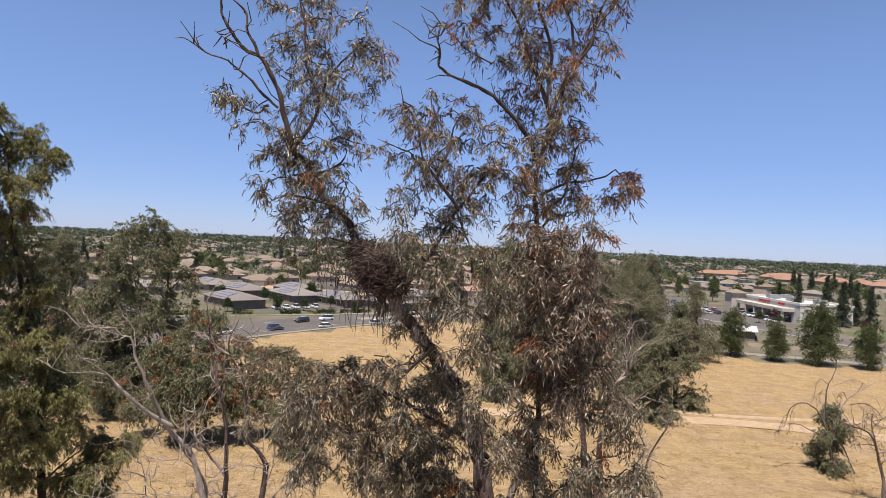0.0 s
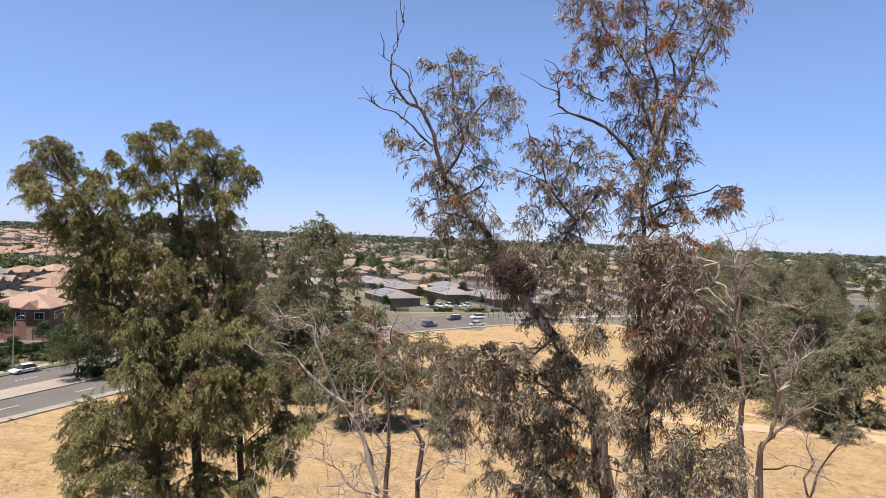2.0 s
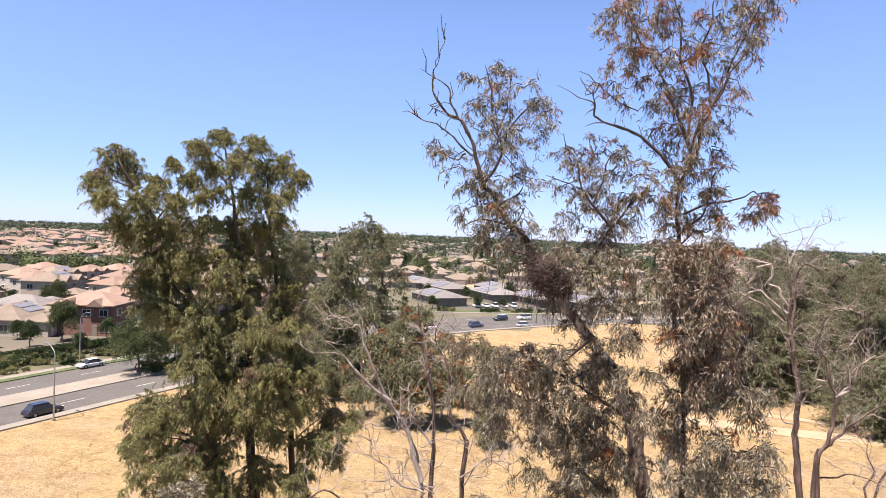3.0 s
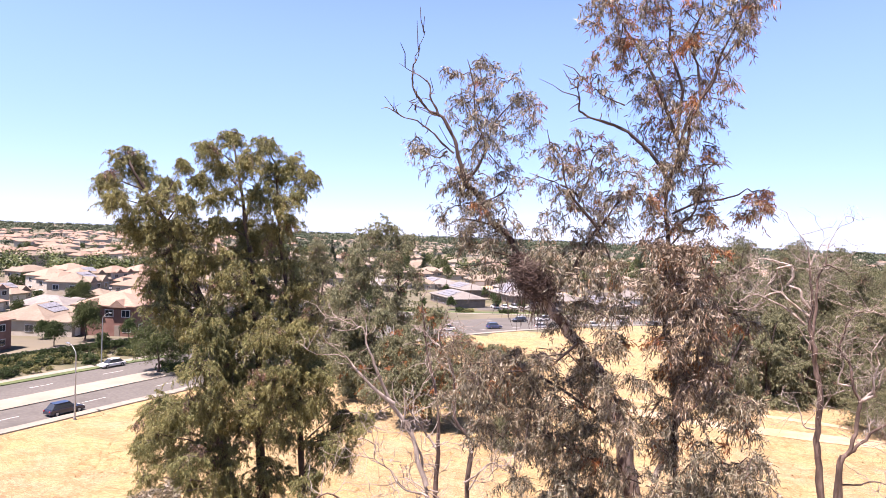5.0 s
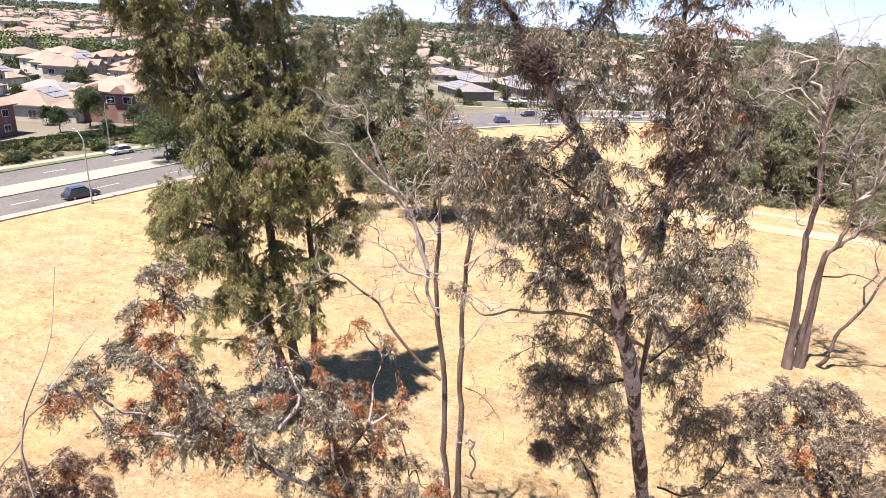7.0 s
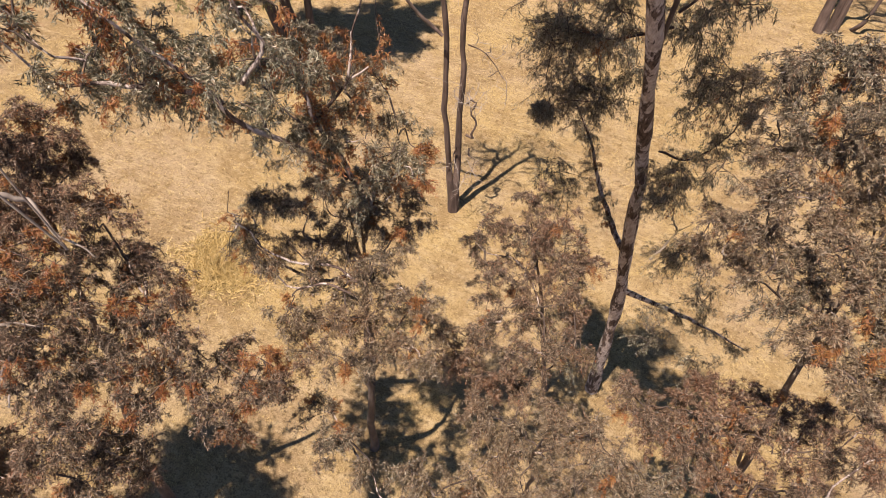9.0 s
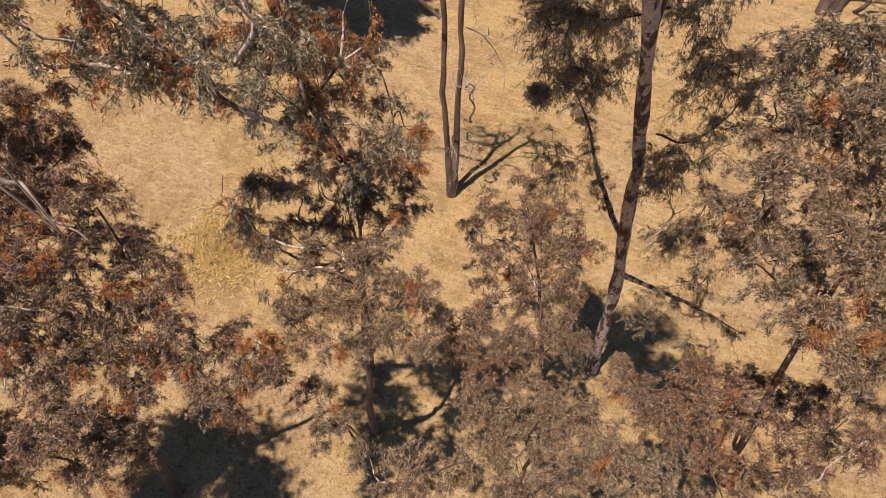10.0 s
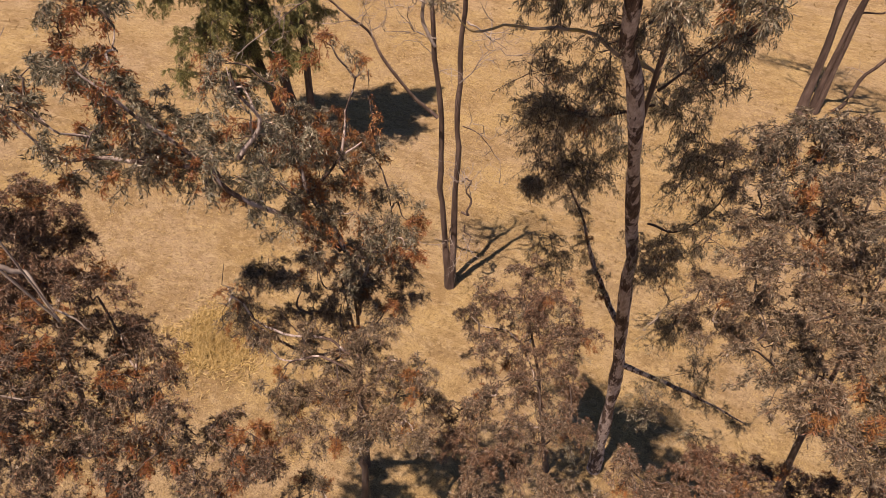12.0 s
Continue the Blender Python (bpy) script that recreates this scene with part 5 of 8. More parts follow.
low_gum("dense brown-leaved low eucalyptus", ((-11.2, -3.4, 0), (-11.0, -3.2, 5), (-10.6, -3.0, 10), (-10.2, -2.8, 14)), 0.18, (), (((-11.9, 0.8, 11.1), 1.3, 24, 0.06), ((-12.6, -1.4, 15.5), 1.1, 24, 0.06), ((-9.9, -0.8, 12.8), 1.2, 24, 0.06), ((-12.1, 0.4, 10.9), 1.1, 24, 0.06), ((-12.9, -1.4, 12.5), 1.4, 24, 0.06), ((-11.2, -1.8, 11.8), 1.4, 24, 0.06), ((-12.7, -0.3, 12.4), 1.3, 24, 0.06), ((-11.4, -0.1, 13.0), 1.3, 24, 0.06), ((-8.7, -0.4, 11.2), 1.0, 24, 0.06), ((-8.5, -0.7, 11.5), 1.4, 24, 0.06), ((-10.2, 0.1, 14.9), 1.1, 24, 0.06), ((-11.3, 0.5, 11.2), 1.3, 24, 0.06), ((-12.5, -0.1, 14.0), 1.4, 24, 0.06), ((-9.0, -0.6, 11.5), 1.1, 24, 0.06),
    ((-8.7, -1.3, 13.7), 1.1, 24, 0.06), ((-12.8, -2.0, 13.6), 1.3, 24, 0.06), ((-10.9, -1.6, 12.7), 1.3, 24, 0.06), ((-9.0, -3.1, 13.9), 1.3, 24, 0.06), ((-11.8, -2.5, 15.1), 1.1, 24, 0.06), ((-8.6, -1.9, 15.3), 1.1, 24, 0.06), ((-12.3, -1.4, 15.1), 1.2, 24, 0.06), ((-12.3, -4.0, 14.4), 1.1, 24, 0.06), ((-7.9, -2.3, 12.4), 1.3, 24, 0.06), ((-10.9, -0.9, 15.6), 1.2, 24, 0.06),
    ((-9.4, -1.9, 15.1), 1.4, 24, 0.06), ((-12.7, -3.3, 14.2), 1.1, 24, 0.06), ((-9.7, -4.4, 15.5), 1.2, 24, 0.06), ((-12.2, -2.0, 12.9), 1.1, 24, 0.06), ((-10.3, -4.2, 12.4), 1.3, 24, 0.06), ((-9.2, -4.7, 15.0), 1.0, 24, 0.06), ((-11.1, -1.0, 14.3), 1.1, 24, 0.06), ((-10.8, -3.2, 12.1), 1.4, 24, 0.06), ((-12.5, -3.0, 14.9), 1.2, 24, 0.06)), 131, (LEAF_BROWN, LEAF_RED), red=0.1, full=1.6, each=24, size=0.13)


def bare_tree(label, stems, twigs_per, reach, mat, seed, base, base_mat=None, sides=8, twig=0.018, crook=0.1):
    """A leafless tree: stems and limbs with crooked forking twigs."""
    thing = tagged(new("dead_tree"), label, "tree")
    r, side = np.random.default_rng(seed), []

    def fork(at, way, far, depth):
        pts = [at]
        for _ in range(4):
            way = unit(way + r.normal(size=3) * 0.42 + (0, 0, 0.10))
            pts.append(pts[-1] + way * far / 4)
        side.append((depth, np.array(pts)))
        if depth < 2:
            for k in range(3 if depth == 0 else 2):
                i = r.integers(1, 5)
                fork(pts[i], unit(way + r.normal(size=3) * 0.75), far * (0.4 + 0.3 * r.random()), depth + 1)

    for n, (pts, r0, r1) in enumerate(stems):
        path = bough("trunk" if n < 2 else "limb", pts, r0, r1, base_mat if base_mat and (n < 2 or pts[0][2] < 12) else mat, thing, sides, seed=seed + n, flare=0.7 if pts[0][2] < 1 else 0, crook=crook * (0.5 if n < 2 else 1))
        k = max(3, int(len(path) * twigs_per))
        for i in r.integers(len(path) // 3, len(path), k):
            tan = unit(path[i] - path[i - 1])
            fork(path[i], unit(tan * 0.7 + r.normal(size=3) * (0.8, 0.8, 0.5)), reach * (0.4 + 0.8 * r.random()), 0)
    for d, w in ((0, 1.0), (1, 0.6), (2, 0.35)):
        join_tubes("twig", [p for k, p in side if k == d], twig * w, twig * w * 0.35, mat, thing, 4)
    settle(thing, base)


stems_g = []
stems_g += (
    (((-5.45, 21.15, 0), (-6.1, 20.9, 5.8), (-6.5, 20.8, 10.6), (-6.9, 20.6, 15), (-7, 20.6, 17.4), (-7.1, 20.6, 19.6), (-7.5, 20.4, 21.7), (-7.7, 20.3, 23.5)), 0.17, 0.012),
    (((-5.35, 21.2, 0), (-5.6, 21.1, 8), (-5.8, 21, 12.4), (-5.8, 21, 16.9), (-5.7, 20.9, 17.9), (-6.2, 20.7, 18.8), (-6.5, 20.6, 20.7), (-7, 20.4, 21.9), (-6.7, 20.5, 22.8)), 0.15, 0.012),
    (((-7.3, 20.3, 16.1), (-7.8, 20.1, 18), (-8.6, 19.7, 19.3), (-9.3, 19.4, 21), (-9.5, 19.3, 22.1), (-10.1, 19, 22.7)), 0.12, 0.012),
)
stems_g += (
    (((-8.5, 19.6, 19.4), (-9.7, 18.9, 20.7), (-10.7, 18.4, 21.6)), 0.08, 0.01),
    (((-6.4, 20.3, 10.9), (-7.5, 19.9, 11.9), (-8.7, 19.4, 13.8), (-9.7, 18.8, 15.1), (-10.4, 18.4, 15.8), (-11.3, 17.9, 15.5), (-12.3, 17.3, 14.9)), 0.085, 0.012),
    (((-6.8, 20.5, 15.6), (-7.8, 20.1, 16.2), (-8.8, 19.6, 16.6)), 0.035, 0.01), (((-5.7, 20.9, 16), (-5, 21, 17.1), (-4.3, 21.2, 16.9)), 0.035, 0.01),
    (((-5.7, 20.7, 12.5), (-5.1, 20.9, 13.4), (-4.4, 21.1, 14.2)), 0.03, 0.01), (((-5.4, 20.8, 10.5), (-4.6, 21, 10), (-3.9, 21.2, 9.1)), 0.03, 0.01),
)
stems_g += (
    (((-6.8, 20.6, 13.9), (-7.2, 20.4, 15.3), (-7.5, 20.3, 16.6), (-7.8, 20.2, 17.7), (-8.1, 20, 18.6), (-8.3, 19.9, 19.9)), 0.085, 0.02),
    (((-6.8, 20.4, 15.9), (-7.3, 20.3, 15.8), (-7.8, 20.1, 15.8), (-8.3, 19.8, 16)), 0.035, 0.008),
    (((-7.1, 20.2, 15.7), (-7.9, 19.9, 16), (-8.4, 19.7, 16.5), (-8.8, 19.5, 16.9), (-9.1, 19.4, 17.4), (-9.3, 19.2, 18.4)), 0.045, 0.008),
    (((-5.6, 20.8, 15.1), (-5.1, 20.9, 15), (-4.5, 21.1, 14.4), (-4, 21.2, 14.1)), 0.045, 0.008),
)
stems_g += (
    (((-7, 20.7, 17.4), (-7.5, 20.5, 18), (-8, 20.3, 18.6), (-8.4, 20.1, 19.6)), 0.06, 0.015), (((-6.7, 20.5, 14.3), (-7.3, 20.3, 14.5), (-8, 20, 14.4)), 0.025, 0.006),
    (((-5.9, 20.8, 16.3), (-5.3, 20.9, 16.8), (-4.8, 21.1, 17.2), (-4.2, 21.2, 17.1)), 0.04, 0.008),
)
stems_g += (
    (((-5.12, 20.95, 5.62), (-4.78, 20.95, 5.74), (-4.75, 20.95, 6.50), (-4.88, 20.95, 7.26), (-5.07, 20.95, 7.54), (-5.22, 20.95, 7.36)), 0.06, 0.03),
    (((-5.45, 20.80, 4.75), (-5.62, 20.80, 4.18), (-5.71, 20.80, 3.30)), 0.045, 0.01), (((-4.83, 20.80, 5.00), (-4.57, 20.80, 4.52), (-4.62, 20.80, 3.75)), 0.045, 0.01),
)
bare_tree("bare double-stemmed dead eucalyptus with pale crooked twigs", stems_g, 0.42, 1.6, PALEWOOD, 5, (-5.4, 21.2, 0), RAGGED, twig=0.022, crook=0.10)
stems_h = []
stems_h += (
    (((13.5, 51.4, -0.4), (12.71, 51.65, 8.48), (12.48, 51.70, 11.47), (12.44, 51.70, 14.93), (12.08, 51.77, 17.47), (11.69, 51.85, 19.59), (11.67, 51.85, 21.76), (11.53, 51.88, 23.49), (11.34, 51.91, 25.21)), 0.3, 0.05),
    (((11.71, 51.84, 18.29), (11.89, 51.81, 20.92), (11.96, 51.80, 22.65), (12.05, 51.78, 23.95), (12.45, 51.70, 24.84), (13.45, 51.49, 24.47)), 0.14, 0.035),
    (((11.69, 51.85, 21.33), (10.83, 52.00, 22.56), (10.30, 52.09, 23.40), (10.09, 52.12, 24.70), (9.08, 52.27, 25.18), (8.22, 52.38, 25.13), (6.73, 52.55, 24.33), (6.27, 52.59, 23.58)), 0.12, 0.03),
    (((11.53, 51.88, 20.88), (10.29, 52.09, 21.99), (9.19, 52.26, 22.52), (8.36, 52.37, 21.70), (7.60, 52.46, 21.04), (6.37, 52.58, 21.08)), 0.1, 0.03),
    (((11.30, 51.92, 20.20), (9.74, 52.18, 21.37), (8.15, 52.39, 22.13), (6.34, 52.58, 21.76), (5.10, 52.68, 21.80)), 0.09, 0.025),
    (((10.25, 52.10, 24.71), (9.45, 52.22, 23.78), (8.70, 52.32, 22.93), (8.17, 52.39, 21.68)), 0.08, 0.02),
    (((11.47, 51.89, 24.78), (11.98, 51.79, 25.59), (12.46, 51.70, 24.50)), 0.07, 0.02),
)
stems_h += (
    (((11.44, 51.90, 24.78), (10.99, 51.97, 26.50), (10.41, 52.07, 27.87)), 0.06, 0.015),
    (((12.45, 51.70, 24.84), (12.74, 51.64, 26.48), (13.23, 51.54, 28.07)), 0.05, 0.015),
    (((11.93, 51.80, 18.32), (11.14, 51.95, 19.53), (10.39, 52.08, 19.67)), 0.06, 0.02),
    (((12.44, 51.70, 12.33), (11.43, 51.90, 12.79), (10.69, 52.03, 14.42)), 0.07, 0.02),
    (((12.41, 51.71, 13.19), (13.15, 51.56, 15.05), (13.83, 51.41, 15.60)), 0.06, 0.02),
)
bare_tree("tall bare dead eucalyptus with ragged grey-brown bark", stems_h, 0.45, 2.4, PALEWOOD, 9, (13.5, 51.4, 0), RAGGED, twig=0.03, crook=0.2)
stems_k = []
stems_k += (
    (((14.3, 52.0, -0.4), (13.82, 51.41, 9.19), (14.44, 51.26, 11.04), (14.71, 51.20, 12.79), (14.89, 51.15, 14.86), (14.57, 51.23, 15.98), (14.09, 51.35, 17.76), (13.69, 51.44, 18.98), (13.98, 51.37, 20.29), (14.62, 51.22, 21.37), (15.67, 50.95, 21.73)), 0.19, 0.03),
    (((14.6, 52.0, -0.4), (14.03, 51.36, 9.32), (14.70, 51.20, 11.31), (15.72, 50.94, 12.60), (16.65, 50.69, 13.83), (17.84, 50.33, 15.31)), 0.19, 0.04),
    (((14.89, 51.15, 14.86), (15.67, 50.95, 16.25), (15.82, 50.91, 18.02), (16.08, 50.84, 19.71)), 0.12, 0.03),
    (((14.96, 51.13, 14.78), (15.68, 50.95, 15.92), (16.59, 50.70, 17.52), (17.02, 50.58, 18.61)), 0.1, 0.03),
    (((14.57, 51.23, 15.98), (13.78, 51.42, 16.86), (13.53, 51.47, 18.53), (13.23, 51.54, 19.77)), 0.08, 0.02),
    (((16.0, 53.6, -0.4), (16.16, 52.62, 0.65), (16.89, 52.42, 3.59), (17.75, 52.17, 6.44), (18.77, 51.86, 9.68), (20.03, 51.45, 12.78)), 0.2, 0.05),
    (((17.75, 52.17, 6.44), (17.83, 52.15, 8.43), (17.24, 52.32, 10.16), (17.33, 52.29, 11.60)), 0.1, 0.02),
    (((14.12, 52.09, 8.19), (15.91, 51.65, 8.71), (17.54, 51.19, 8.73), (19.46, 50.58, 8.66)), 0.08, 0.02),
)
bare_tree("leaning bare dead eucalyptus with several grey limbs", stems_k, 0.5, 2.4, PALEWOOD, 19, (14.3, 52, 0), RAGGED, twig=0.03, crook=0.22)
bare_tree("small bare dead tree with drooping curled twigs", (
    (((48.5, 66, 0), (48, 66, 4), (46.5, 66, 7.5), (44.5, 66.2, 8.2)), 0.2, 0.05),
    (((48.5, 66, 0), (49.5, 65.5, 4.5), (51, 65, 8), (54, 65, 9)), 0.2, 0.05),
    (((48, 66, 4), (46.8, 66, 8), (46.6, 66, 10)), 0.1, 0.03), (((49.5, 65.5, 4), (53, 64, 6), (57, 63, 6)), 0.1, 0.03)), 0.9, 3.0, DEADWOOD, 15, (48.5, 66, 0), twig=0.045)


def leafy_tree(name, label, base, stems, lobes, seed, mats, size, each, per=6, long=0.8, bark=BARK_DARK, drop=0.9, red=0.05, fine=False, category="tree", width=0.19, lite=False, hang=0.0):
    """A full tree at a distance: stems, a limb to each lump of the crown, sprays of larger leaves."""
    thing = tagged(new(name), label, category)
    fo, side = Foliage(seed), []
    paths = [bough("trunk", p, a, b, bark, thing, 8, seed=seed + n, flare=0.4) for n, (p, a, b) in enumerate(stems)]
    joints = np.concatenate(paths)
    for n, (c, rad, boughs) in enumerate(lobes):
        c = np.array(c, float)
        k = np.argmin(np.linalg.norm((joints - c) * (1, 1, 0.6), axis=1) + 2 * np.maximum(joints[:, 2] - c[2] + rad * 0.8, 0))
        mid = (joints[k] + c) / 2 + (0, 0, 0.1 * rad)
        if lite:
            side.append(np.array([joints[k], mid, c]))
        else:
            bough("limb", (joints[k], mid, c), 0.03 * rad + 0.02, 0.02, bark, thing, 5, seed=seed + 60 + n)
        side += fo.lobe(c, rad, boughs, red=red, per=per, long=long, flat=0.9)
    join_tubes("branch", side, 0.008 * size / 0.14 + 0.01, 0.006, bark, thing, 3)
    fo.build(thing, each, size, size * width, mats, fine=fine, twig=0, drop=drop, hang=hang)
    settle(thing, base)
    return thing


clumps_i = []
clumps_i += (
    ((-27.5, 24.1, 29.9), 0.96, 29), ((-27.0, 22.4, 28.5), 0.87, 27), ((-27.1, 24.7, 29.0), 1.09, 34), ((-25.5, 21.7, 27.4), 0.88, 27), ((-26.5, 23.5, 26.3), 0.81, 25),
    ((-25.1, 23.7, 27.4), 1.03, 32), ((-25.5, 25.4, 28.4), 0.82, 26), ((-23.4, 24.2, 27.4), 0.75, 24), ((-26.6, 24.7, 25.5), 1.29, 40), ((-25.1, 24.5, 25.9), 1.52, 49),
    ((-25.0, 26.4, 25.9), 1.57, 51), ((-24.8, 24.5, 24.4), 1.51, 47), ((-23.6, 25.3, 24.4), 1.51, 47), ((-25.8, 25.0, 23.0), 1.19, 37), ((-25.5, 26.3, 22.7), 1.59, 51),
    ((-24.6, 24.1, 21.6), 1.06, 34),
)
clumps_i += (
    ((-25.1, 26.6, 21.0), 1.31, 40), ((-23.4, 27.8, 31.3), 0.96, 29), ((-22.6, 25.0, 30.5), 0.71, 23), ((-21.1, 28.0, 31.1), 0.81, 25), ((-20.0, 29.2, 29.8), 1.13, 35),
    ((-19.5, 30.5, 29.4), 0.57, 19), ((-20.7, 28.6, 29.4), 1.07, 33), ((-20.8, 26.1, 29.8), 1.07, 33), ((-22.8, 26.3, 29.4), 0.99, 31), ((-23.6, 25.6, 28.7), 0.68, 21),
    ((-24.3, 25.0, 29.5), 0.43, 16), ((-23.8, 27.6, 28.0), 0.96, 29), ((-21.0, 27.0, 28.0), 1.16, 35), ((-19.5, 27.5, 27.7), 1.02, 32), ((-19.3, 28.9, 28.2), 0.61, 20),
    ((-23.2, 26.6, 26.3), 0.81, 25),
)
clumps_i += (
    ((-22.7, 28.3, 26.2), 1.16, 35), ((-20.7, 28.2, 26.1), 1.12, 34), ((-19.2, 27.9, 26.5), 0.60, 19), ((-22.2, 28.7, 24.7), 1.57, 51), ((-22.4, 26.5, 24.4), 1.52, 47),
    ((-20.3, 28.9, 24.2), 1.73, 54), ((-19.1, 28.8, 22.7), 1.51, 47), ((-21.8, 25.8, 22.9), 1.56, 49), ((-21.4, 28.2, 22.5), 1.73, 56), ((-19.9, 29.6, 21.1), 1.65, 52),
    ((-22.1, 25.4, 21.4), 1.38, 44), ((-21.3, 27.2, 20.9), 1.60, 51), ((-19.8, 27.8, 19.7), 1.59, 51), ((-18.2, 28.1, 19.8), 1.29, 40), ((-22.0, 25.7, 19.5), 1.31, 40),
    ((-22.1, 28.9, 17.8), 1.59, 51),
)
clumps_i += (
    ((-19.7, 30.1, 17.6), 1.40, 44), ((-22.0, 26.3, 17.6), 1.33, 42), ((-20.5, 29.0, 16.4), 1.55, 49), ((-17.1, 28.2, 17.9), 0.93, 30), ((-26.1, 25.4, 15.6), 1.31, 40),
    ((-24.6, 25.0, 14.8), 1.43, 45), ((-26.3, 24.7, 13.5), 0.92, 30), ((-23.1, 25.0, 16.1), 1.31, 42), ((-22.4, 26.0, 15.1), 1.50, 47), ((-23.0, 25.4, 13.6), 1.41, 44),
    ((-22.3, 28.8, 14.4), 1.59, 51), ((-19.6, 28.3, 14.2), 1.24, 39), ((-18.4, 29.3, 15.5), 1.16, 37), ((-17.7, 31.6, 14.6), 1.22, 39), ((-16.1, 32.2, 14.6), 0.65, 23),
    ((-17.6, 29.4, 13.4), 1.24, 39),
)
clumps_i += (
    ((-16.2, 29.8, 13.0), 0.79, 27), ((-25.2, 25.7, 12.6), 1.19, 39), ((-21.3, 25.6, 13.2), 1.46, 45), ((-20.1, 27.8, 12.0), 1.24, 39), ((-19.0, 30.6, 10.8), 1.11, 35),
    ((-24.8, 26.6, 11.0), 1.20, 39), ((-21.7, 25.9, 11.1), 1.13, 35), ((-20.0, 26.5, 10.4), 1.28, 40), ((-19.6, 29.8, 8.7), 1.19, 37), ((-23.3, 26.4, 8.9), 1.18, 37),
    ((-20.8, 26.6, 8.3), 1.05, 34), ((-19.8, 28.5, 6.9), 0.99, 32),
)
clumps_i += (
    ((-22.2, 23.5, 13.8), 1.26, 19), ((-23.9, 23.5, 14.8), 1.12, 17), ((-22.9, 21.3, 13.5), 0.92, 13), ((-21.6, 24.9, 12.5), 1.45, 23), ((-20.2, 26.0, 11.4), 1.31, 20),
    ((-20.3, 23.9, 10.8), 1.26, 19), ((-23.0, 24.4, 8.9), 1.19, 18), ((-23.1, 23.7, 7.3), 1.03, 15), ((-21.3, 26.5, 8.4), 1.21, 18), ((-16.9, 26.9, 12.1), 1.10, 16),
    ((-15.9, 28.3, 14.3), 0.79, 12),
)
clumps_i += (
    ((-15.6, 30.0, 14.5), 0.65, 10), ((-17.3, 29.3, 10.1), 1.01, 15), ((-19.0, 27.3, 7.8), 1.19, 18), ((-17.3, 27.2, 8.3), 1.00, 15), ((-20.3, 26.6, 6.6), 1.05, 16),
    ((-21.1, 24.8, 6.9), 1.02, 15), ((-18.1, 27.3, 9.9), 1.15, 17), ((-19.4, 26.9, 9.8), 1.17, 17), ((-19.2, 28.0, 11.6), 1.17, 17), ((-22.0, 22.2, 12.4), 0.93, 14),
)
clumps_i += (
    ((-23.3, 25.2, 20.4), 1.52, 44), ((-22.0, 26.5, 19.7), 1.62, 47), ((-19.6, 26.3, 20.2), 1.55, 45), ((-18.5, 28.0, 20.4), 1.42, 41), ((-21.8, 24.0, 18.5), 1.45, 42),
    ((-21.4, 26.3, 17.8), 1.60, 46), ((-18.8, 26.3, 18.1), 1.53, 44), ((-18.2, 28.9, 18.3), 1.27, 36), ((-21.6, 24.7, 16.6), 1.38, 40), ((-19.8, 25.8, 16.2), 1.45, 42),
    ((-18.2, 27.2, 16.4), 1.38, 40), ((-17.3, 28.6, 16.5), 1.08, 31), ((-23.5, 24.4, 16.1), 1.09, 31),
)
LEFT_LOBES = clumps_i
leafy_tree("eucalyptus_tree", "tall full-crowned olive-green eucalyptus with several stems", (-18.6, 28.4, 0), (
    (((-18.6, 28.4, 0), (-20.84, 28.37, 10.81), (-21.11, 28.18, 16.85), (-21.49, 27.91, 22.15), (-21.96, 27.57, 26.39), (-22.54, 27.13, 30.55)), 0.34, 0.05),
    (((-18.1, 28.6, 0), (-18.96, 29.59, 11.32), (-19.44, 29.30, 18.81), (-20.27, 28.76, 24.82), (-20.65, 28.50, 29.76)), 0.26, 0.05),
    (((-19.1, 28.2, 0), (-22.64, 27.06, 13.00), (-23.12, 26.68, 18.91), (-24.22, 25.75, 23.42), (-25.53, 24.56, 26.80), (-26.63, 23.47, 29.43)), 0.3, 0.05),
), LEFT_LOBES, 131, (LEAF_GREEN, LEAF_BROWN), 0.165, 20, per=9, long=0.45, red=0.03, drop=1.1, width=0.2, hang=0.3)


def gum_lobes(seed, height, spread, count, low=0.3):
    r = np.random.default_rng(seed)
    out = []
    for k in range(count):
        h = low + (1 - low) * (k + 0.5) / count
        w = spread * (0.75 + 0.4 * math.sin(math.pi * min(1, (1.02 - h) * 1.25)))
        a = r.random() * 6.28
        d = w * (0.2 + 0.6 * r.random()) * (1.25 - h)
        rad = spread * (0.34 + 0.22 * r.random()) * (1.1 - 0.35 * h)
        out.append(((d * math.cos(a), d * math.sin(a), h * height - rad * 0.4), rad, int(12 + 11 * rad)))
    return out


def far_gum(seed, height, spread, count, label, low=0.25, size=0.44):
    r = np.random.default_rng(seed)
    stems = [(((0, 0, 0), (r.normal() * 0.5, r.normal() * 0.5, height * 0.35), (r.normal() * 1.2, r.normal() * 1.2, height * 0.65), (r.normal() * 1.5, r.normal() * 1.5, height * 0.9)), 0.3, 0.06) for _ in range(3)]
    return leafy_tree("eucalyptus_tree", label, (0, 0, 0), stems, gum_lobes(seed, height, spread, count, low), seed, (LEAF_FAR, LEAF_BROWN), size, 15, per=6, long=1.1, red=0.05, lite=True, width=0.24)


FAR_LABEL = "dusty olive eucalyptus with foliage down to the ground"
gum_a = far_gum(151, 28, 8.0, 25, FAR_LABEL, 0.1, 0.28)
gum_b = far_gum(152, 24, 8.2, 20, FAR_LABEL, 0.08, 0.28)
gum_c = far_gum(153, 17, 6.6, 13, FAR_LABEL, 0.05)


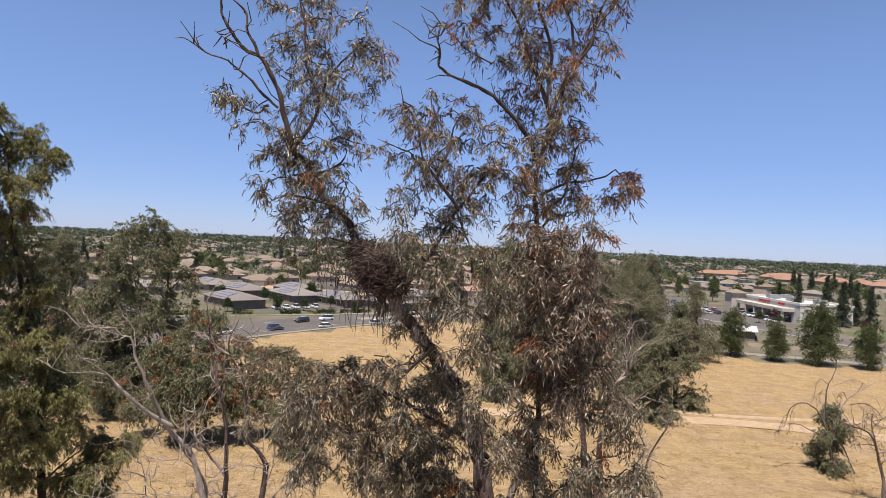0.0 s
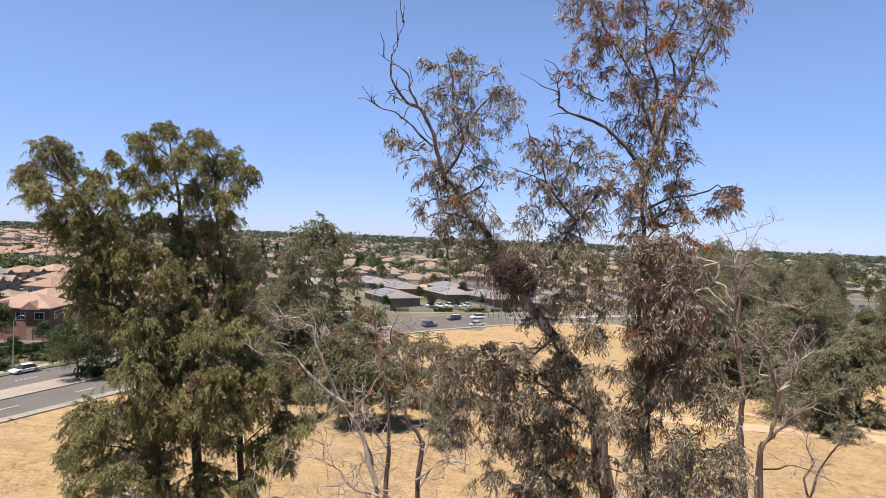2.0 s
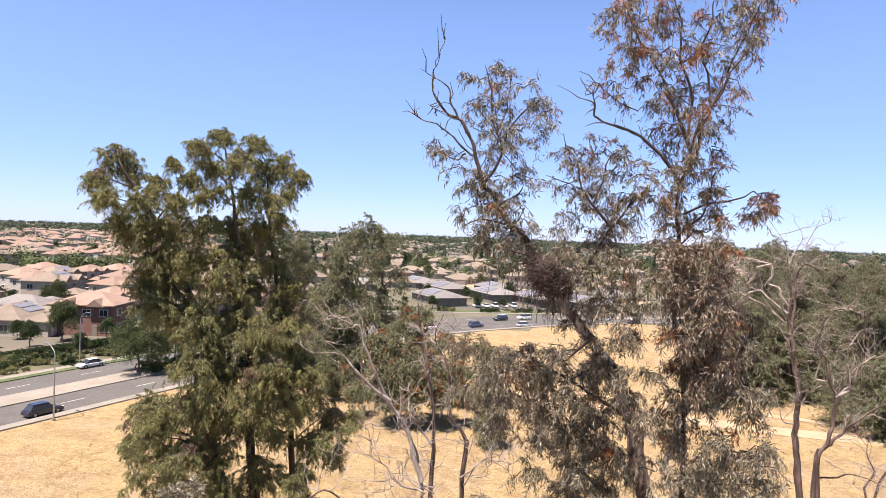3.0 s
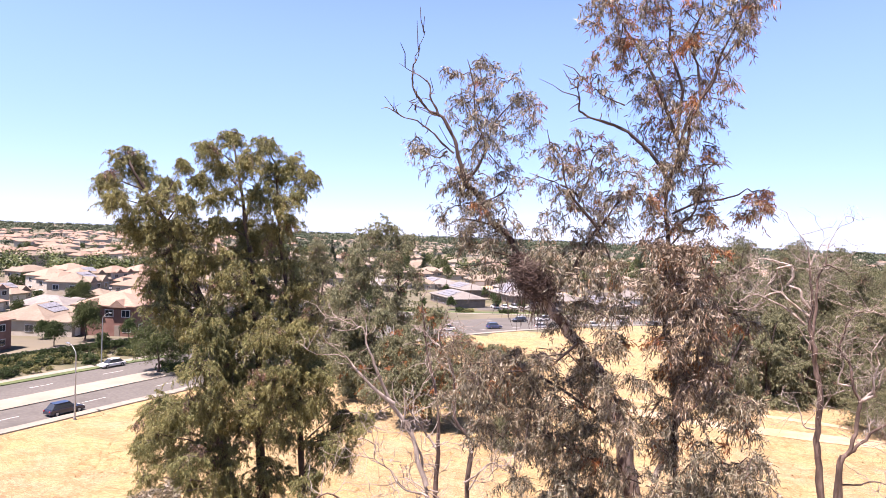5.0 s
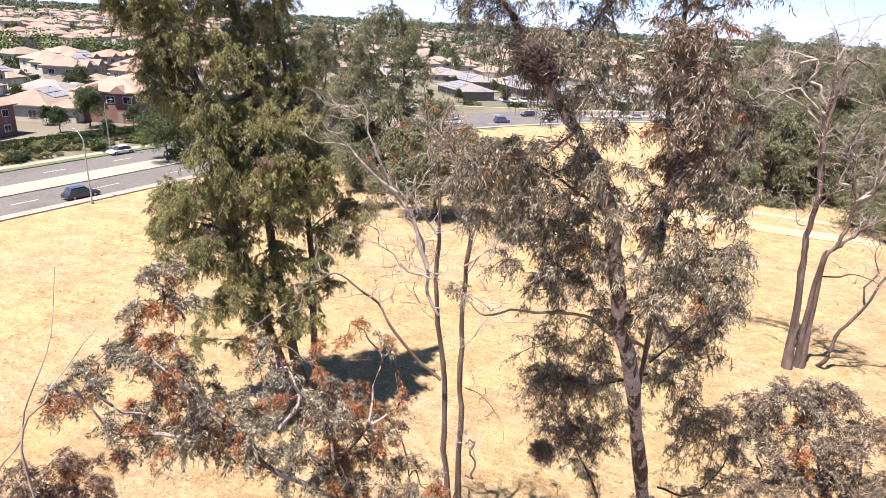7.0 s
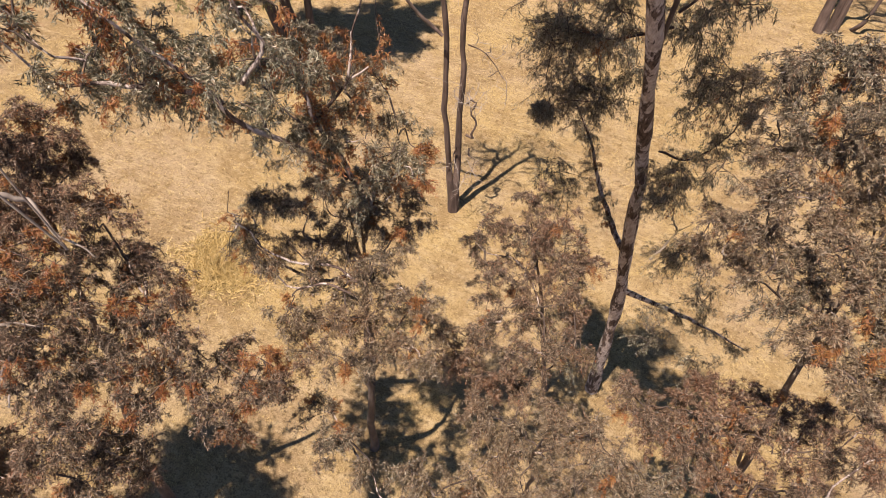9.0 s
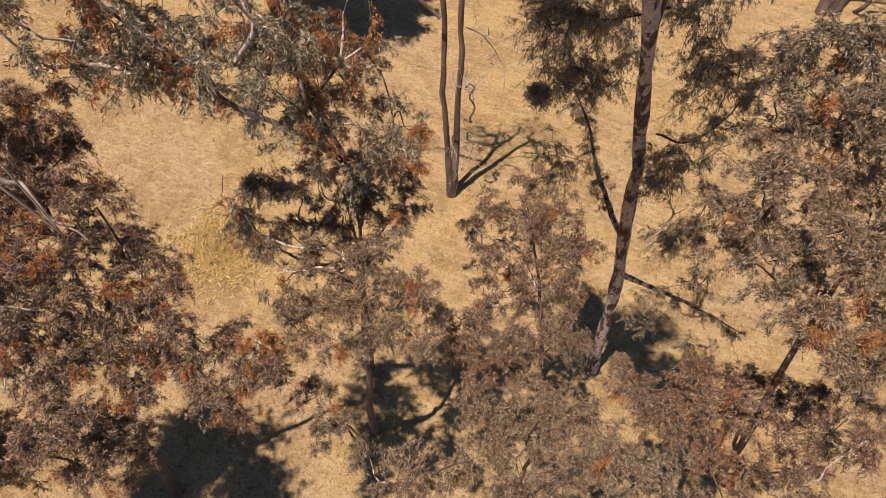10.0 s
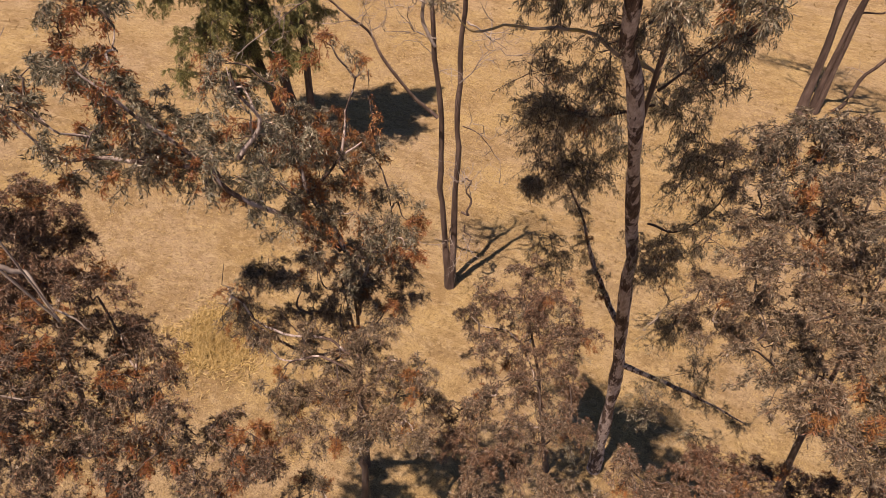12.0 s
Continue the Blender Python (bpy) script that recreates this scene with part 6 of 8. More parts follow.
def plant(proto, spots, group=""):
    """Moves the prototype to the first spot and copies it to the others: x, y, scale, turn."""
    for n, (x, y, s, a) in enumerate(spots):
        m = Matrix.LocRotScale((x, y, 0), Euler((0, 0, radians(a))), (s, s, s))
        ob = proto if n == 0 else proto.copy()
        if n:
            ob = copy_thing(proto, m)
        ob.matrix_basis = m
        if group:
            ob["group"] = group


plant(gum_a, ((13, 119, 1.0, 120), (-64, 104, 0.88, 60), (36, 118, 0.9, 200), (28, 158, 1.0, 290), (56, 168, 0.92, 30), (44, 190, 0.95, 150), (20, 122, 0.92, 75), (27, 128, 0.88, 310), (33, 124, 0.84, 20), (38, 128, 0.86, 170)), "gum trees across the field")
plant(gum_b, ((32, 104, 0.95, 0), (43, 132, 0.9, 140), (47, 150, 0.95, 220), (36, 172, 1.0, 300), (14, 160, 0.9, 20), (-52, 96, 0.85, 45), (62, 152, 0.8, 100), (24, 142, 1.0, 65), (37, 146, 0.98, 260)), "gum trees across the field")
plant(gum_c, ((-37, 86, 0.7, 70), (34, 95, 0.75, 130), (40, 104, 0.9, 190), (10, 104, 0.6, 250), (48.8, 75.6, 0.5, 110), (-46, 88, 0.8, 320), (54, 140, 0.9, 60), (17, 112, 0.9, 15), (23, 115, 0.8, 95), (30, 116, 0.85, 175), (37, 113, 0.8, 280), (11, 110, 0.8, 340)), "gum trees across the field")
leafy_tree("eucalyptus_tree", "broad airy olive-green eucalyptus beside bare dead trees", (-41.5, 92, 0), ((((-41.5, 92, 0), (-41.2, 92, 9), (-41, 92, 18), (-41, 92, 26)), 0.35, 0.06), (((-41, 92.3, 0), (-43, 92, 8), (-45, 91, 16), (-46, 91, 22)), 0.3, 0.05)), (((-42.2, 89.4, 26.7), 2.4, 26), ((-45.0, 88.0, 25.2), 2.4, 26), ((-40.0, 91.5, 24.5), 2.4, 26), ((-46.5, 86.2, 22.4), 2.2, 22), ((-41.2, 88.8, 21.7), 3.4, 40), ((-45.6, 87.7, 18.8), 3.6, 44), ((-38.6, 92.2, 18.9), 2.4, 22), ((-48.2, 85.2, 16.0), 2.6, 26), ((-41.0, 88.9, 15.3), 3.8, 44), ((-45.3, 85.6, 12.6), 3.6, 40), ((-38.8, 91.0, 11.6), 2.8, 28), ((-42.8, 86.9, 8.1), 3.8, 40), ((-48.0, 85.3, 8.8), 2.4, 22)), 161, (LEAF_FAR, LEAF_BROWN), 0.34, 15, per=9, long=1.3, red=0.04, drop=1.2, width=0.32)
leafy_tree("eucalyptus_tree", "bushy olive and rust-tinged eucalyptus with foliage to the ground", (-28.8, 77, 0), ((((-28.8, 77, 0), (-29, 77, 6), (-30, 77, 12), (-30.5, 77, 16)), 0.22, 0.05),), (((-29.9, 75.2, 15.0), 2.28, 38), ((-31.6, 74.5, 11.8), 2.4, 41), ((-27.7, 75.0, 11.4), 2.4, 41), ((-29.3, 73.3, 8.5), 2.88, 53), ((-32.4, 73.0, 7.4), 2.16, 34), ((-25.8, 74.6, 7.9), 2.4, 41), ((-27.8, 73.9, 5.5), 2.88, 49), ((-30.9, 72.6, 4.7), 2.16, 34), ((-24.6, 75.0, 4.9), 1.8, 26), ((-45.5, 81.0, 6.2), 2.16, 30), ((-43.2, 82.2, 4.4), 2.16, 30), ((-33.6, 73.6, 11.0), 2.2, 40), ((-37.3, 76.3, 3.9), 2.4, 44), ((-23.6, 77.5, 8.3), 1.8, 30), ((-36.2, 76.8, 14.3), 1.8, 26), ((-27.8, 76.0, 15.0), 1.6, 24), ((-22.7, 77.8, 4.5), 1.6, 24)), 171, (LEAF_FAR, LEAF_RED), 0.32, 14, per=9, long=1.1, red=0.12, drop=1.2, width=0.32)
leafy_tree("eucalyptus_tree", "low rust-tinged olive eucalyptus spreading on dry grass", (-26.6, 88.4, 0), ((((-26.6, 88.4, 0), (-26.9, 88.6, 3.5), (-27.6, 88.4, 7), (-28.2, 88.6, 10)), 0.2, 0.05), (((-26.4, 88.3, 0), (-25.2, 88.8, 3.2), (-23.2, 88.6, 6), (-21.4, 88.8, 8.2)), 0.15, 0.04)), (((-28.4, 88.2, 10.0), 2.0, 34), ((-31.2, 88.6, 8.2), 1.9, 30), ((-25.6, 87.6, 8.9), 2.2, 38), ((-22.2, 88.6, 8.6), 2.0, 34), ((-19.4, 89.0, 7.2), 1.7, 24), ((-29.4, 87.2, 6.0), 2.2, 38), ((-26.0, 86.8, 5.4), 2.2, 40), ((-22.6, 87.4, 5.2), 2.0, 32), ((-31.6, 88.0, 4.4), 1.6, 22), ((-28.0, 86.4, 3.0), 1.9, 30), ((-24.2, 86.8, 2.6), 1.8, 28), ((-20.2, 88.2, 4.6), 1.5, 20)), 173, (LEAF_FAR, LEAF_RED), 0.3, 14, per=9, long=1.0, red=0.2, drop=1.1, width=0.32)
leafy_tree("eucalyptus_tree", "small upright grey-olive eucalyptus sapling on dry grass", (-16.6, 71.5, 0), ((((-16.6, 71.5, 0), (-16.8, 71.6, 2.4), (-17.1, 71.4, 4.8), (-16.9, 71.5, 7.0)), 0.1, 0.03),), (((-17.0, 71.4, 7.0), 1.1, 20), ((-18.0, 71.6, 5.6), 1.1, 20), ((-16.0, 71.2, 5.3), 1.1, 20), ((-17.2, 70.8, 3.9), 1.3, 24), ((-15.8, 71.4, 2.9), 1.1, 18), ((-17.6, 71.3, 2.2), 1.1, 18), ((-16.6, 70.9, 1.1), 1.0, 16)), 174, (LEAF_FAR, LEAF_BROWN), 0.26, 14, per=9, long=0.9, red=0.08, drop=1.2, width=0.3)


def drooping_tree():
    """A dead grey tree with arching limbs over the lone bush of the field."""
    thing = tagged(new("dead_tree"), "bare grey dead tree with drooping limbs over a bush", "tree")
    stems = (
        (((48.5, 75.3, 0.85), (48.0, 75.3, 3.88), (47.3, 75.3, 6.36), (47.4, 75.3, 9.15), (47.5, 75.3, 10.82)), 0.16, 0.060),
        (((47.5, 75.3, 10.82), (48.0, 75.3, 11.82), (48.4, 75.3, 13.37), (48.5, 75.3, 14.76)), 0.06, 0.020),
        (((47.5, 75.3, 10.82), (46.6, 75.3, 11.34), (46.0, 75.3, 10.05), (45.6, 75.3, 8.37)), 0.05, 0.015),
        (((47.4, 75.3, 9.99), (46.8, 75.3, 10.09), (46.5, 75.3, 8.82), (46.2, 75.3, 7.42)), 0.04, 0.012),
        (((47.3, 75.3, 6.08), (46.1, 75.3, 7.83), (44.5, 75.3, 8.45), (43.1, 75.3, 7.55), (42.5, 75.3, 5.84), (41.4, 75.3, 4.54)), 0.11, 0.020),
        (((43.7, 75.3, 8.08), (43.2, 75.3, 6.72), (43.2, 75.3, 5.04)), 0.04, 0.010),
        (((42.8, 75.3, 6.98), (42.3, 75.3, 6.39), (41.8, 75.3, 4.98)), 0.03, 0.010),
        (((47.9, 75.3, 4.16), (45.5, 75.3, 5.16), (44.1, 75.3, 5.79), (42.5, 75.3, 5.57), (41.4, 75.3, 4.26)), 0.07, 0.015),
        (((48.2, 75.3, 5.29), (48.9, 75.3, 6.72), (49.6, 75.3, 8.56), (51.1, 75.3, 10.02), (53.5, 75.3, 11.53)), 0.13, 0.030),
        (((50.0, 75.3, 9.00), (49.2, 75.3, 9.93), (48.8, 75.3, 9.36)), 0.04, 0.012),
        (((50.3, 75.3, 8.46), (52.3, 75.3, 8.69), (53.7, 75.3, 7.79), (54.7, 75.3, 6.72)), 0.06, 0.020),
        (((51.1, 75.3, 10.02), (51.7, 75.3, 11.03), (50.5, 75.3, 11.52), (49.4, 75.3, 11.19)), 0.04, 0.012),
        (((48.1, 75.3, 4.73), (49.8, 75.3, 3.42), (50.6, 75.3, 1.50), (51.4, 75.3, 0.06)), 0.10, 0.050),
        (((50.5, 75.3, 3.17), (51.4, 75.3, 3.91), (52.1, 75.3, 3.25)), 0.05, 0.015),
    )
    r = np.random.default_rng(61)
    for n, (pts, a, b) in enumerate(stems):
        if n == 0:
            pts = ((pts[0][0], pts[0][1], 0.0), *pts)
        path = bough("trunk" if n == 0 else "limb", pts, a, b, PALEWOOD if n in (8, 12, 13) else DEADWOOD, thing, 6, seed=310 + n, crook=0.05)
        twigs = []
        for q in r.integers(len(path) // 3, len(path), 9):
            fall = path[q] + r.normal(size=3) * (0.3, 0.3, 0.1) - (0, 0, 0.3)
            twigs.append(np.array([path[q], (path[q] + fall) / 2 + r.normal(size=3) * 0.1, fall, fall - (0, 0, 0.35) + r.normal(size=3) * 0.12]))
        if n:
            join_tubes("twig", twigs, 0.025, 0.01, DEADWOOD, thing, 4)
    settle(thing, stems[0][0][0])


drooping_tree()




# ---- nest ----
def stick_nest(at):
    thing = tagged(new("stick_nest"), "large ragged bowl nest of dark dry sticks", "nest")
    r, paths = np.random.default_rng(3), []
    lean = np.array([0.45, 0.05, -0.85])  # the mass sags down along the leaning stem
    for k in range(2300):
        a, h = r.random() * 6.283, r.random()
        rad = (0.11 + 0.17 * math.sin(math.pi * (0.25 + 0.7 * h))) * (0.55 + 0.6 * r.random())
        c = np.array([rad * math.cos(a), rad * math.sin(a) * 0.9, 0.16]) + lean * (1 - h) * 0.72 + r.normal(size=3) * 0.03
        way = unit(np.array([-math.sin(a), math.cos(a), 0]) + r.normal(size=3) * (0.8, 0.8, 0.7))
        far = 0.10 + 0.30 * r.random() ** 1.6
        paths.append(np.array([c - way * far * 0.5, c + r.normal(size=3) * 0.02, c + way * far * 0.5]))
    for k in range(160):
        c = lean * r.random() * 0.7 + np.array([r.normal() * 0.24 - 0.08, r.normal() * 0.22, 0])
        end = c + np.array([r.normal() * 0.10, r.normal() * 0.10, -0.12 - 0.45 * r.random()])
        paths.append(np.array([c, (c + end) / 2 + r.normal(size=3) * 0.05, end]))
    join_tubes("stick", paths, 0.0055, 0.002, STICK, thing, 4)
    bm = bmesh.new()
    bmesh.ops.create_icosphere(bm, subdivisions=3, radius=0.14)
    for v in bm.verts:
        v.co += v.co.normalized() * 0.10 * noise.noise(v.co * 9)
        t = 0.5 - v.co.z * 1.6
        v.co += Vector(lean * t * 0.55)
    part("nest_core", bm, STICK, thing)
    thing.location = at


stick_nest((-0.72, 7.02, 25.66))

# ---- town ----
ROOF_TAN = surface("tan_roof_tile", (0.181, 0.141, 0.101), (0.228, 0.181, 0.138), 2.0, 0.85, (0.154, 0.117, 0.0869), 0.3, (1, 1, 1), 0.4, 0.05, vary=0.25)
ROOF_ORANGE = surface("terracotta_roof_tile", (0.225, 0.145, 0.102), (0.285, 0.192, 0.142), 2.0, 0.85, (0.195, 0.135, 0.1), 0.3, (1, 1, 1), 0.4, 0.05, vary=0.25)
ROOF_RUST = surface("rust_roof_tile", (0.215, 0.116, 0.0731), (0.267, 0.155, 0.101), 1.0, 0.85, (0.189, 0.112, 0.0774), 0.2, (1, 1, 1), 0.4, 0.05)
ROOF_GREY = surface("grey_roof_shingle", (0.161, 0.148, 0.134), (0.221, 0.201, 0.181), 2.0, 0.85, (0.134, 0.12, 0.114), 0.3, (1, 1, 1), 0.3, 0.04, vary=0.2)
STUCCO_TAN = surface("tan_stucco", (0.349, 0.288, 0.221), (0.402, 0.342, 0.275), 1.0, 0.9, (0.316, 0.261, 0.201), 0.3, vary=0.15)
STUCCO_PINK = surface("red_brown_stucco", (0.172, 0.0929, 0.0731), (0.215, 0.12, 0.0963), 1.0, 0.9, (0.161, 0.0738, 0.057), 0.3, vary=0.1)
STUCCO_CREAM = surface("cream_stucco", (0.386, 0.351, 0.292), (0.422, 0.392, 0.339), 1.0, 0.9, (0.351, 0.316, 0.263), 0.3, vary=0.12)
STUCCO_GREY = surface("grey_brown_stucco", (0.185, 0.153, 0.125), (0.228, 0.193, 0.162), 1.0, 0.9, (0.148, 0.134, 0.12), 0.3, vary=0.12)
WHITE_WALL = surface("white_plaster", (0.452, 0.437, 0.406), (0.515, 0.499, 0.468), 0.7, 0.85, (0.406, 0.39, 0.359), 0.2)
TRIM_WHITE = surface("white_trim", (0.546, 0.538, 0.515), (0.608, 0.601, 0.577), 3.0, 0.7)
GLASS_DARK, _nt, _b = material("window_glass")
_b.inputs["Base Color"].default_value = (0.03, 0.035, 0.04, 1)
_b.inputs["Roughness"].default_value, _b.inputs["Specular IOR Level"].default_value = 0.08, 0.8
SOLAR, _nt, _b = material("solar_cell")
_b.inputs["Roughness"].default_value = 0.5
# pale grey base: the sky's reflection on the cells is put into the colour
_nt.links.new(mixed(_nt, ramp(_nt, grain(_nt, 3.0), [(0.4, 0.0), (0.6, 1.0)]), (0.13, 0.13, 0.145), (0.2, 0.2, 0.215)), _b.inputs["Base Color"])
METAL = surface("galvanised_metal", (0.312, 0.32, 0.328), (0.39, 0.398, 0.406), 6.0, 0.45, metal=0.8, bump=0.05)
RUBBER = surface("tyre_rubber", (0.0156, 0.0156, 0.0156), (0.0273, 0.0273, 0.0273), 8.0, 0.9)


def hip_roof(bm, w, d, z, rise, over=0.6, thick=0.18, cx=0.0, cy=0.0):
    """A hipped roof over a w by d plan, its ridge along the longer side."""
    x, y = w / 2 + over, d / 2 + over
    k = max(abs(x - y), 0.05)
    ridge = ((-k, 0), (k, 0)) if x >= y else ((0, -k), (0, k))
    lo = [bm.verts.new((cx + a * x, cy + b * y, z - thick)) for a, b in ((-1, -1), (1, -1), (1, 1), (-1, 1))]
    hi = [bm.verts.new((cx + a * x, cy + b * y, z)) for a, b in ((-1, -1), (1, -1), (1, 1), (-1, 1))]
    r = [bm.verts.new((cx + a, cy + b, z + rise)) for a, b in ridge]
    bm.faces.new(lo[::-1])
    for i in range(4):
        bm.faces.new((lo[i], lo[(i + 1) % 4], hi[(i + 1) % 4], hi[i]))
    if x >= y:
        for f in ((hi[0], hi[1], r[1], r[0]), (hi[1], hi[2], r[1]), (hi[2], hi[3], r[0], r[1]), (hi[3], hi[0], r[0])):
            bm.faces.new(f)
    else:
        for f in ((hi[0], hi[1], r[0]), (hi[1], hi[2], r[1], r[0]), (hi[2], hi[3], r[1]), (hi[3], hi[0], r[0], r[1])):
            bm.faces.new(f)


def roof_part(thing, mat, *plans, label=""):
    bm = bmesh.new()
    for p in plans:
        hip_roof(bm, *p)
    return part("roof", bm, mat, thing, label)


def window_mesh():
    bm = bmesh.new()
    add_box(bm, 0, 0, 0, 1.7, 0.12, 1.45, 0.02)
    for s in (-1, 1):
        add_box(bm, s * 0.38, -0.05, 0, 0.68, 0.08, 1.2, 0, 1)
    me = bpy.data.meshes.new("window")
    bm.to_mesh(me)
    bm.free()
    me.materials.append(TRIM_WHITE), me.materials.append(GLASS_DARK)
    return me


WINDOW = window_mesh()
WINDOW_FRAME = box_mesh("frame", TRIM_WHITE, 0, 0, 0, 1.7, 0.12, 1.45, 0.02)
WINDOW_PANE = box_mesh("pane", GLASS_DARK, 0, -0.05, 0, 0.68, 0.08, 1.2)


def add_window(thing, x, y, z, turn, plain=False):
    if plain:
        child("window", WINDOW, thing, at=(x, y, z), turn=turn)
        return
    w = child("window", WINDOW_FRAME, thing, at=(x, y, z), turn=turn)
    for s in (-1, 1):
        child("pane", WINDOW_PANE, w, at=(s * 0.38, 0, 0))


def house(label, w, d, storeys, wall, roof, garage=True, solar=False, seed=0, plain=False, blind=False):
    """A suburban house at the origin: main block, garage wing, hipped roofs, windows, doors, maybe solar panels."""
    r = random.Random(seed)
    thing = tagged(new("house"), label, "house")
    h = 2.9 * storeys + 0.2
    bm = bmesh.new()
    add_box(bm, 0, 0, h / 2, w, d, h)
    part("wall", bm, wall, thing)
    plans = [(w, d, h, min(w, d) * 0.23)]
    gx, gy = -w * 0.22, -d / 2 - 2.4
    if garage:
        bm = bmesh.new()
        add_box(bm, gx, gy + 0.1, 1.45, w * 0.48, 5.0, 2.9)
        part("garage_wall", bm, wall, thing)
        plans.append((w * 0.48, 5.6, 2.9, 1.3, 0.5, 0.18, gx, gy + 0.1))
        bm = bmesh.new()
        for k in range(4):
            add_box(bm, gx, gy - 2.46, 0.32 + 0.56 * k, w * 0.34, 0.10, 0.53, 0.015)
        part("garage_door", bm, TRIM_WHITE, thing)
    roof_part(thing, roof, *plans)
    bm = bmesh.new()
    gw, gd, gz = w * 0.30, d * 0.5, h - 0.3
    for gcx in ((w * 0.24,) if storeys == 1 else (w * 0.24, -w * 0.2)):
        tri = [(gcx - gw / 2, gz), (gcx + gw / 2, gz), (gcx, gz + gw * 0.42)]
        a = [bm.verts.new((x, -d / 2 - 0.9, z)) for x, z in tri]
        b = [bm.verts.new((x, -d / 2 + gd, z)) for x, z in tri]
        bm.faces.new(a), bm.faces.new(b[::-1])
        for i in range(3):
            bm.faces.new((a[i], b[i], b[(i + 1) % 3], a[(i + 1) % 3]))
    bmesh.ops.recalc_face_normals(bm, faces=bm.faces)
    part("gable", bm, roof, thing)
    bm = bmesh.new()
    add_box(bm, w * 0.22, -d / 2 - 0.04, 1.05, 1.0, 0.1, 2.1, 0.01)
    part("door", bm, STUCCO_GREY, thing)
    for s in range(0 if blind else storeys):
        z = 1.5 + 2.95 * s
        for x in ((-0.3, 0.08, 0.36) if s else (0.38,)):
            add_window(thing, x * w, -d / 2 - 0.03, z, 0, plain)
        for x in (-0.28, 0.25):
            add_window(thing, x * w, d / 2 + 0.03, z, math.pi, plain)
        for y in (-0.22, 0.25):
            add_window(thing, w / 2 + 0.03, y * d, z, math.pi / 2, plain)
            add_window(thing, -w / 2 - 0.03, y * d, z, -math.pi / 2, plain)
    if solar:
        slope = math.atan2(min(w, d) * 0.23, min(w, d) / 2 + 0.6)
        for i in range(5):
            for j in range(2):
                p = child("solar_panel", SOLAR_PANEL, thing)
                yy = -d * 0.30 + j * 1.75
                p.location = (-w * 0.12 + i * 1.08, yy, h + 0.12 + (yy + d / 2 + 0.6) * math.tan(slope))
                p.rotation_euler = (slope, 0, 0)
    return thing


SOLAR_PANEL = box_mesh("solar_panel", SOLAR, 0, 0, 0, 1.0, 1.66, 0.05, 0.01)


def near_poly(path, x, y):
    p = catmull([(a, b, 0) for a, b in path], 5)[:, :2]
    return np.min(np.hypot(p[:, 0] - x, p[:, 1] - y))


def free_spot(x, y, gap):
    if inside(FIELD, np.array(x), np.array(y)) or near_poly(ROAD, x, y) < 30 + gap or near_poly(SIDE, x, y) < 12 + gap:
        return False
    if 60 < x < 220 and 100 < y < 262:
        return False
    if near_poly(ROAD_R, x, y) < 14 + gap or (80 < x < 330 and 170 < y < 430) or (-108 < x < -15 and 190 < y < 300):
        return False
    return not (300 < x < 440 and 430 < y < 760)


KINDS = (("two-storey red-brown stucco house with terracotta roof", 11.5, 9.5, 2, STUCCO_PINK, ROOF_ORANGE, False), ("two-storey tan stucco house with pale tile roof", 13, 9.5, 2, STUCCO_TAN, ROOF_TAN, True),
         ("single-storey cream stucco house with tan tile roof", 14, 10.5, 1, STUCCO_CREAM, ROOF_TAN, True), ("two-storey cream stucco house with terracotta roof", 12, 10, 2, STUCCO_CREAM, ROOF_ORANGE, False),
         ("single-storey tan house with grey shingle roof", 14, 10, 1, STUCCO_TAN, ROOF_GREY, False))
HOUSES = {}
# houses beside the road: variant, x, y, turn
SPOTS = [(0, -122, 110, 20), (2, -138, 103, 110), (1, -178, 146, 110), (0, -127, 79, 14), (3, -214, 164, 90), (1, -214, 178, 90), (3, -214, 192, 90), (3, -214, 206, 90), (1, -214, 220, 90), (1, -152, 84, 100), (3, -184, 118, 100),
         (2, -200, 136, 100), (4, -160, 122, 200), (1, -236, 172, -90), (3, -236, 190, -90), (2, -236, 208, -90), (4, -170, 98, 100)]
taken = [(s[1], s[2]) for s in SPOTS]
town = random.Random(12)
for gx in range(-46, 31):
    for gy in range(3, 31):
        x, y = gx * 15.5 + town.uniform(-2, 2) + (gy % 2) * 5, gy * 23 + town.uniform(-2, 2) + 40
        dist, az = math.hypot(x, y), math.degrees(math.atan2(x, y))
        if not (-60 < az < 38) or dist > 520 or not free_spot(x, y, 4) or any(math.hypot(x - a, y - b) < 17 for a, b in taken):
            continue
        if az < -42 and 300 < dist < 410:
            continue
        orange = az < -40 or town.random() < 0.12
        k = town.choice((3, 3, 1, 2, 1, 3) if orange else (1, 2, 2, 4, 1))
        turn = (90 if az < -38 else 30) + town.choice((0, 180)) + town.uniform(-6, 6)
        SPOTS.append((k, x, y, turn))
        taken.append((x, y))
SPOTS = SPOTS[:17] + sorted(SPOTS[17:], key=lambda s: math.hypot(s[1], s[2]))[:195]
for n, (k, x, y, turn) in enumerate(SPOTS):
    m = pose(x, y, 0, 0, 0, turn) @ Matrix.Scale(1.18 if n < 3 else 1.0, 4)
    k += 0 if n < 17 else 5 if n < 75 else 10
    if k not in HOUSES:
        kind = KINDS[k % 5]
        ob = HOUSES[k] = house(*kind[:6], garage=k % 5 != 0, solar=kind[6] and k < 5, plain=k >= 5, blind=k >= 10)
    else:
        ob = copy_thing(HOUSES[k], m)
    ob.matrix_basis = m
    ob["group"] = "suburban houses"


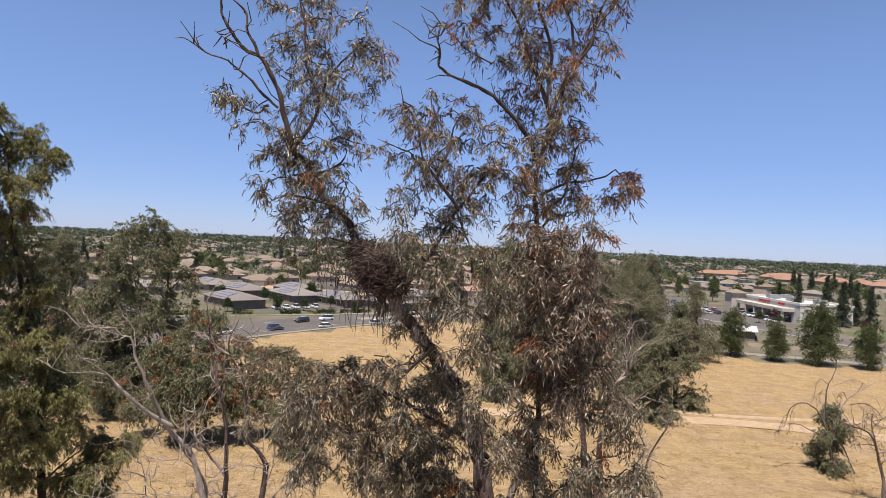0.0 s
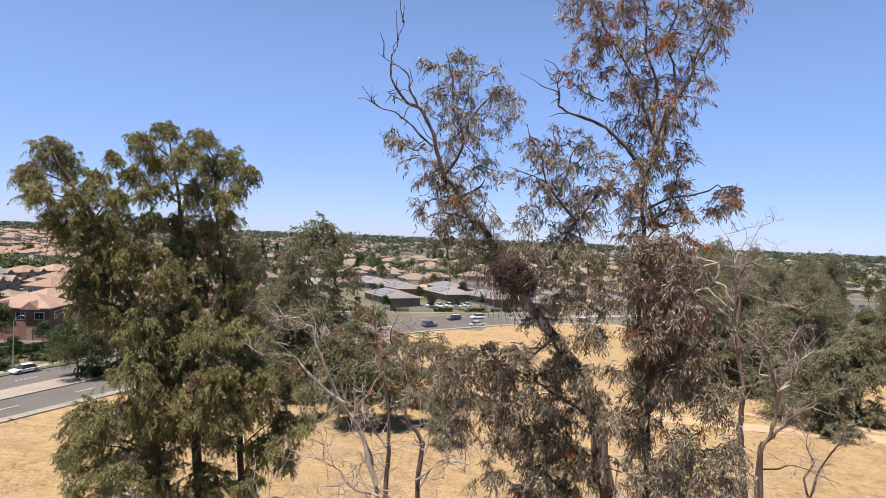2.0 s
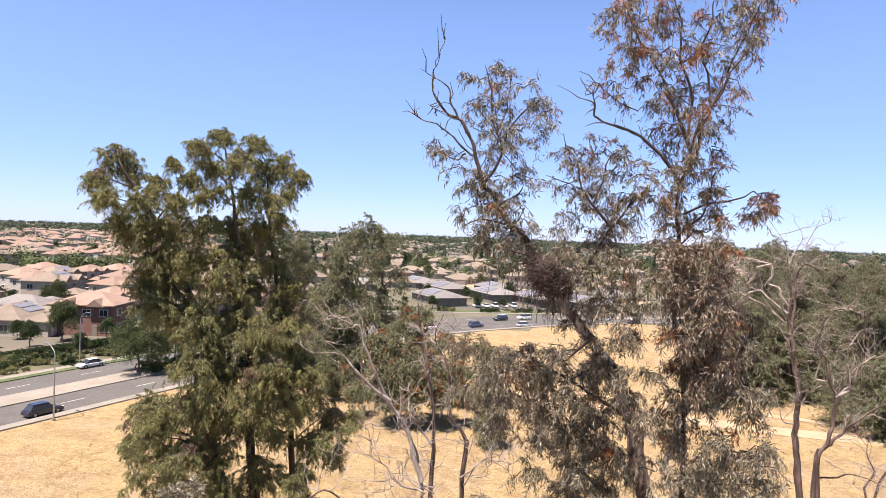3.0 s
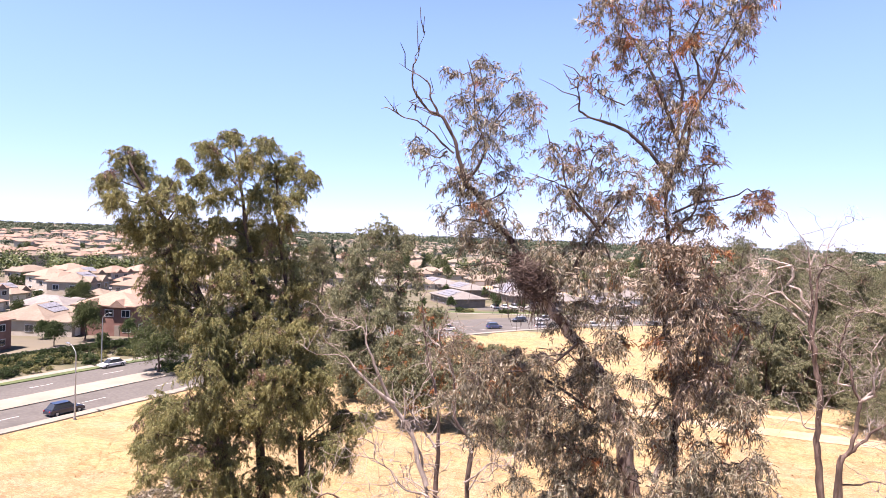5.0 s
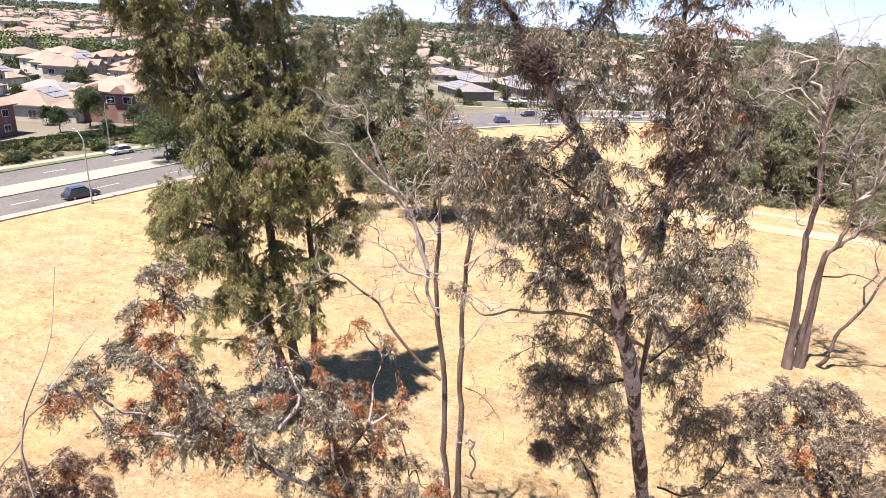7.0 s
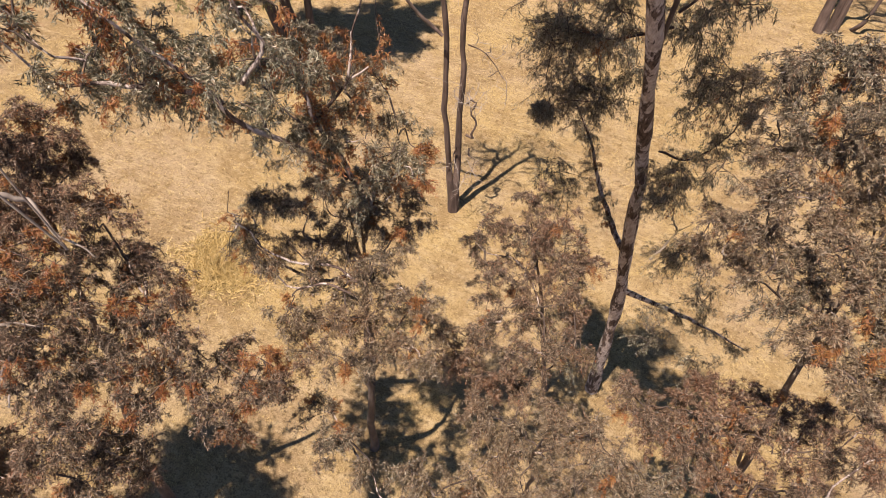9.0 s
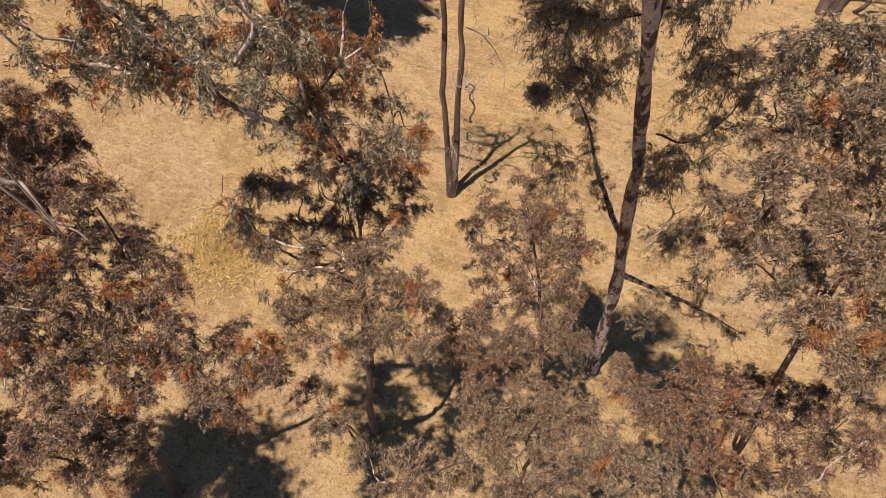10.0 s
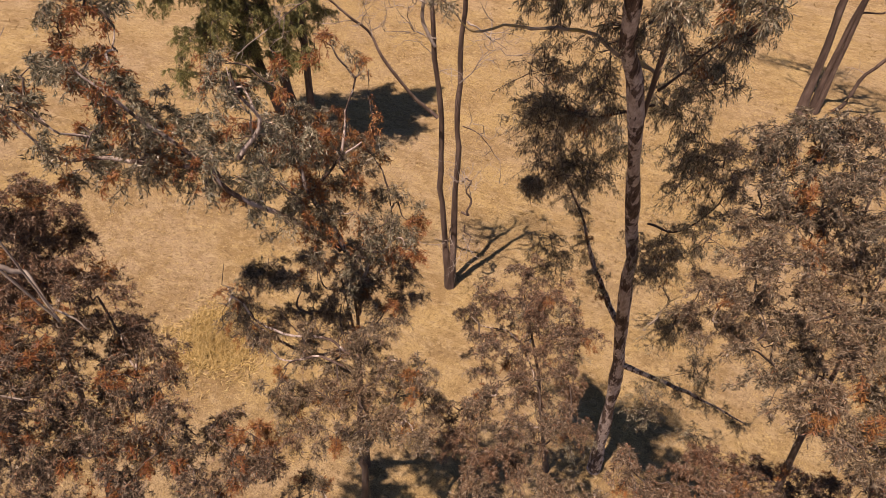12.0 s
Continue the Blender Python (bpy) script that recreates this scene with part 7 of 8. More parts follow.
def distant_roofs():
    """Roofs and walls of the far housing, too many to count."""
    vs, ts, k = [[], []], [[], []], [0, 0]
    r = random.Random(4)
    for n in range(1500):
        az = radians(r.uniform(-62, 40))
        dist = 430 + 1150 * r.random() ** 1.3
        x, y = dist * math.sin(az), dist * math.cos(az)
        if not free_spot(x, y, 6) or any(abs(x - a) < 13 and abs(y - b) < 13 for a, b in taken):
            continue
        taken.append((x, y)) if dist < 700 else None
        if math.degrees(az) > -38 and r.random() < 0.62:
            continue
        w, d, h, a = r.uniform(6, 9), r.uniform(5, 7), r.choice((3.0, 5.6)), r.uniform(0, 3.14)
        o = 0 if math.degrees(az) < -38 or r.random() < 0.15 else 1
        for e, f, g in ((0, 0, h), (0.5, h, h + 2.4)):
            ca, sa = math.cos(a), math.sin(a)
            base = [(x + ca * i * (w + e) - sa * j * (d + e), y + sa * i * (w + e) + ca * j * (d + e)) for i, j in ((-1, -1), (1, -1), (1, 1), (-1, 1))]
            s = 2 if f == 0 else o
            top = [(bx, by, h) for bx, by in base] if f == 0 else [(x + ca * i * w * 0.4, y + sa * i * w * 0.4, g) for i in (-1, 1, 1, -1)]
            while len(vs) < 3:
                vs.append([]), ts.append([]), k.append(0)
            vs[s] += [(bx, by, f) for bx, by in base] + top
            ts[s] += [[k[s] + q for q in (i, (i + 1) % 4, 4 + (i + 1) % 4, 4 + i)] for i in range(4)]
            k[s] += 8
    for s, (name, mat, label) in enumerate((("distant_roofs", ROOF_ORANGE, "far terracotta house roofs"), ("distant_roofs", ROOF_TAN, "far tan house roofs"), ("distant_house_walls", STUCCO_CREAM, "walls of far pale houses"))):
        tagged(new(name, mesh_from(name, vs[s], ts[s], mat, False)), label, "houses", kind="stuff")


distant_roofs()


# ---- street trees, conifers, shrubs ----
def round_tree(seed, height, label, leaf, size=0.45, name="street_tree", spread=0.36, fine=False, low=0.50, full=1.0):
    r = np.random.default_rng(seed)
    stems = [(((0, 0, 0), (0.1, 0, height * 0.2), (r.normal() * 0.3, r.normal() * 0.3, height * 0.62)), 0.022 * height, 0.06)]
    lobes = []
    for k in range(9):
        a = k * 2.4
        h = low + (0.90 - low) * k / 8
        d = height * spread * (0.75 if h < 0.7 else 0.4) * (0.6 + 0.4 * r.random())
        lobes.append(((d * math.cos(a), d * math.sin(a), h * height), height * 0.18 * (0.85 + 0.4 * r.random()), int(22 * full) if fine else 10))
    return leafy_tree(name, label, (0, 0, 0), stems, lobes, seed, (leaf, leaf), size * (1.1 if fine else 0.9), 9 if fine else 8, per=6 if fine else 5, long=0.11 * height, red=0.0, drop=0.2, width=0.5, lite=True)


def conifer(seed, height):
    r = np.random.default_rng(seed)
    stems = [(((0, 0, 0), (0, 0, height * 0.5), (0.1, 0, height)), 0.25, 0.03)]
    lobes = []
    for k in range(16):
        h = 0.10 + 0.88 * k / 15
        d = height * 0.20 * (1.04 - h)
        for q in range(2 if h < 0.6 else 1):
            a = k * 2.4 + q * 3.1
            lobes.append(((d * 0.5 * math.cos(a), d * 0.5 * math.sin(a), h * height), max(0.45, d * 1.0), 13))
    return leafy_tree("conifer", "dark green conical conifer", (0, 0, 0), stems, lobes, seed, (LEAF_DARK, LEAF_DARK), 0.6, 5, per=3, long=0.7, red=0.0, drop=0.3, width=0.35, lite=True)


edge_tree = round_tree(211, 12.0, "leafy green tree at the field's edge", LEAF_STREET, 0.26, spread=0.27, fine=True, low=0.2, full=1.8)
median_tree = round_tree(212, 10.0, "broad leafy green street tree on the median", LEAF_STREET, 0.2, fine=True, low=0.36, full=2.4, spread=0.46)
tree_a = round_tree(201, 9.0, "leafy green street tree with rounded crown", LEAF_STREET)
tree_b = round_tree(202, 12.0, "tall leafy green tree", LEAF_STREET, 0.55, spread=0.26)
tree_c = round_tree(203, 6.0, "small leafy yard tree", LEAF_BUSH, 0.35)
tree_e = round_tree(205, 5.5, "small purple-leaved plum tree", LEAF_PLUM, 0.35)
con = conifer(204, 17.0)
spots = {0: [], 1: [],
         2: [(-104, 90, 0.7, 0)], 3: [(157, 245, 1.05, 0), (166, 251, 1.0, 60), (174, 254, 0.95, 130), (150, 264, 0.95, 210), (187, 305, 1.1, 20)]}
wood = random.Random(31)
for n in range(2200):
    az = radians(wood.uniform(-60, 38))
    dist = 112 + 520 * wood.random()
    x, y = dist * math.sin(az), dist * math.cos(az)
    if not free_spot(x, y, -6) or any(math.hypot(x - a, y - b) < 9.5 for a, b in taken):
        continue
    k = wood.choice((0, 0, 1, 1, 2, 2, 3) if az > -0.66 else (0, 2, 2))
    if az < -0.66 and wood.random() < 0.5:
        continue
    if sum(len(v) for v in spots.values()) < 175:
        spots[k].append((x, y, wood.uniform(0.7, 1.15), wood.uniform(0, 360)))
        taken.append((x, y))
for x, y, s in ((-92, 208, 0.8), (-70, 202, 0.55), (-57, 214, 0.6), (-62, 228, 0.55), (-48, 214, 0.5), (-41, 226, 0.55), (-30, 214, 0.5), (-78, 196, 0.5), (-88, 246, 0.6), (-70, 244, 0.6), (-56, 262, 0.8), (-36, 250, 0.6), (125, 246, 0.6), (130, 240, 0.5)):
    spots[2].append((x, y, s * 1.4, x * 7 % 360))
for x, y in ((110, 330), (120, 352), (140, 372), (98, 370), (160, 340), (175, 372), (135, 335), (150, 400), (190, 350), (210, 330), (205, 385), (230, 360), (245, 320), (262, 350), (280, 300), (255, 290), (228, 300)):
    spots[0].append((x, y, 0.8 + 0.3 * ((x * 13) % 7) / 7, x * 11 % 360))
for n in range(64):
    x, y = wood.uniform(146, 420), wood.uniform(262, 600)
    if not (132 < x < 172 and y < 312) and not any(math.hypot(x - a, y - b) < 34 for a, b in ((240, 560), (250, 300), (300, 330), (215, 470), (330, 420))):
        spots[wood.choice((0, 0, 1, 2, 3))].append((x, y, wood.uniform(0.7, 1.1), wood.uniform(0, 360)))
plant(median_tree, ((-82.2, 82.6, 1.0, 0), (-81.0, 90.0, 0.8, 80)), "trees on the median")
plant(edge_tree, ((75, 161, 1.0, 0), (84, 156, 0.82, 90), (93.1, 152.8, 1.25, 200), (103.3, 150.4, 0.92, 300), (119, 148, 1.0, 30)), "trees at the field's edge")
near_a = round_tree(221, 9.0, "leafy green street tree with rounded crown", LEAF_STREET, 0.26, fine=True)
near_c = round_tree(223, 6.0, "small leafy yard tree", LEAF_BUSH, 0.2, fine=True)
for proto, near, k in ((tree_a, near_a, 0), (tree_b, near_a, 1), (tree_c, near_c, 2), (con, None, 3)):
    close = [s for s in spots[k] if near and math.hypot(s[0], s[1]) < 225]
    plant(proto, [s for s in spots[k] if s not in close], "trees of the suburb")
    for x, y, s, a in close:
        m = Matrix.LocRotScale((x, y, 0), Euler((0, 0, radians(a))), (s, s, s))
        ob = copy_thing(near, m)
        ob.matrix_basis = m
        ob["group"] = "trees of the suburb"
for proto, x, y, s in ((near_c, -117, 90, 0.9), (near_c, -127, 95, 0.7), (near_c, -112, 104, 0.8), (near_a, -150, 96, 0.8), (near_c, -146, 112, 0.9), (near_a, -166, 134, 0.7), (near_c, -196, 168, 0.8), (near_c, -199, 184, 0.7), (near_c, -198, 198, 0.8), (near_a, -156, 110, 0.6), (near_c, -172, 128, 0.9), (near_a, -132, 124, 0.7)):
    ob = copy_thing(proto, Matrix.LocRotScale((x, y, 0), Euler((0, 0, x)), (s, s, s)))
    ob.matrix_basis = Matrix.LocRotScale((x, y, 0), Euler((0, 0, x)), (s, s, s))
    ob["group"] = "trees of the suburb"
near_a.matrix_basis, near_c.matrix_basis = pose(-118, 98, 0), pose(-121, 128, 0)
plant(tree_e, ((131, 247, 1.0, 0), (142, 241, 0.8, 50), (160, 236, 0.7, 90)), "plum trees by the shop")


def puffs(name, label, spots, mat, each, seed, category="trees", patch=0.16):
    """Many far trees in one mesh: each a lump of tilted leaf patches. spots: x, y, height, width."""
    r = np.random.default_rng(seed)
    s = np.asarray(spots, float)
    n = len(s)
    u = unit(r.normal(size=(n, each, 3))) * r.random((n, each, 1)) ** 0.4
    c = np.stack([s[:, None, 0] + u[..., 0] * s[:, None, 3] / 2, s[:, None, 1] + u[..., 1] * s[:, None, 3] / 2, s[:, None, 2] * (0.52 + 0.46 * u[..., 2])], -1)
    out = unit(unit(u) + 0.35 * r.normal(size=u.shape) + (0, 0, 0.25))
    a = unit(np.cross(out, r.normal(size=(n, each, 3))))
    b = np.cross(out, a)
    w = (s[:, None, 3:4] * patch) * (0.6 + 0.8 * r.random((n, each, 1)))
    v = np.stack([c + a * w, c + b * w * 0.7, c - a * w, c - b * w * 0.7], 2).reshape(-1, 3)
    q = np.arange(n * each * 4).reshape(-1, 4)
    tagged(new(name, mesh_from(name, v, q, mat, False)), label, category, kind="stuff")


far_spots, hz_spots, dark_spots = [], [], []
for n in range(5200):
    az = radians(wood.uniform(-64, 44))
    dist = 330 + 1500 * wood.random() ** 1.15
    x, y = dist * math.sin(az), dist * math.cos(az)
    if not free_spot(x, y, -4) or (dist < 700 and any(abs(x - a) < 9 and abs(y - b) < 9 for a, b in taken)):
        continue
    if math.degrees(az) < -40 and wood.random() < 0.75:
        continue
    h = wood.uniform(6, 12)
    if wood.random() < 0.38:
        dark_spots.append((x, y, h * 1.5, h * 0.5))
    else:
        far_spots.append((x, y, h, h * wood.uniform(0.8, 1.3)))
for n in range(60):
    az, dist, h = radians(wood.uniform(-63, -41)), wood.uniform(305, 405), wood.uniform(7, 12)
    far_spots.append((dist * math.sin(az), dist * math.cos(az), h, h * wood.uniform(0.8, 1.2)))
for n in range(5200):
    az = radians(wood.uniform(-66, 46))
    dist = 1700 + 2500 * wood.random() ** 1.2
    h = wood.uniform(6, 12)
    hz_spots.append((dist * math.sin(az), dist * math.cos(az), h * (1.7 if dist > 3000 else 1.0), h * wood.uniform(1.5, 3.2)))
puffs("far_trees", "far green trees of the suburb", [s for s in far_spots if s[0] ** 2 + s[1] ** 2 < 650 ** 2], LEAF_STREET, 240, 41, patch=0.05)
# from 650 m outwards the leaf colour itself carries the haze tint
puffs("far_trees", "green trees in the distance with haze tinted into the leaves", [s for s in far_spots if s[0] ** 2 + s[1] ** 2 >= 650 ** 2], LEAF_HAZY, 64, 45, patch=0.09)
puffs("far_conifers", "far dark conifers of the suburb", dark_spots, LEAF_DARK, 60, 42, patch=0.1)
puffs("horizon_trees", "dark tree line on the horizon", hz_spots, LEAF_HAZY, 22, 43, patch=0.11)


# hedge wall and shrubs behind the verge
def offset_path(path, off):
    p = catmull([(x, y, 0) for x, y in path], 8)
    t = unit(np.gradient(p, axis=0))
    return p + np.stack([t[:, 1], -t[:, 0], 0 * t[:, 0]], -1) * off


wall_line = offset_path(ROAD[2:7], -27)
tagged(new("garden_wall", strip([(p[0], p[1]) for p in wall_line[::6]], -0.12, 0.12, 1.8, STUCCO_GREY, "garden_wall", thick=1.8)), "grey-brown block wall covered by hedge", "wall", kind="structure")


def leaf_lump(name, label, length, depth, height, seed, leaf, category):
    """A shrub or a length of hedge: stems and a mass of leaves."""
    thing = tagged(new(name), label, category)
    fo = Foliage(seed)
    side = []
    for k in range(max(4, int(length * 2.2))):
        c = ((k + 0.5) / max(4, int(length * 2.2)) * length - length / 2, fo.r.normal() * depth * 0.15, height * 0.5)
        side += fo.lobe(c, min(depth, height) * 0.55, 8, red=0, per=4, long=0.35, droop=0.1)
    join_tubes("stem", side, 0.02, 0.01, BARK_DARK, thing, 3)
    fo.build(thing, 16, 0.19, 0.09, (leaf, leaf), fine=False, twig=0, drop=0.1)
    return thing


hedge = leaf_lump("hedge", "clipped dark green hedge against a wall", 6.0, 1.6, 2.8, 61, LEAF_BUSH, "hedge")
shrub = leaf_lump("shrub", "low rounded green shrub", 2.4, 2.2, 1.4, 62, LEAF_BUSH, "shrub")
shrub_pale = leaf_lump("shrub", "low grey-green flowering shrub", 2.6, 2.4, 1.3, 63, LEAF_GREEN, "shrub")
hl = offset_path(ROAD[2:7], -25.6)
n_h = 0
for i in range(0, len(hl) - 1):
    dx, dy = hl[i + 1][0] - hl[i][0], hl[i + 1][1] - hl[i][1]
    far = math.hypot(dx, dy)
    for k in range(max(1, round(far / 5.6))):
        u = (k + 0.5) / max(1, round(far / 5.6))
        m = pose(hl[i][0] + dx * u, hl[i][1] + dy * u, 0, 0, 0, math.degrees(math.atan2(dy, dx)))
        ob = hedge if n_h == 0 else copy_thing(hedge, m)
        ob.matrix_basis = m
        ob["group"] = "hedge along the road"
        n_h += 1
for proto, seed, count in ((shrub, 5, 60), (shrub_pale, 6, 45)):
    r = random.Random(seed)
    for n in range(count):
        p = offset_path(ROAD[2:7], -r.uniform(16.5, 23.5))[r.randrange(4, 26)]
        s = r.uniform(0.6, 1.5)
        m = Matrix.LocRotScale((p[0] + r.uniform(-2, 2), p[1] + r.uniform(-3, 3), 0), Euler((0, 0, r.uniform(0, 6))), (s, s, s))
        ob = proto if n == 0 else copy_thing(proto, m)
        ob.matrix_basis = m
        ob["group"] = "verge shrubs"
tagged(new("planting_bed", strip([(p[0], p[1]) for p in offset_path(ROAD[2:7], -20)[::4]], -5.4, 5.4, 0.1, TOWN_SOIL, "planting_bed")), "planted brown-green verge bed", "bed", kind="structure")
median_bush = copy_thing(shrub, pose(-80.6, 85, 0.17))
for x, y in ((-80.2, 88.5), (-79.5, 91), (-81.2, 84), (-79, 94)):
    copy_thing(shrub, pose(x, y, 0.17))


# ---- street lamps ----
def street_lamp(x, y, turn):
    thing = tagged(new("street_lamp"), "tall galvanised street lamp with a curved arm", "street lamp", "street lamps")
    bm = bmesh.new()
    bmesh.ops.create_cone(bm, cap_ends=True, segments=12, radius1=0.22, radius2=0.20, depth=0.3, matrix=Matrix.Translation((0, 0, 0.15)))
    part("base", bm, CONCRETE, thing)
    v, q = tube([(0, 0, 0.3), (0, 0, 4), (0, 0, 8.6)], [0.11, 0.09, 0.065], 10)
    child("pole", mesh_from("pole", v, q, METAL), thing)
    v, q = tube(catmull([(0, 0, 8.5), (0.25, 0, 9.0), (1.1, 0, 9.6), (2.0, 0, 9.85)], 4), np.linspace(0.06, 0.035, 13), 8)
    child("arm", mesh_from("arm", v, q, METAL), thing)
    bm = bmesh.new()
    add_box(bm, 2.35, 0, 9.86, 0.75, 0.30, 0.14, 0.04)
    head_ob = part("lamp_head", bm, METAL, thing)
    bm = bmesh.new()
    add_box(bm, 2.4, 0, 9.775, 0.45, 0.22, 0.05, 0.015)
    part("lens", bm, TRIM_WHITE, head_ob)
    thing.matrix_basis = pose(x, y, 0, 0, 0, turn)


street_lamp(-71.3, 57.4, 165)
street_lamp(-94.8, 82.0, -10)
street_lamp(-56, 118, 150)
street_lamp(-26, 178, 130)


# ---- cars ----
def car_paint(name, ramp_stops=None, colour=None):
    m, nt, b = material(name)
    if ramp_stops:
        oi = nt.nodes.new("ShaderNodeObjectInfo")
        nt.links.new(ramp(nt, oi.outputs["Random"], ramp_stops), b.inputs["Base Color"])
        nt.nodes["Color Ramp"].color_ramp.interpolation = "CONSTANT"
    else:
        b.inputs["Base Color"].default_value = (*colour, 1)
    b.inputs["Roughness"].default_value, b.inputs["Coat Weight"].default_value = 0.3, 0.6
    return m


PAINT_MIX = car_paint("car_paint", [(0.0, (0.75, 0.75, 0.74)), (0.35, (0.42, 0.43, 0.45)), (0.55, (0.025, 0.025, 0.03)), (0.75, (0.04, 0.06, 0.14)), (0.9, (0.35, 0.03, 0.03))])
PAINT_BLUE = car_paint("dark_blue_paint", colour=(0.012, 0.014, 0.03))
PAINT_WHITE = car_paint("white_paint", colour=(0.78, 0.78, 0.77))


def car(name, label, paint, length, height, cabin, category="car"):
    """A car pointing along +x: lower body, cabin with glass, wheels with rims, lights."""
    thing = tagged(new(name), label, category)
    half, belt = length / 2, height * 0.56
    c0, c1, c2, c3 = (c * length - half for c in cabin)

    def shell(profile, w0, w1, mat, nm, parent=thing):
        bm = bmesh.new()
        zs = [p[1] for p in profile]
        lo, hi = min(zs), max(zs)
        sides = []
        for s in (-1, 1):
            sides.append([bm.verts.new((x, s * (w0 + (w1 - w0) * (z - lo) / (hi - lo)), z)) for x, z in profile])
        bm.faces.new(sides[0])
        bm.faces.new(sides[1][::-1])
        n = len(profile)
        for i in range(n):
            bm.faces.new((sides[0][i], sides[0][i - 1], sides[1][i - 1], sides[1][i]))
        bmesh.ops.recalc_face_normals(bm, faces=bm.faces)
        bmesh.ops.bevel(bm, geom=list(bm.edges), offset=0.045, segments=1, affect="EDGES", clamp_overlap=True)
        return part(nm, bm, mat, parent)

    shell([(-half, 0.35), (-half + 0.05, belt - 0.1), (-half + 0.25, belt), (half - 1.0, belt), (half - 0.12, belt - 0.16), (half, 0.55), (half - 0.05, 0.28), (-half + 0.1, 0.28)], 0.90, 0.86, paint, "body")
    cab = shell([(c0, belt - 0.02), (c1, height), (c2, height), (c3, belt - 0.02)], 0.82, 0.60, GLASS_DARK, "cabin_glass")
    bm = bmesh.new()
    add_box(bm, (c1 + c2) / 2, 0, height + 0.005, (c2 - c1) + 0.1, 1.26, 0.06, 0.025)
    part("roof_panel", bm, paint, thing)
    for x in (-half * 0.62, half * 0.62):
        for s in (-1, 1):
            bm = bmesh.new()
            bmesh.ops.create_cone(bm, cap_ends=True, segments=16, radius1=0.34, radius2=0.34, depth=0.22, matrix=Matrix.Translation((x, s * 0.82, 0.34)) @ Matrix.Rotation(math.pi / 2, 4, "X"))
            wheel = part("wheel", bm, RUBBER, thing)
            bm = bmesh.new()
            bmesh.ops.create_cone(bm, cap_ends=True, segments=10, radius1=0.2, radius2=0.2, depth=0.03, matrix=Matrix.Translation((x, s * 0.935, 0.34)) @ Matrix.Rotation(math.pi / 2, 4, "X"))
            part("rim", bm, METAL, wheel)
    for s in (-1, 1):
        bm = bmesh.new()
        add_box(bm, half - 0.10, s * 0.62, belt - 0.22, 0.2, 0.36, 0.14, 0.03)
        part("headlight", bm, TRIM_WHITE, thing)
        bm = bmesh.new()
        add_box(bm, -half + 0.03, s * 0.68, belt - 0.16, 0.1, 0.24, 0.2, 0.02)
        part("tail_light", bm, PAINT_TAIL, thing)
    return thing


PAINT_TAIL = car_paint("tail_lamp", colour=(0.35, 0.01, 0.01))
suv = car("car", "dark blue sport utility car on the asphalt", PAINT_BLUE, 4.7, 1.62, (0.05, 0.17, 0.58, 0.74))
suv.matrix_basis = pose(-74.9, 58.8, 0.03, 0, 0, 81)
van = car("van", "white delivery van parked in a side street", PAINT_WHITE, 5.4, 2.0, (0.02, 0.04, 0.70, 0.82), "van")
van.matrix_basis = pose(-190.6, 170, 0, 0, 0, 20)
sedan = car("car", "parked saloon car on grey asphalt", PAINT_MIX, 4.5, 1.45, (0.08, 0.26, 0.60, 0.78))
hatch = car("car", "parked tall family car on asphalt", PAINT_MIX, 4.6, 1.7, (0.02, 0.10, 0.62, 0.76))
r = random.Random(77)
car_spots = [(-92.7, 82.4, 260), (-45, 168, 50), (-33, 177, 46), (-42, 186, 230), (-20, 189, 40), (-36, 193, 225), (-12, 205, 215), (-55, 157, 55), (-3, 203, 35)]
car_spots += [(-58 + 2.9 * i, 216 + 2.2 * i, 125 + r.uniform(-4, 4)) for i in range(5)]
for row, y in enumerate((275, 292, 309, 326, 343)):
    for i in range(9):
        if r.random() < 0.72:
            car_spots.append((96 + i * 4.2 + row * -3, y + r.uniform(-0.5, 0.5), 90 + r.choice((0, 180)) + r.uniform(-3, 3)))
for i in range(8):
    car_spots.append((134.5, 252 + i * 4.6, r.choice((0, 180))))
n_c = [0, 0]
for i, (x, y, a) in enumerate(car_spots):
    k = i % 2
    m = pose(x, y, 0.04, 0, 0, a)
    ob = (sedan, hatch)[k] if n_c[k] == 0 else copy_thing((sedan, hatch)[k], m)
    ob.matrix_basis = m
    ob["group"] = "cars"
    n_c[k] += 1

# ---- shopping block, car park, long roofs ----
tagged(new("car_park", strip([(112, 236), (112, 300), (108, 420)], -24, 26, 0.02, ASPHALT, "car_park")), "asphalt car park", "car park", kind="structure")
tagged(new("lawn", strip([(148, 215), (160, 226), (230, 240), (330, 250)], -7, 9, 0.06, LAWN, "lawn")), "mown green lawn", "lawn", kind="structure")
tagged(new("pavement", strip([(104, 252), (120, 205), (130, 168), (150, 90)], -1.2, 1.2, 0.12, CONCRETE, "pavement", thick=0.12)), "pale concrete pavement", "pavement", kind="structure")
tagged(new("pavement", strip([(60, 172), (84, 165), (112, 158), (135, 152)], -2.2, 2.2, 0.1, CONCRETE, "pavement", thick=0.1)), "pale concrete path at the field's edge", "pavement", kind="structure")
tagged(new("garden_wall", strip([(82, 182), (102, 178), (124, 170)], -0.1, 0.1, 0.9, STUCCO_TAN, "garden_wall", thick=0.9)), "low tan block wall", "wall", kind="structure")


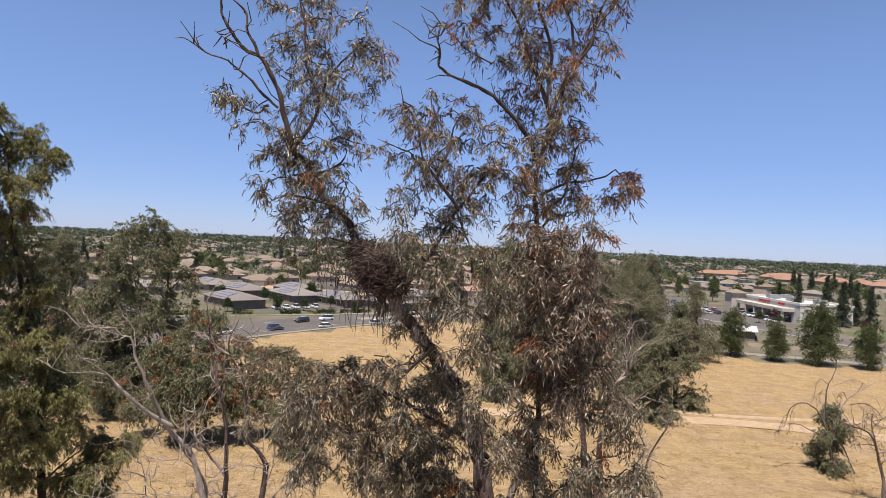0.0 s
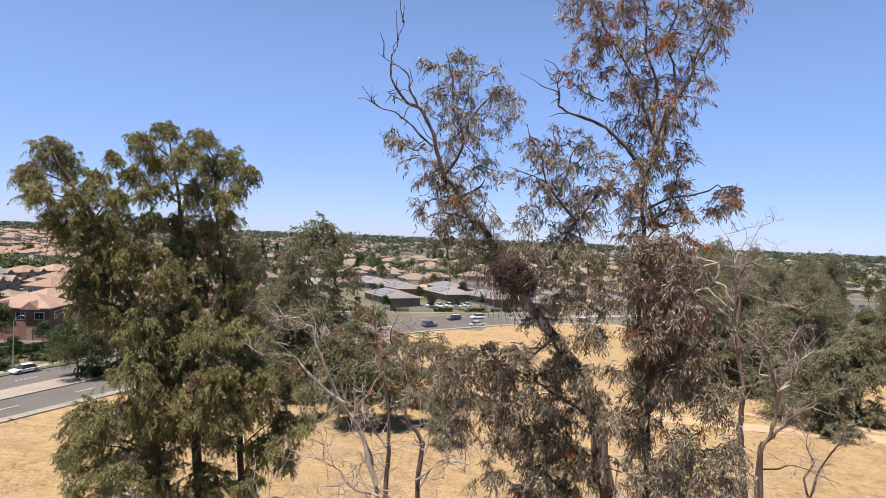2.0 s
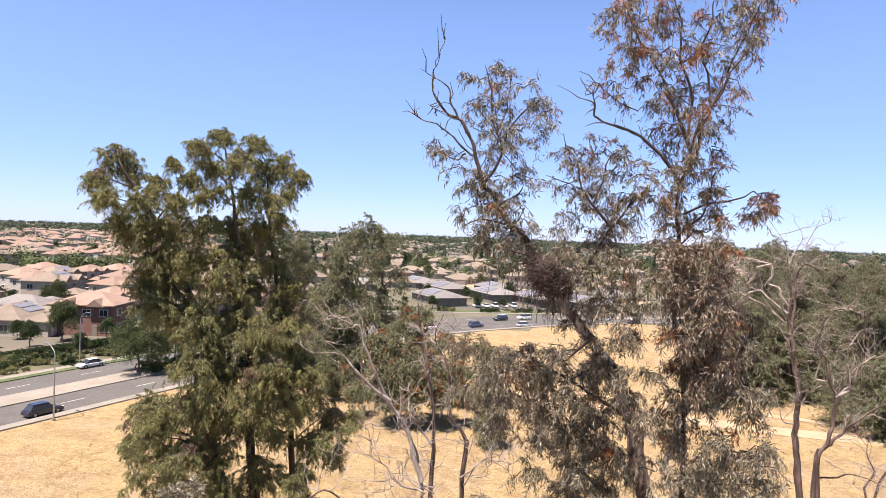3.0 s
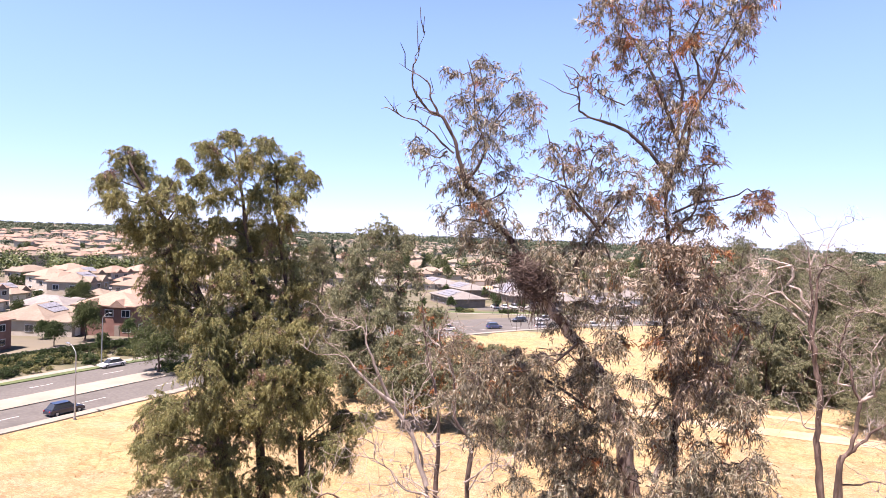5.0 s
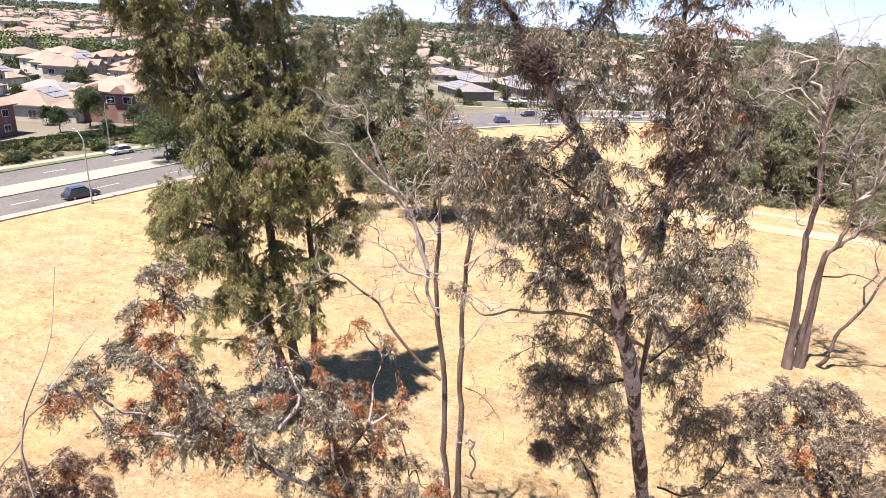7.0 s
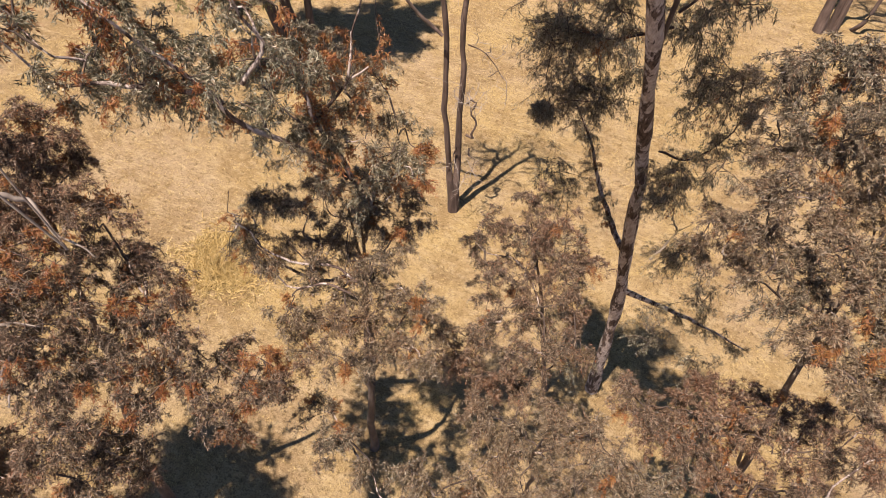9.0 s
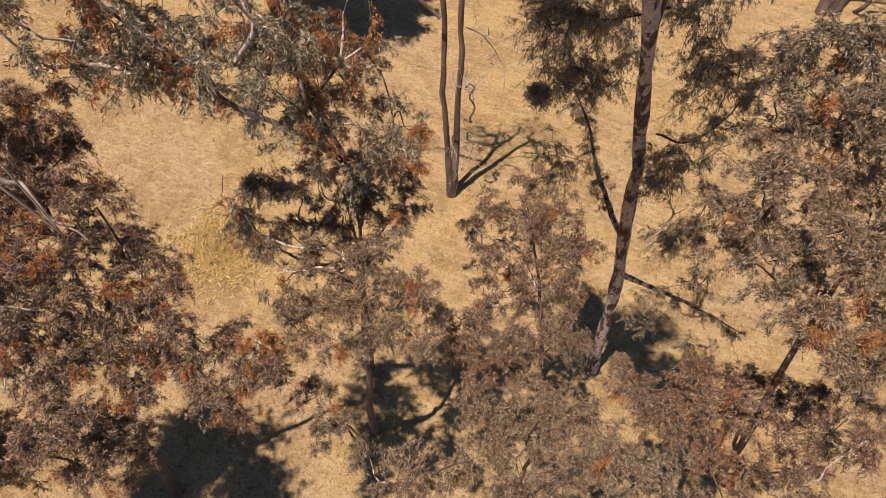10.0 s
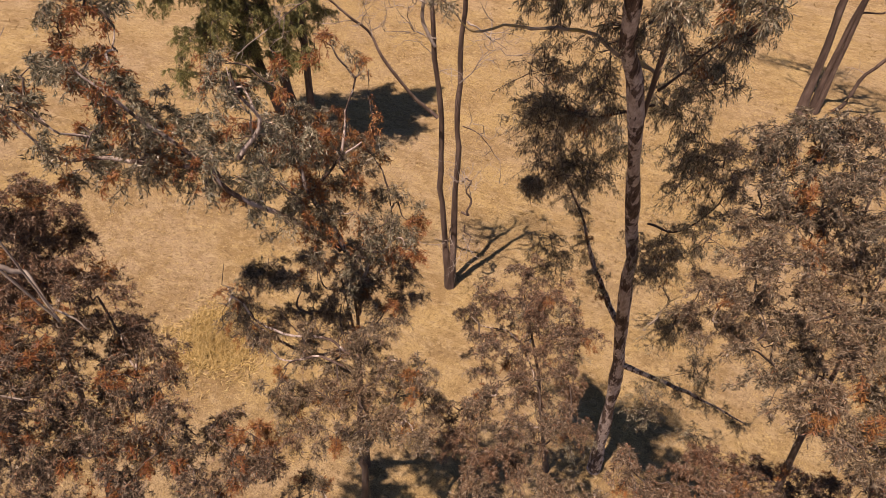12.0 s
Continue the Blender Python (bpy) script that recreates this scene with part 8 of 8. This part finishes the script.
def shop():
    thing = tagged(new("shop"), "large white flat-roofed shop with a colonnade and corner tower", "shop")
    x0, x1, y0, y1, h = 142, 163, 248, 296, 7.6
    bm = bmesh.new()
    add_box(bm, (x0 + x1) / 2, (y0 + y1) / 2, h / 2, x1 - x0, y1 - y0, h)
    part("wall", bm, WHITE_WALL, thing)
    for cx, cy, sx, sy in (((x0 + x1) / 2, y0, x1 - x0 + 0.6, 0.5), ((x0 + x1) / 2, y1, x1 - x0 + 0.6, 0.5), (x0, (y0 + y1) / 2, 0.5, y1 - y0), (x1, (y0 + y1) / 2, 0.5, y1 - y0)):
        bm = bmesh.new()
        add_box(bm, cx, cy, h + 0.3, sx, sy, 0.9, 0.05)
        part("parapet", bm, WHITE_WALL, thing)
    bm = bmesh.new()
    add_box(bm, x0 - 2.5, 272, 5.1, 5.0, 40, 1.4, 0.05)
    part("canopy", bm, STUCCO_CREAM, thing)
    for k in range(6):
        bm = bmesh.new()
        add_box(bm, x0 - 4.4, 253 + k * 7.6, 2.2, 0.9, 0.9, 4.4, 0.05)
        part("column", bm, STUCCO_CREAM, thing)
    for k in range(5):
        bm = bmesh.new()
        add_box(bm, x0 - 0.05, 257 + k * 7.6, 1.9, 0.2, 5.4, 3.6)
        part("shop_window", bm, GLASS_DARK, thing)
    for k in range(2):
        bm = bmesh.new()
        add_box(bm, x0 + 5 + k * 8, y0 - 0.05, 2.4, 4.2, 0.2, 3.4)
        part("shop_window", bm, GLASS_DARK, thing)
    for cx, cy, sx, sy in ((152, 270, 6, 4), (157, 260, 4, 4), (150, 284, 5, 4), (158, 288, 4, 3)):
        bm = bmesh.new()
        add_box(bm, cx, cy, h + 1.0, sx, sy, 1.6, 0.05)
        part("roof_unit", bm, METAL, thing)
    for y, w in ((262, 5.0), (276, 9.0)):
        bm = bmesh.new()
        add_box(bm, x0 - 0.15, y, 6.9, 0.2, w, 0.9, 0.02)
        part("sign", bm, PAINT_TAIL, thing, "red bars of a shop sign")
    bm = bmesh.new()
    add_box(bm, 139, 297, 4.4, 7, 7, 8.8)
    part("tower", bm, STUCCO_CREAM, thing)
    bm = bmesh.new()
    hip_roof(bm, 7, 7.1, 8.8, 1.6, 0.7, 0.4, 139, 297)
    part("tower_roof", bm, ROOF_TAN, thing)
    settle(thing, (142, 248, 0))


shop()


def long_block(label, w, d, h, wall, roof, rise, panels=False):
    """A long low building with a hipped roof, windows and, maybe, rows of solar panels."""
    thing = tagged(new("building"), label, "building")
    bm = bmesh.new()
    add_box(bm, 0, 0, h / 2, w, d, h)
    part("wall", bm, wall, thing)
    roof_part(thing, roof, (w, d, h, rise, 0.9))
    for k in range(int(w // 5)):
        for s, a in ((-1, 0), (1, math.pi)):
            for z in ((1.5, 4.4) if h > 5 else (1.5,)):
                add_window(thing, -w / 2 + 2.5 + 5 * k, s * (d / 2 + 0.03), z, a, True)
    if panels:
        slope = math.atan2(rise, d / 2 + 0.9)
        for i in range(int((w - d) // 1.3)):
            for j in range(3):
                p = child("solar_panel", SOLAR_PANEL, thing)
                yy = -d / 2 + 0.9 + j * 1.75
                p.location = (-(w - d) / 2 + 0.8 + i * 1.3, yy, h + 0.14 + (yy + d / 2 + 0.9) * math.tan(slope))
                p.rotation_euler = (slope, 0, 0)
                p.scale = (1.2, 1, 1)
    return thing


flats = long_block("low grey-brown building with solar panels on its roof", 23, 12, 3.2, STUCCO_GREY, ROOF_GREY, 2.2, True)
for n, (x, y, a) in enumerate(((-74, 220, -46), (-83, 258, -46), (-59, 247, -50), (-40, 240, -46), (-22, 234, -40), (-104, 278, -40), (-64, 272, -50))):
    m = pose(x, y, 0, 0, 0, a)
    ob = flats if n == 0 else copy_thing(flats, m)
    ob.matrix_basis = m
    ob["group"] = "buildings with solar roofs"
FRONT = [(-84, 187), (-70, 195), (-56, 202), (-42, 209), (-26, 218), (-8, 232)]
tagged(new("lawn", strip(FRONT, -2.2, 2.2, 0.10, LAWN, "lawn")), "green planted verge before the low buildings", "lawn", kind="structure")
tagged(new("pavement", strip(FRONT, 2.6, 4.4, 0.12, CONCRETE, "pavement", thick=0.12)), "pale concrete pavement before the low buildings", "pavement", kind="structure")
tagged(new("car_park", strip([(-64, 212), (-50, 219), (-34, 227)], -6, 6, 0.05, ASPHALT, "car_park")), "asphalt forecourt of the low buildings", "car park", kind="structure")
tagged(new("bare_lot", strip([(-96, 310), (-62, 298), (-30, 286), (0, 274)], -9, 9, 0.06, DIRT, "bare_lot")), "golden bare lot behind the low buildings", "lot", kind="structure")
tagged(new("garden_wall", strip([(-100, 322), (-62, 309), (-28, 296), (0, 285)], -0.15, 0.15, 1.9, ROOF_GREY, "garden_wall", thick=1.9)), "brown boundary wall behind the lot", "wall", kind="structure")
r = random.Random(55)
edge = catmull([(x, y, 0) for x, y in FRONT], 12)
for n in range(60):
    i = r.randrange(0, 58)
    a, b = edge[i], edge[i + 1]
    t = unit(b - a)
    p = a + (b - a) * r.random() + np.array([-t[1], t[0], 0]) * r.uniform(-2, 2.4)
    s = r.uniform(0.5, 0.9)
    copy_thing(shrub if n % 3 else shrub_pale, Matrix.LocRotScale((p[0], p[1], 0.1), Euler((0, 0, r.uniform(0, 6))), (s, s, s)))["group"] = "verge shrubs"
lodge = long_block("long two-storey building with terracotta hipped roof", 40, 15, 6.0, STUCCO_TAN, ROOF_RUST, 3.6)
for n, (x, y, a) in enumerate(((322, 712, 20), (352, 655, -30), (372, 600, 20), (396, 640, 60), (392, 545, -20), (412, 500, 30), (436, 560, -10), (330, 610, 70), (372, 690, 0), (300, 690, -20), (384, 575, 75))):
    m = pose(x, y, 0, 0, 0, a)
    ob = lodge if n == 0 else copy_thing(lodge, m)
    ob.matrix_basis = m
    ob["group"] = "long buildings with terracotta roofs"
shed = long_block("flat white commercial building", 55, 24, 5.5, WHITE_WALL, ROOF_GREY, 0.3)
for n, (x, y, a) in enumerate(((240, 560, 10), (250, 300, 15), (300, 330, 20), (215, 470, 0), (330, 420, 10))):
    m = pose(x, y, 0, 0, 0, a)
    ob = shed if n == 0 else copy_thing(shed, m)
    ob.matrix_basis = m
    ob["group"] = "commercial sheds"
hut = long_block("low white-roofed shelter by the street", 16, 6, 3.0, STUCCO_GREY, WHITE_WALL, 0.2)
hut.matrix_basis = pose(97, 200, 0, 0, 0, 65)


# ---- fence and pylons ----
def fence(a, b, count):
    thing = tagged(new("fence"), "low wire fence on thin posts at the field's edge", "fence")
    a, b = Vector(a), Vector(b)
    post = box_mesh("post", METAL, 0, 0, 0.65, 0.07, 0.07, 1.3, 0.01)
    for k in range(count):
        child("post", post, thing, at=a.lerp(b, k / (count - 1)) - a)
    for z in (0.35, 0.8, 1.25):
        v, q = tube([(0, 0, z), ((b - a).x, (b - a).y, z)], [0.02, 0.02], 4)
        child("rail", mesh_from("rail", v, q, METAL), thing)
    thing.location = a


fence((70, 163.5, 0), (130, 155, 0), 26)


def pylon(x, y, h):
    thing = tagged(new("power_pylon"), "far grey steel lattice pylon", "pylon", "pylons on the horizon")
    w = h * 0.1
    legs = [((sx * w, sy * w, 0), (sx * w * 0.25, sy * w * 0.25, h * 0.7), (0, 0, h)) for sx in (-1, 1) for sy in (-1, 1)]
    for p in legs:
        v, q = tube(p, [0.35, 0.3, 0.25], 5)
        child("leg", mesh_from("leg", v, q, METAL), thing)
    for z, l in ((0.72, 0.18), (0.84, 0.14)):
        v, q = tube([(-h * l, 0, h * z), (h * l, 0, h * z)], [0.3, 0.3], 5)
        child("cross_arm", mesh_from("cross_arm", v, q, METAL), thing)
    for k in range(5):
        f0, f1 = 1 - 0.75 * k / 5, 1 - 0.75 * (k + 1) / 5
        for s in (-1, 1):
            v, q = tube([(-w * f0 * s, -w * f0, h * 0.14 * k), (w * f1 * s, -w * f1, h * 0.14 * (k + 1))], [0.2, 0.2], 4)
            child("brace", mesh_from("brace", v, q, METAL), thing)
    thing.location = (x, y, 0)


pylon(-814.87, 2256.4, 36)
pylon(-905.2, 2221.7, 30)


# ---- straw heap and dry tufts ----
def tufts(name, label, spots, size, mat, each, seed, category):
    r = np.random.default_rng(seed)
    s = np.asarray(spots, float)
    n = len(s)
    p = s[:, None, :] + r.normal(size=(n, each, 3)) * (size * 0.35, size * 0.35, 0)
    d = unit(r.normal(size=(n, each, 3)) * (0.9, 0.9, 0.3) + (0, 0, 0.8))
    w = unit(np.cross(d, r.normal(size=(n, each, 3)))) * size * 0.05
    far = size * (0.5 + 0.8 * r.random((n, each, 1)))
    v = np.stack([p - w, p + w, p + d * far + (0, 0, -0.12 * size)], 2).reshape(-1, 3)
    t = np.arange(n * each * 3).reshape(-1, 3)
    tagged(new(name, mesh_from(name, v, None, mat, False, tris=t)), label, category, kind="stuff")


STRAW = leaf_material("straw", [(0.0, (0.352, 0.238, 0.0792)), (0.5, (0.484, 0.352, 0.141)), (1.0, (0.546, 0.422, 0.211))], 0.8, 0.15)
g = np.random.default_rng(8)


def ground_z(x, y):
    return 0.10 * noise.noise((x * 0.5, y * 0.5, 0)) + 0.22 * noise.noise((x * 0.09, y * 0.09, 3))


rows = [(x, y, ground_z(x, y)) for x, y in zip(g.uniform(-36, 22, 52000), g.uniform(0, 56, 52000))]
tufts("dry_grass", "short dry golden grass tufts", rows, 0.17, STRAW, 4, 81, "grass")
heap = [(-14.4 + a, 12.9 + b, ground_z(-14.4 + a, 12.9 + b)) for a, b in zip(g.normal(size=900) * 1.0, g.normal(size=900) * 1.0)]
tufts("straw_patch", "thick patch of golden long dry grass", heap, 0.5, STRAW, 8, 82, "grass")

WEED = leaf_material("dry_weed", [(0.0, (0.14, 0.085, 0.04)), (0.5, (0.25, 0.165, 0.075)), (1.0, (0.36, 0.255, 0.12))], 0.8, 0.1, 0.1)
weeds = [(x, y, ground_z(x, y) - 0.02) for x, y in zip(g.uniform(-60, 66, 5200), g.uniform(22, 95, 5200)) if noise.noise((x * 0.13, y * 0.3, 7)) > 0.02]
tufts("dry_weeds", "scattered brown dry weed clumps on the field", weeds, 0.42, WEED, 9, 83, "weeds")
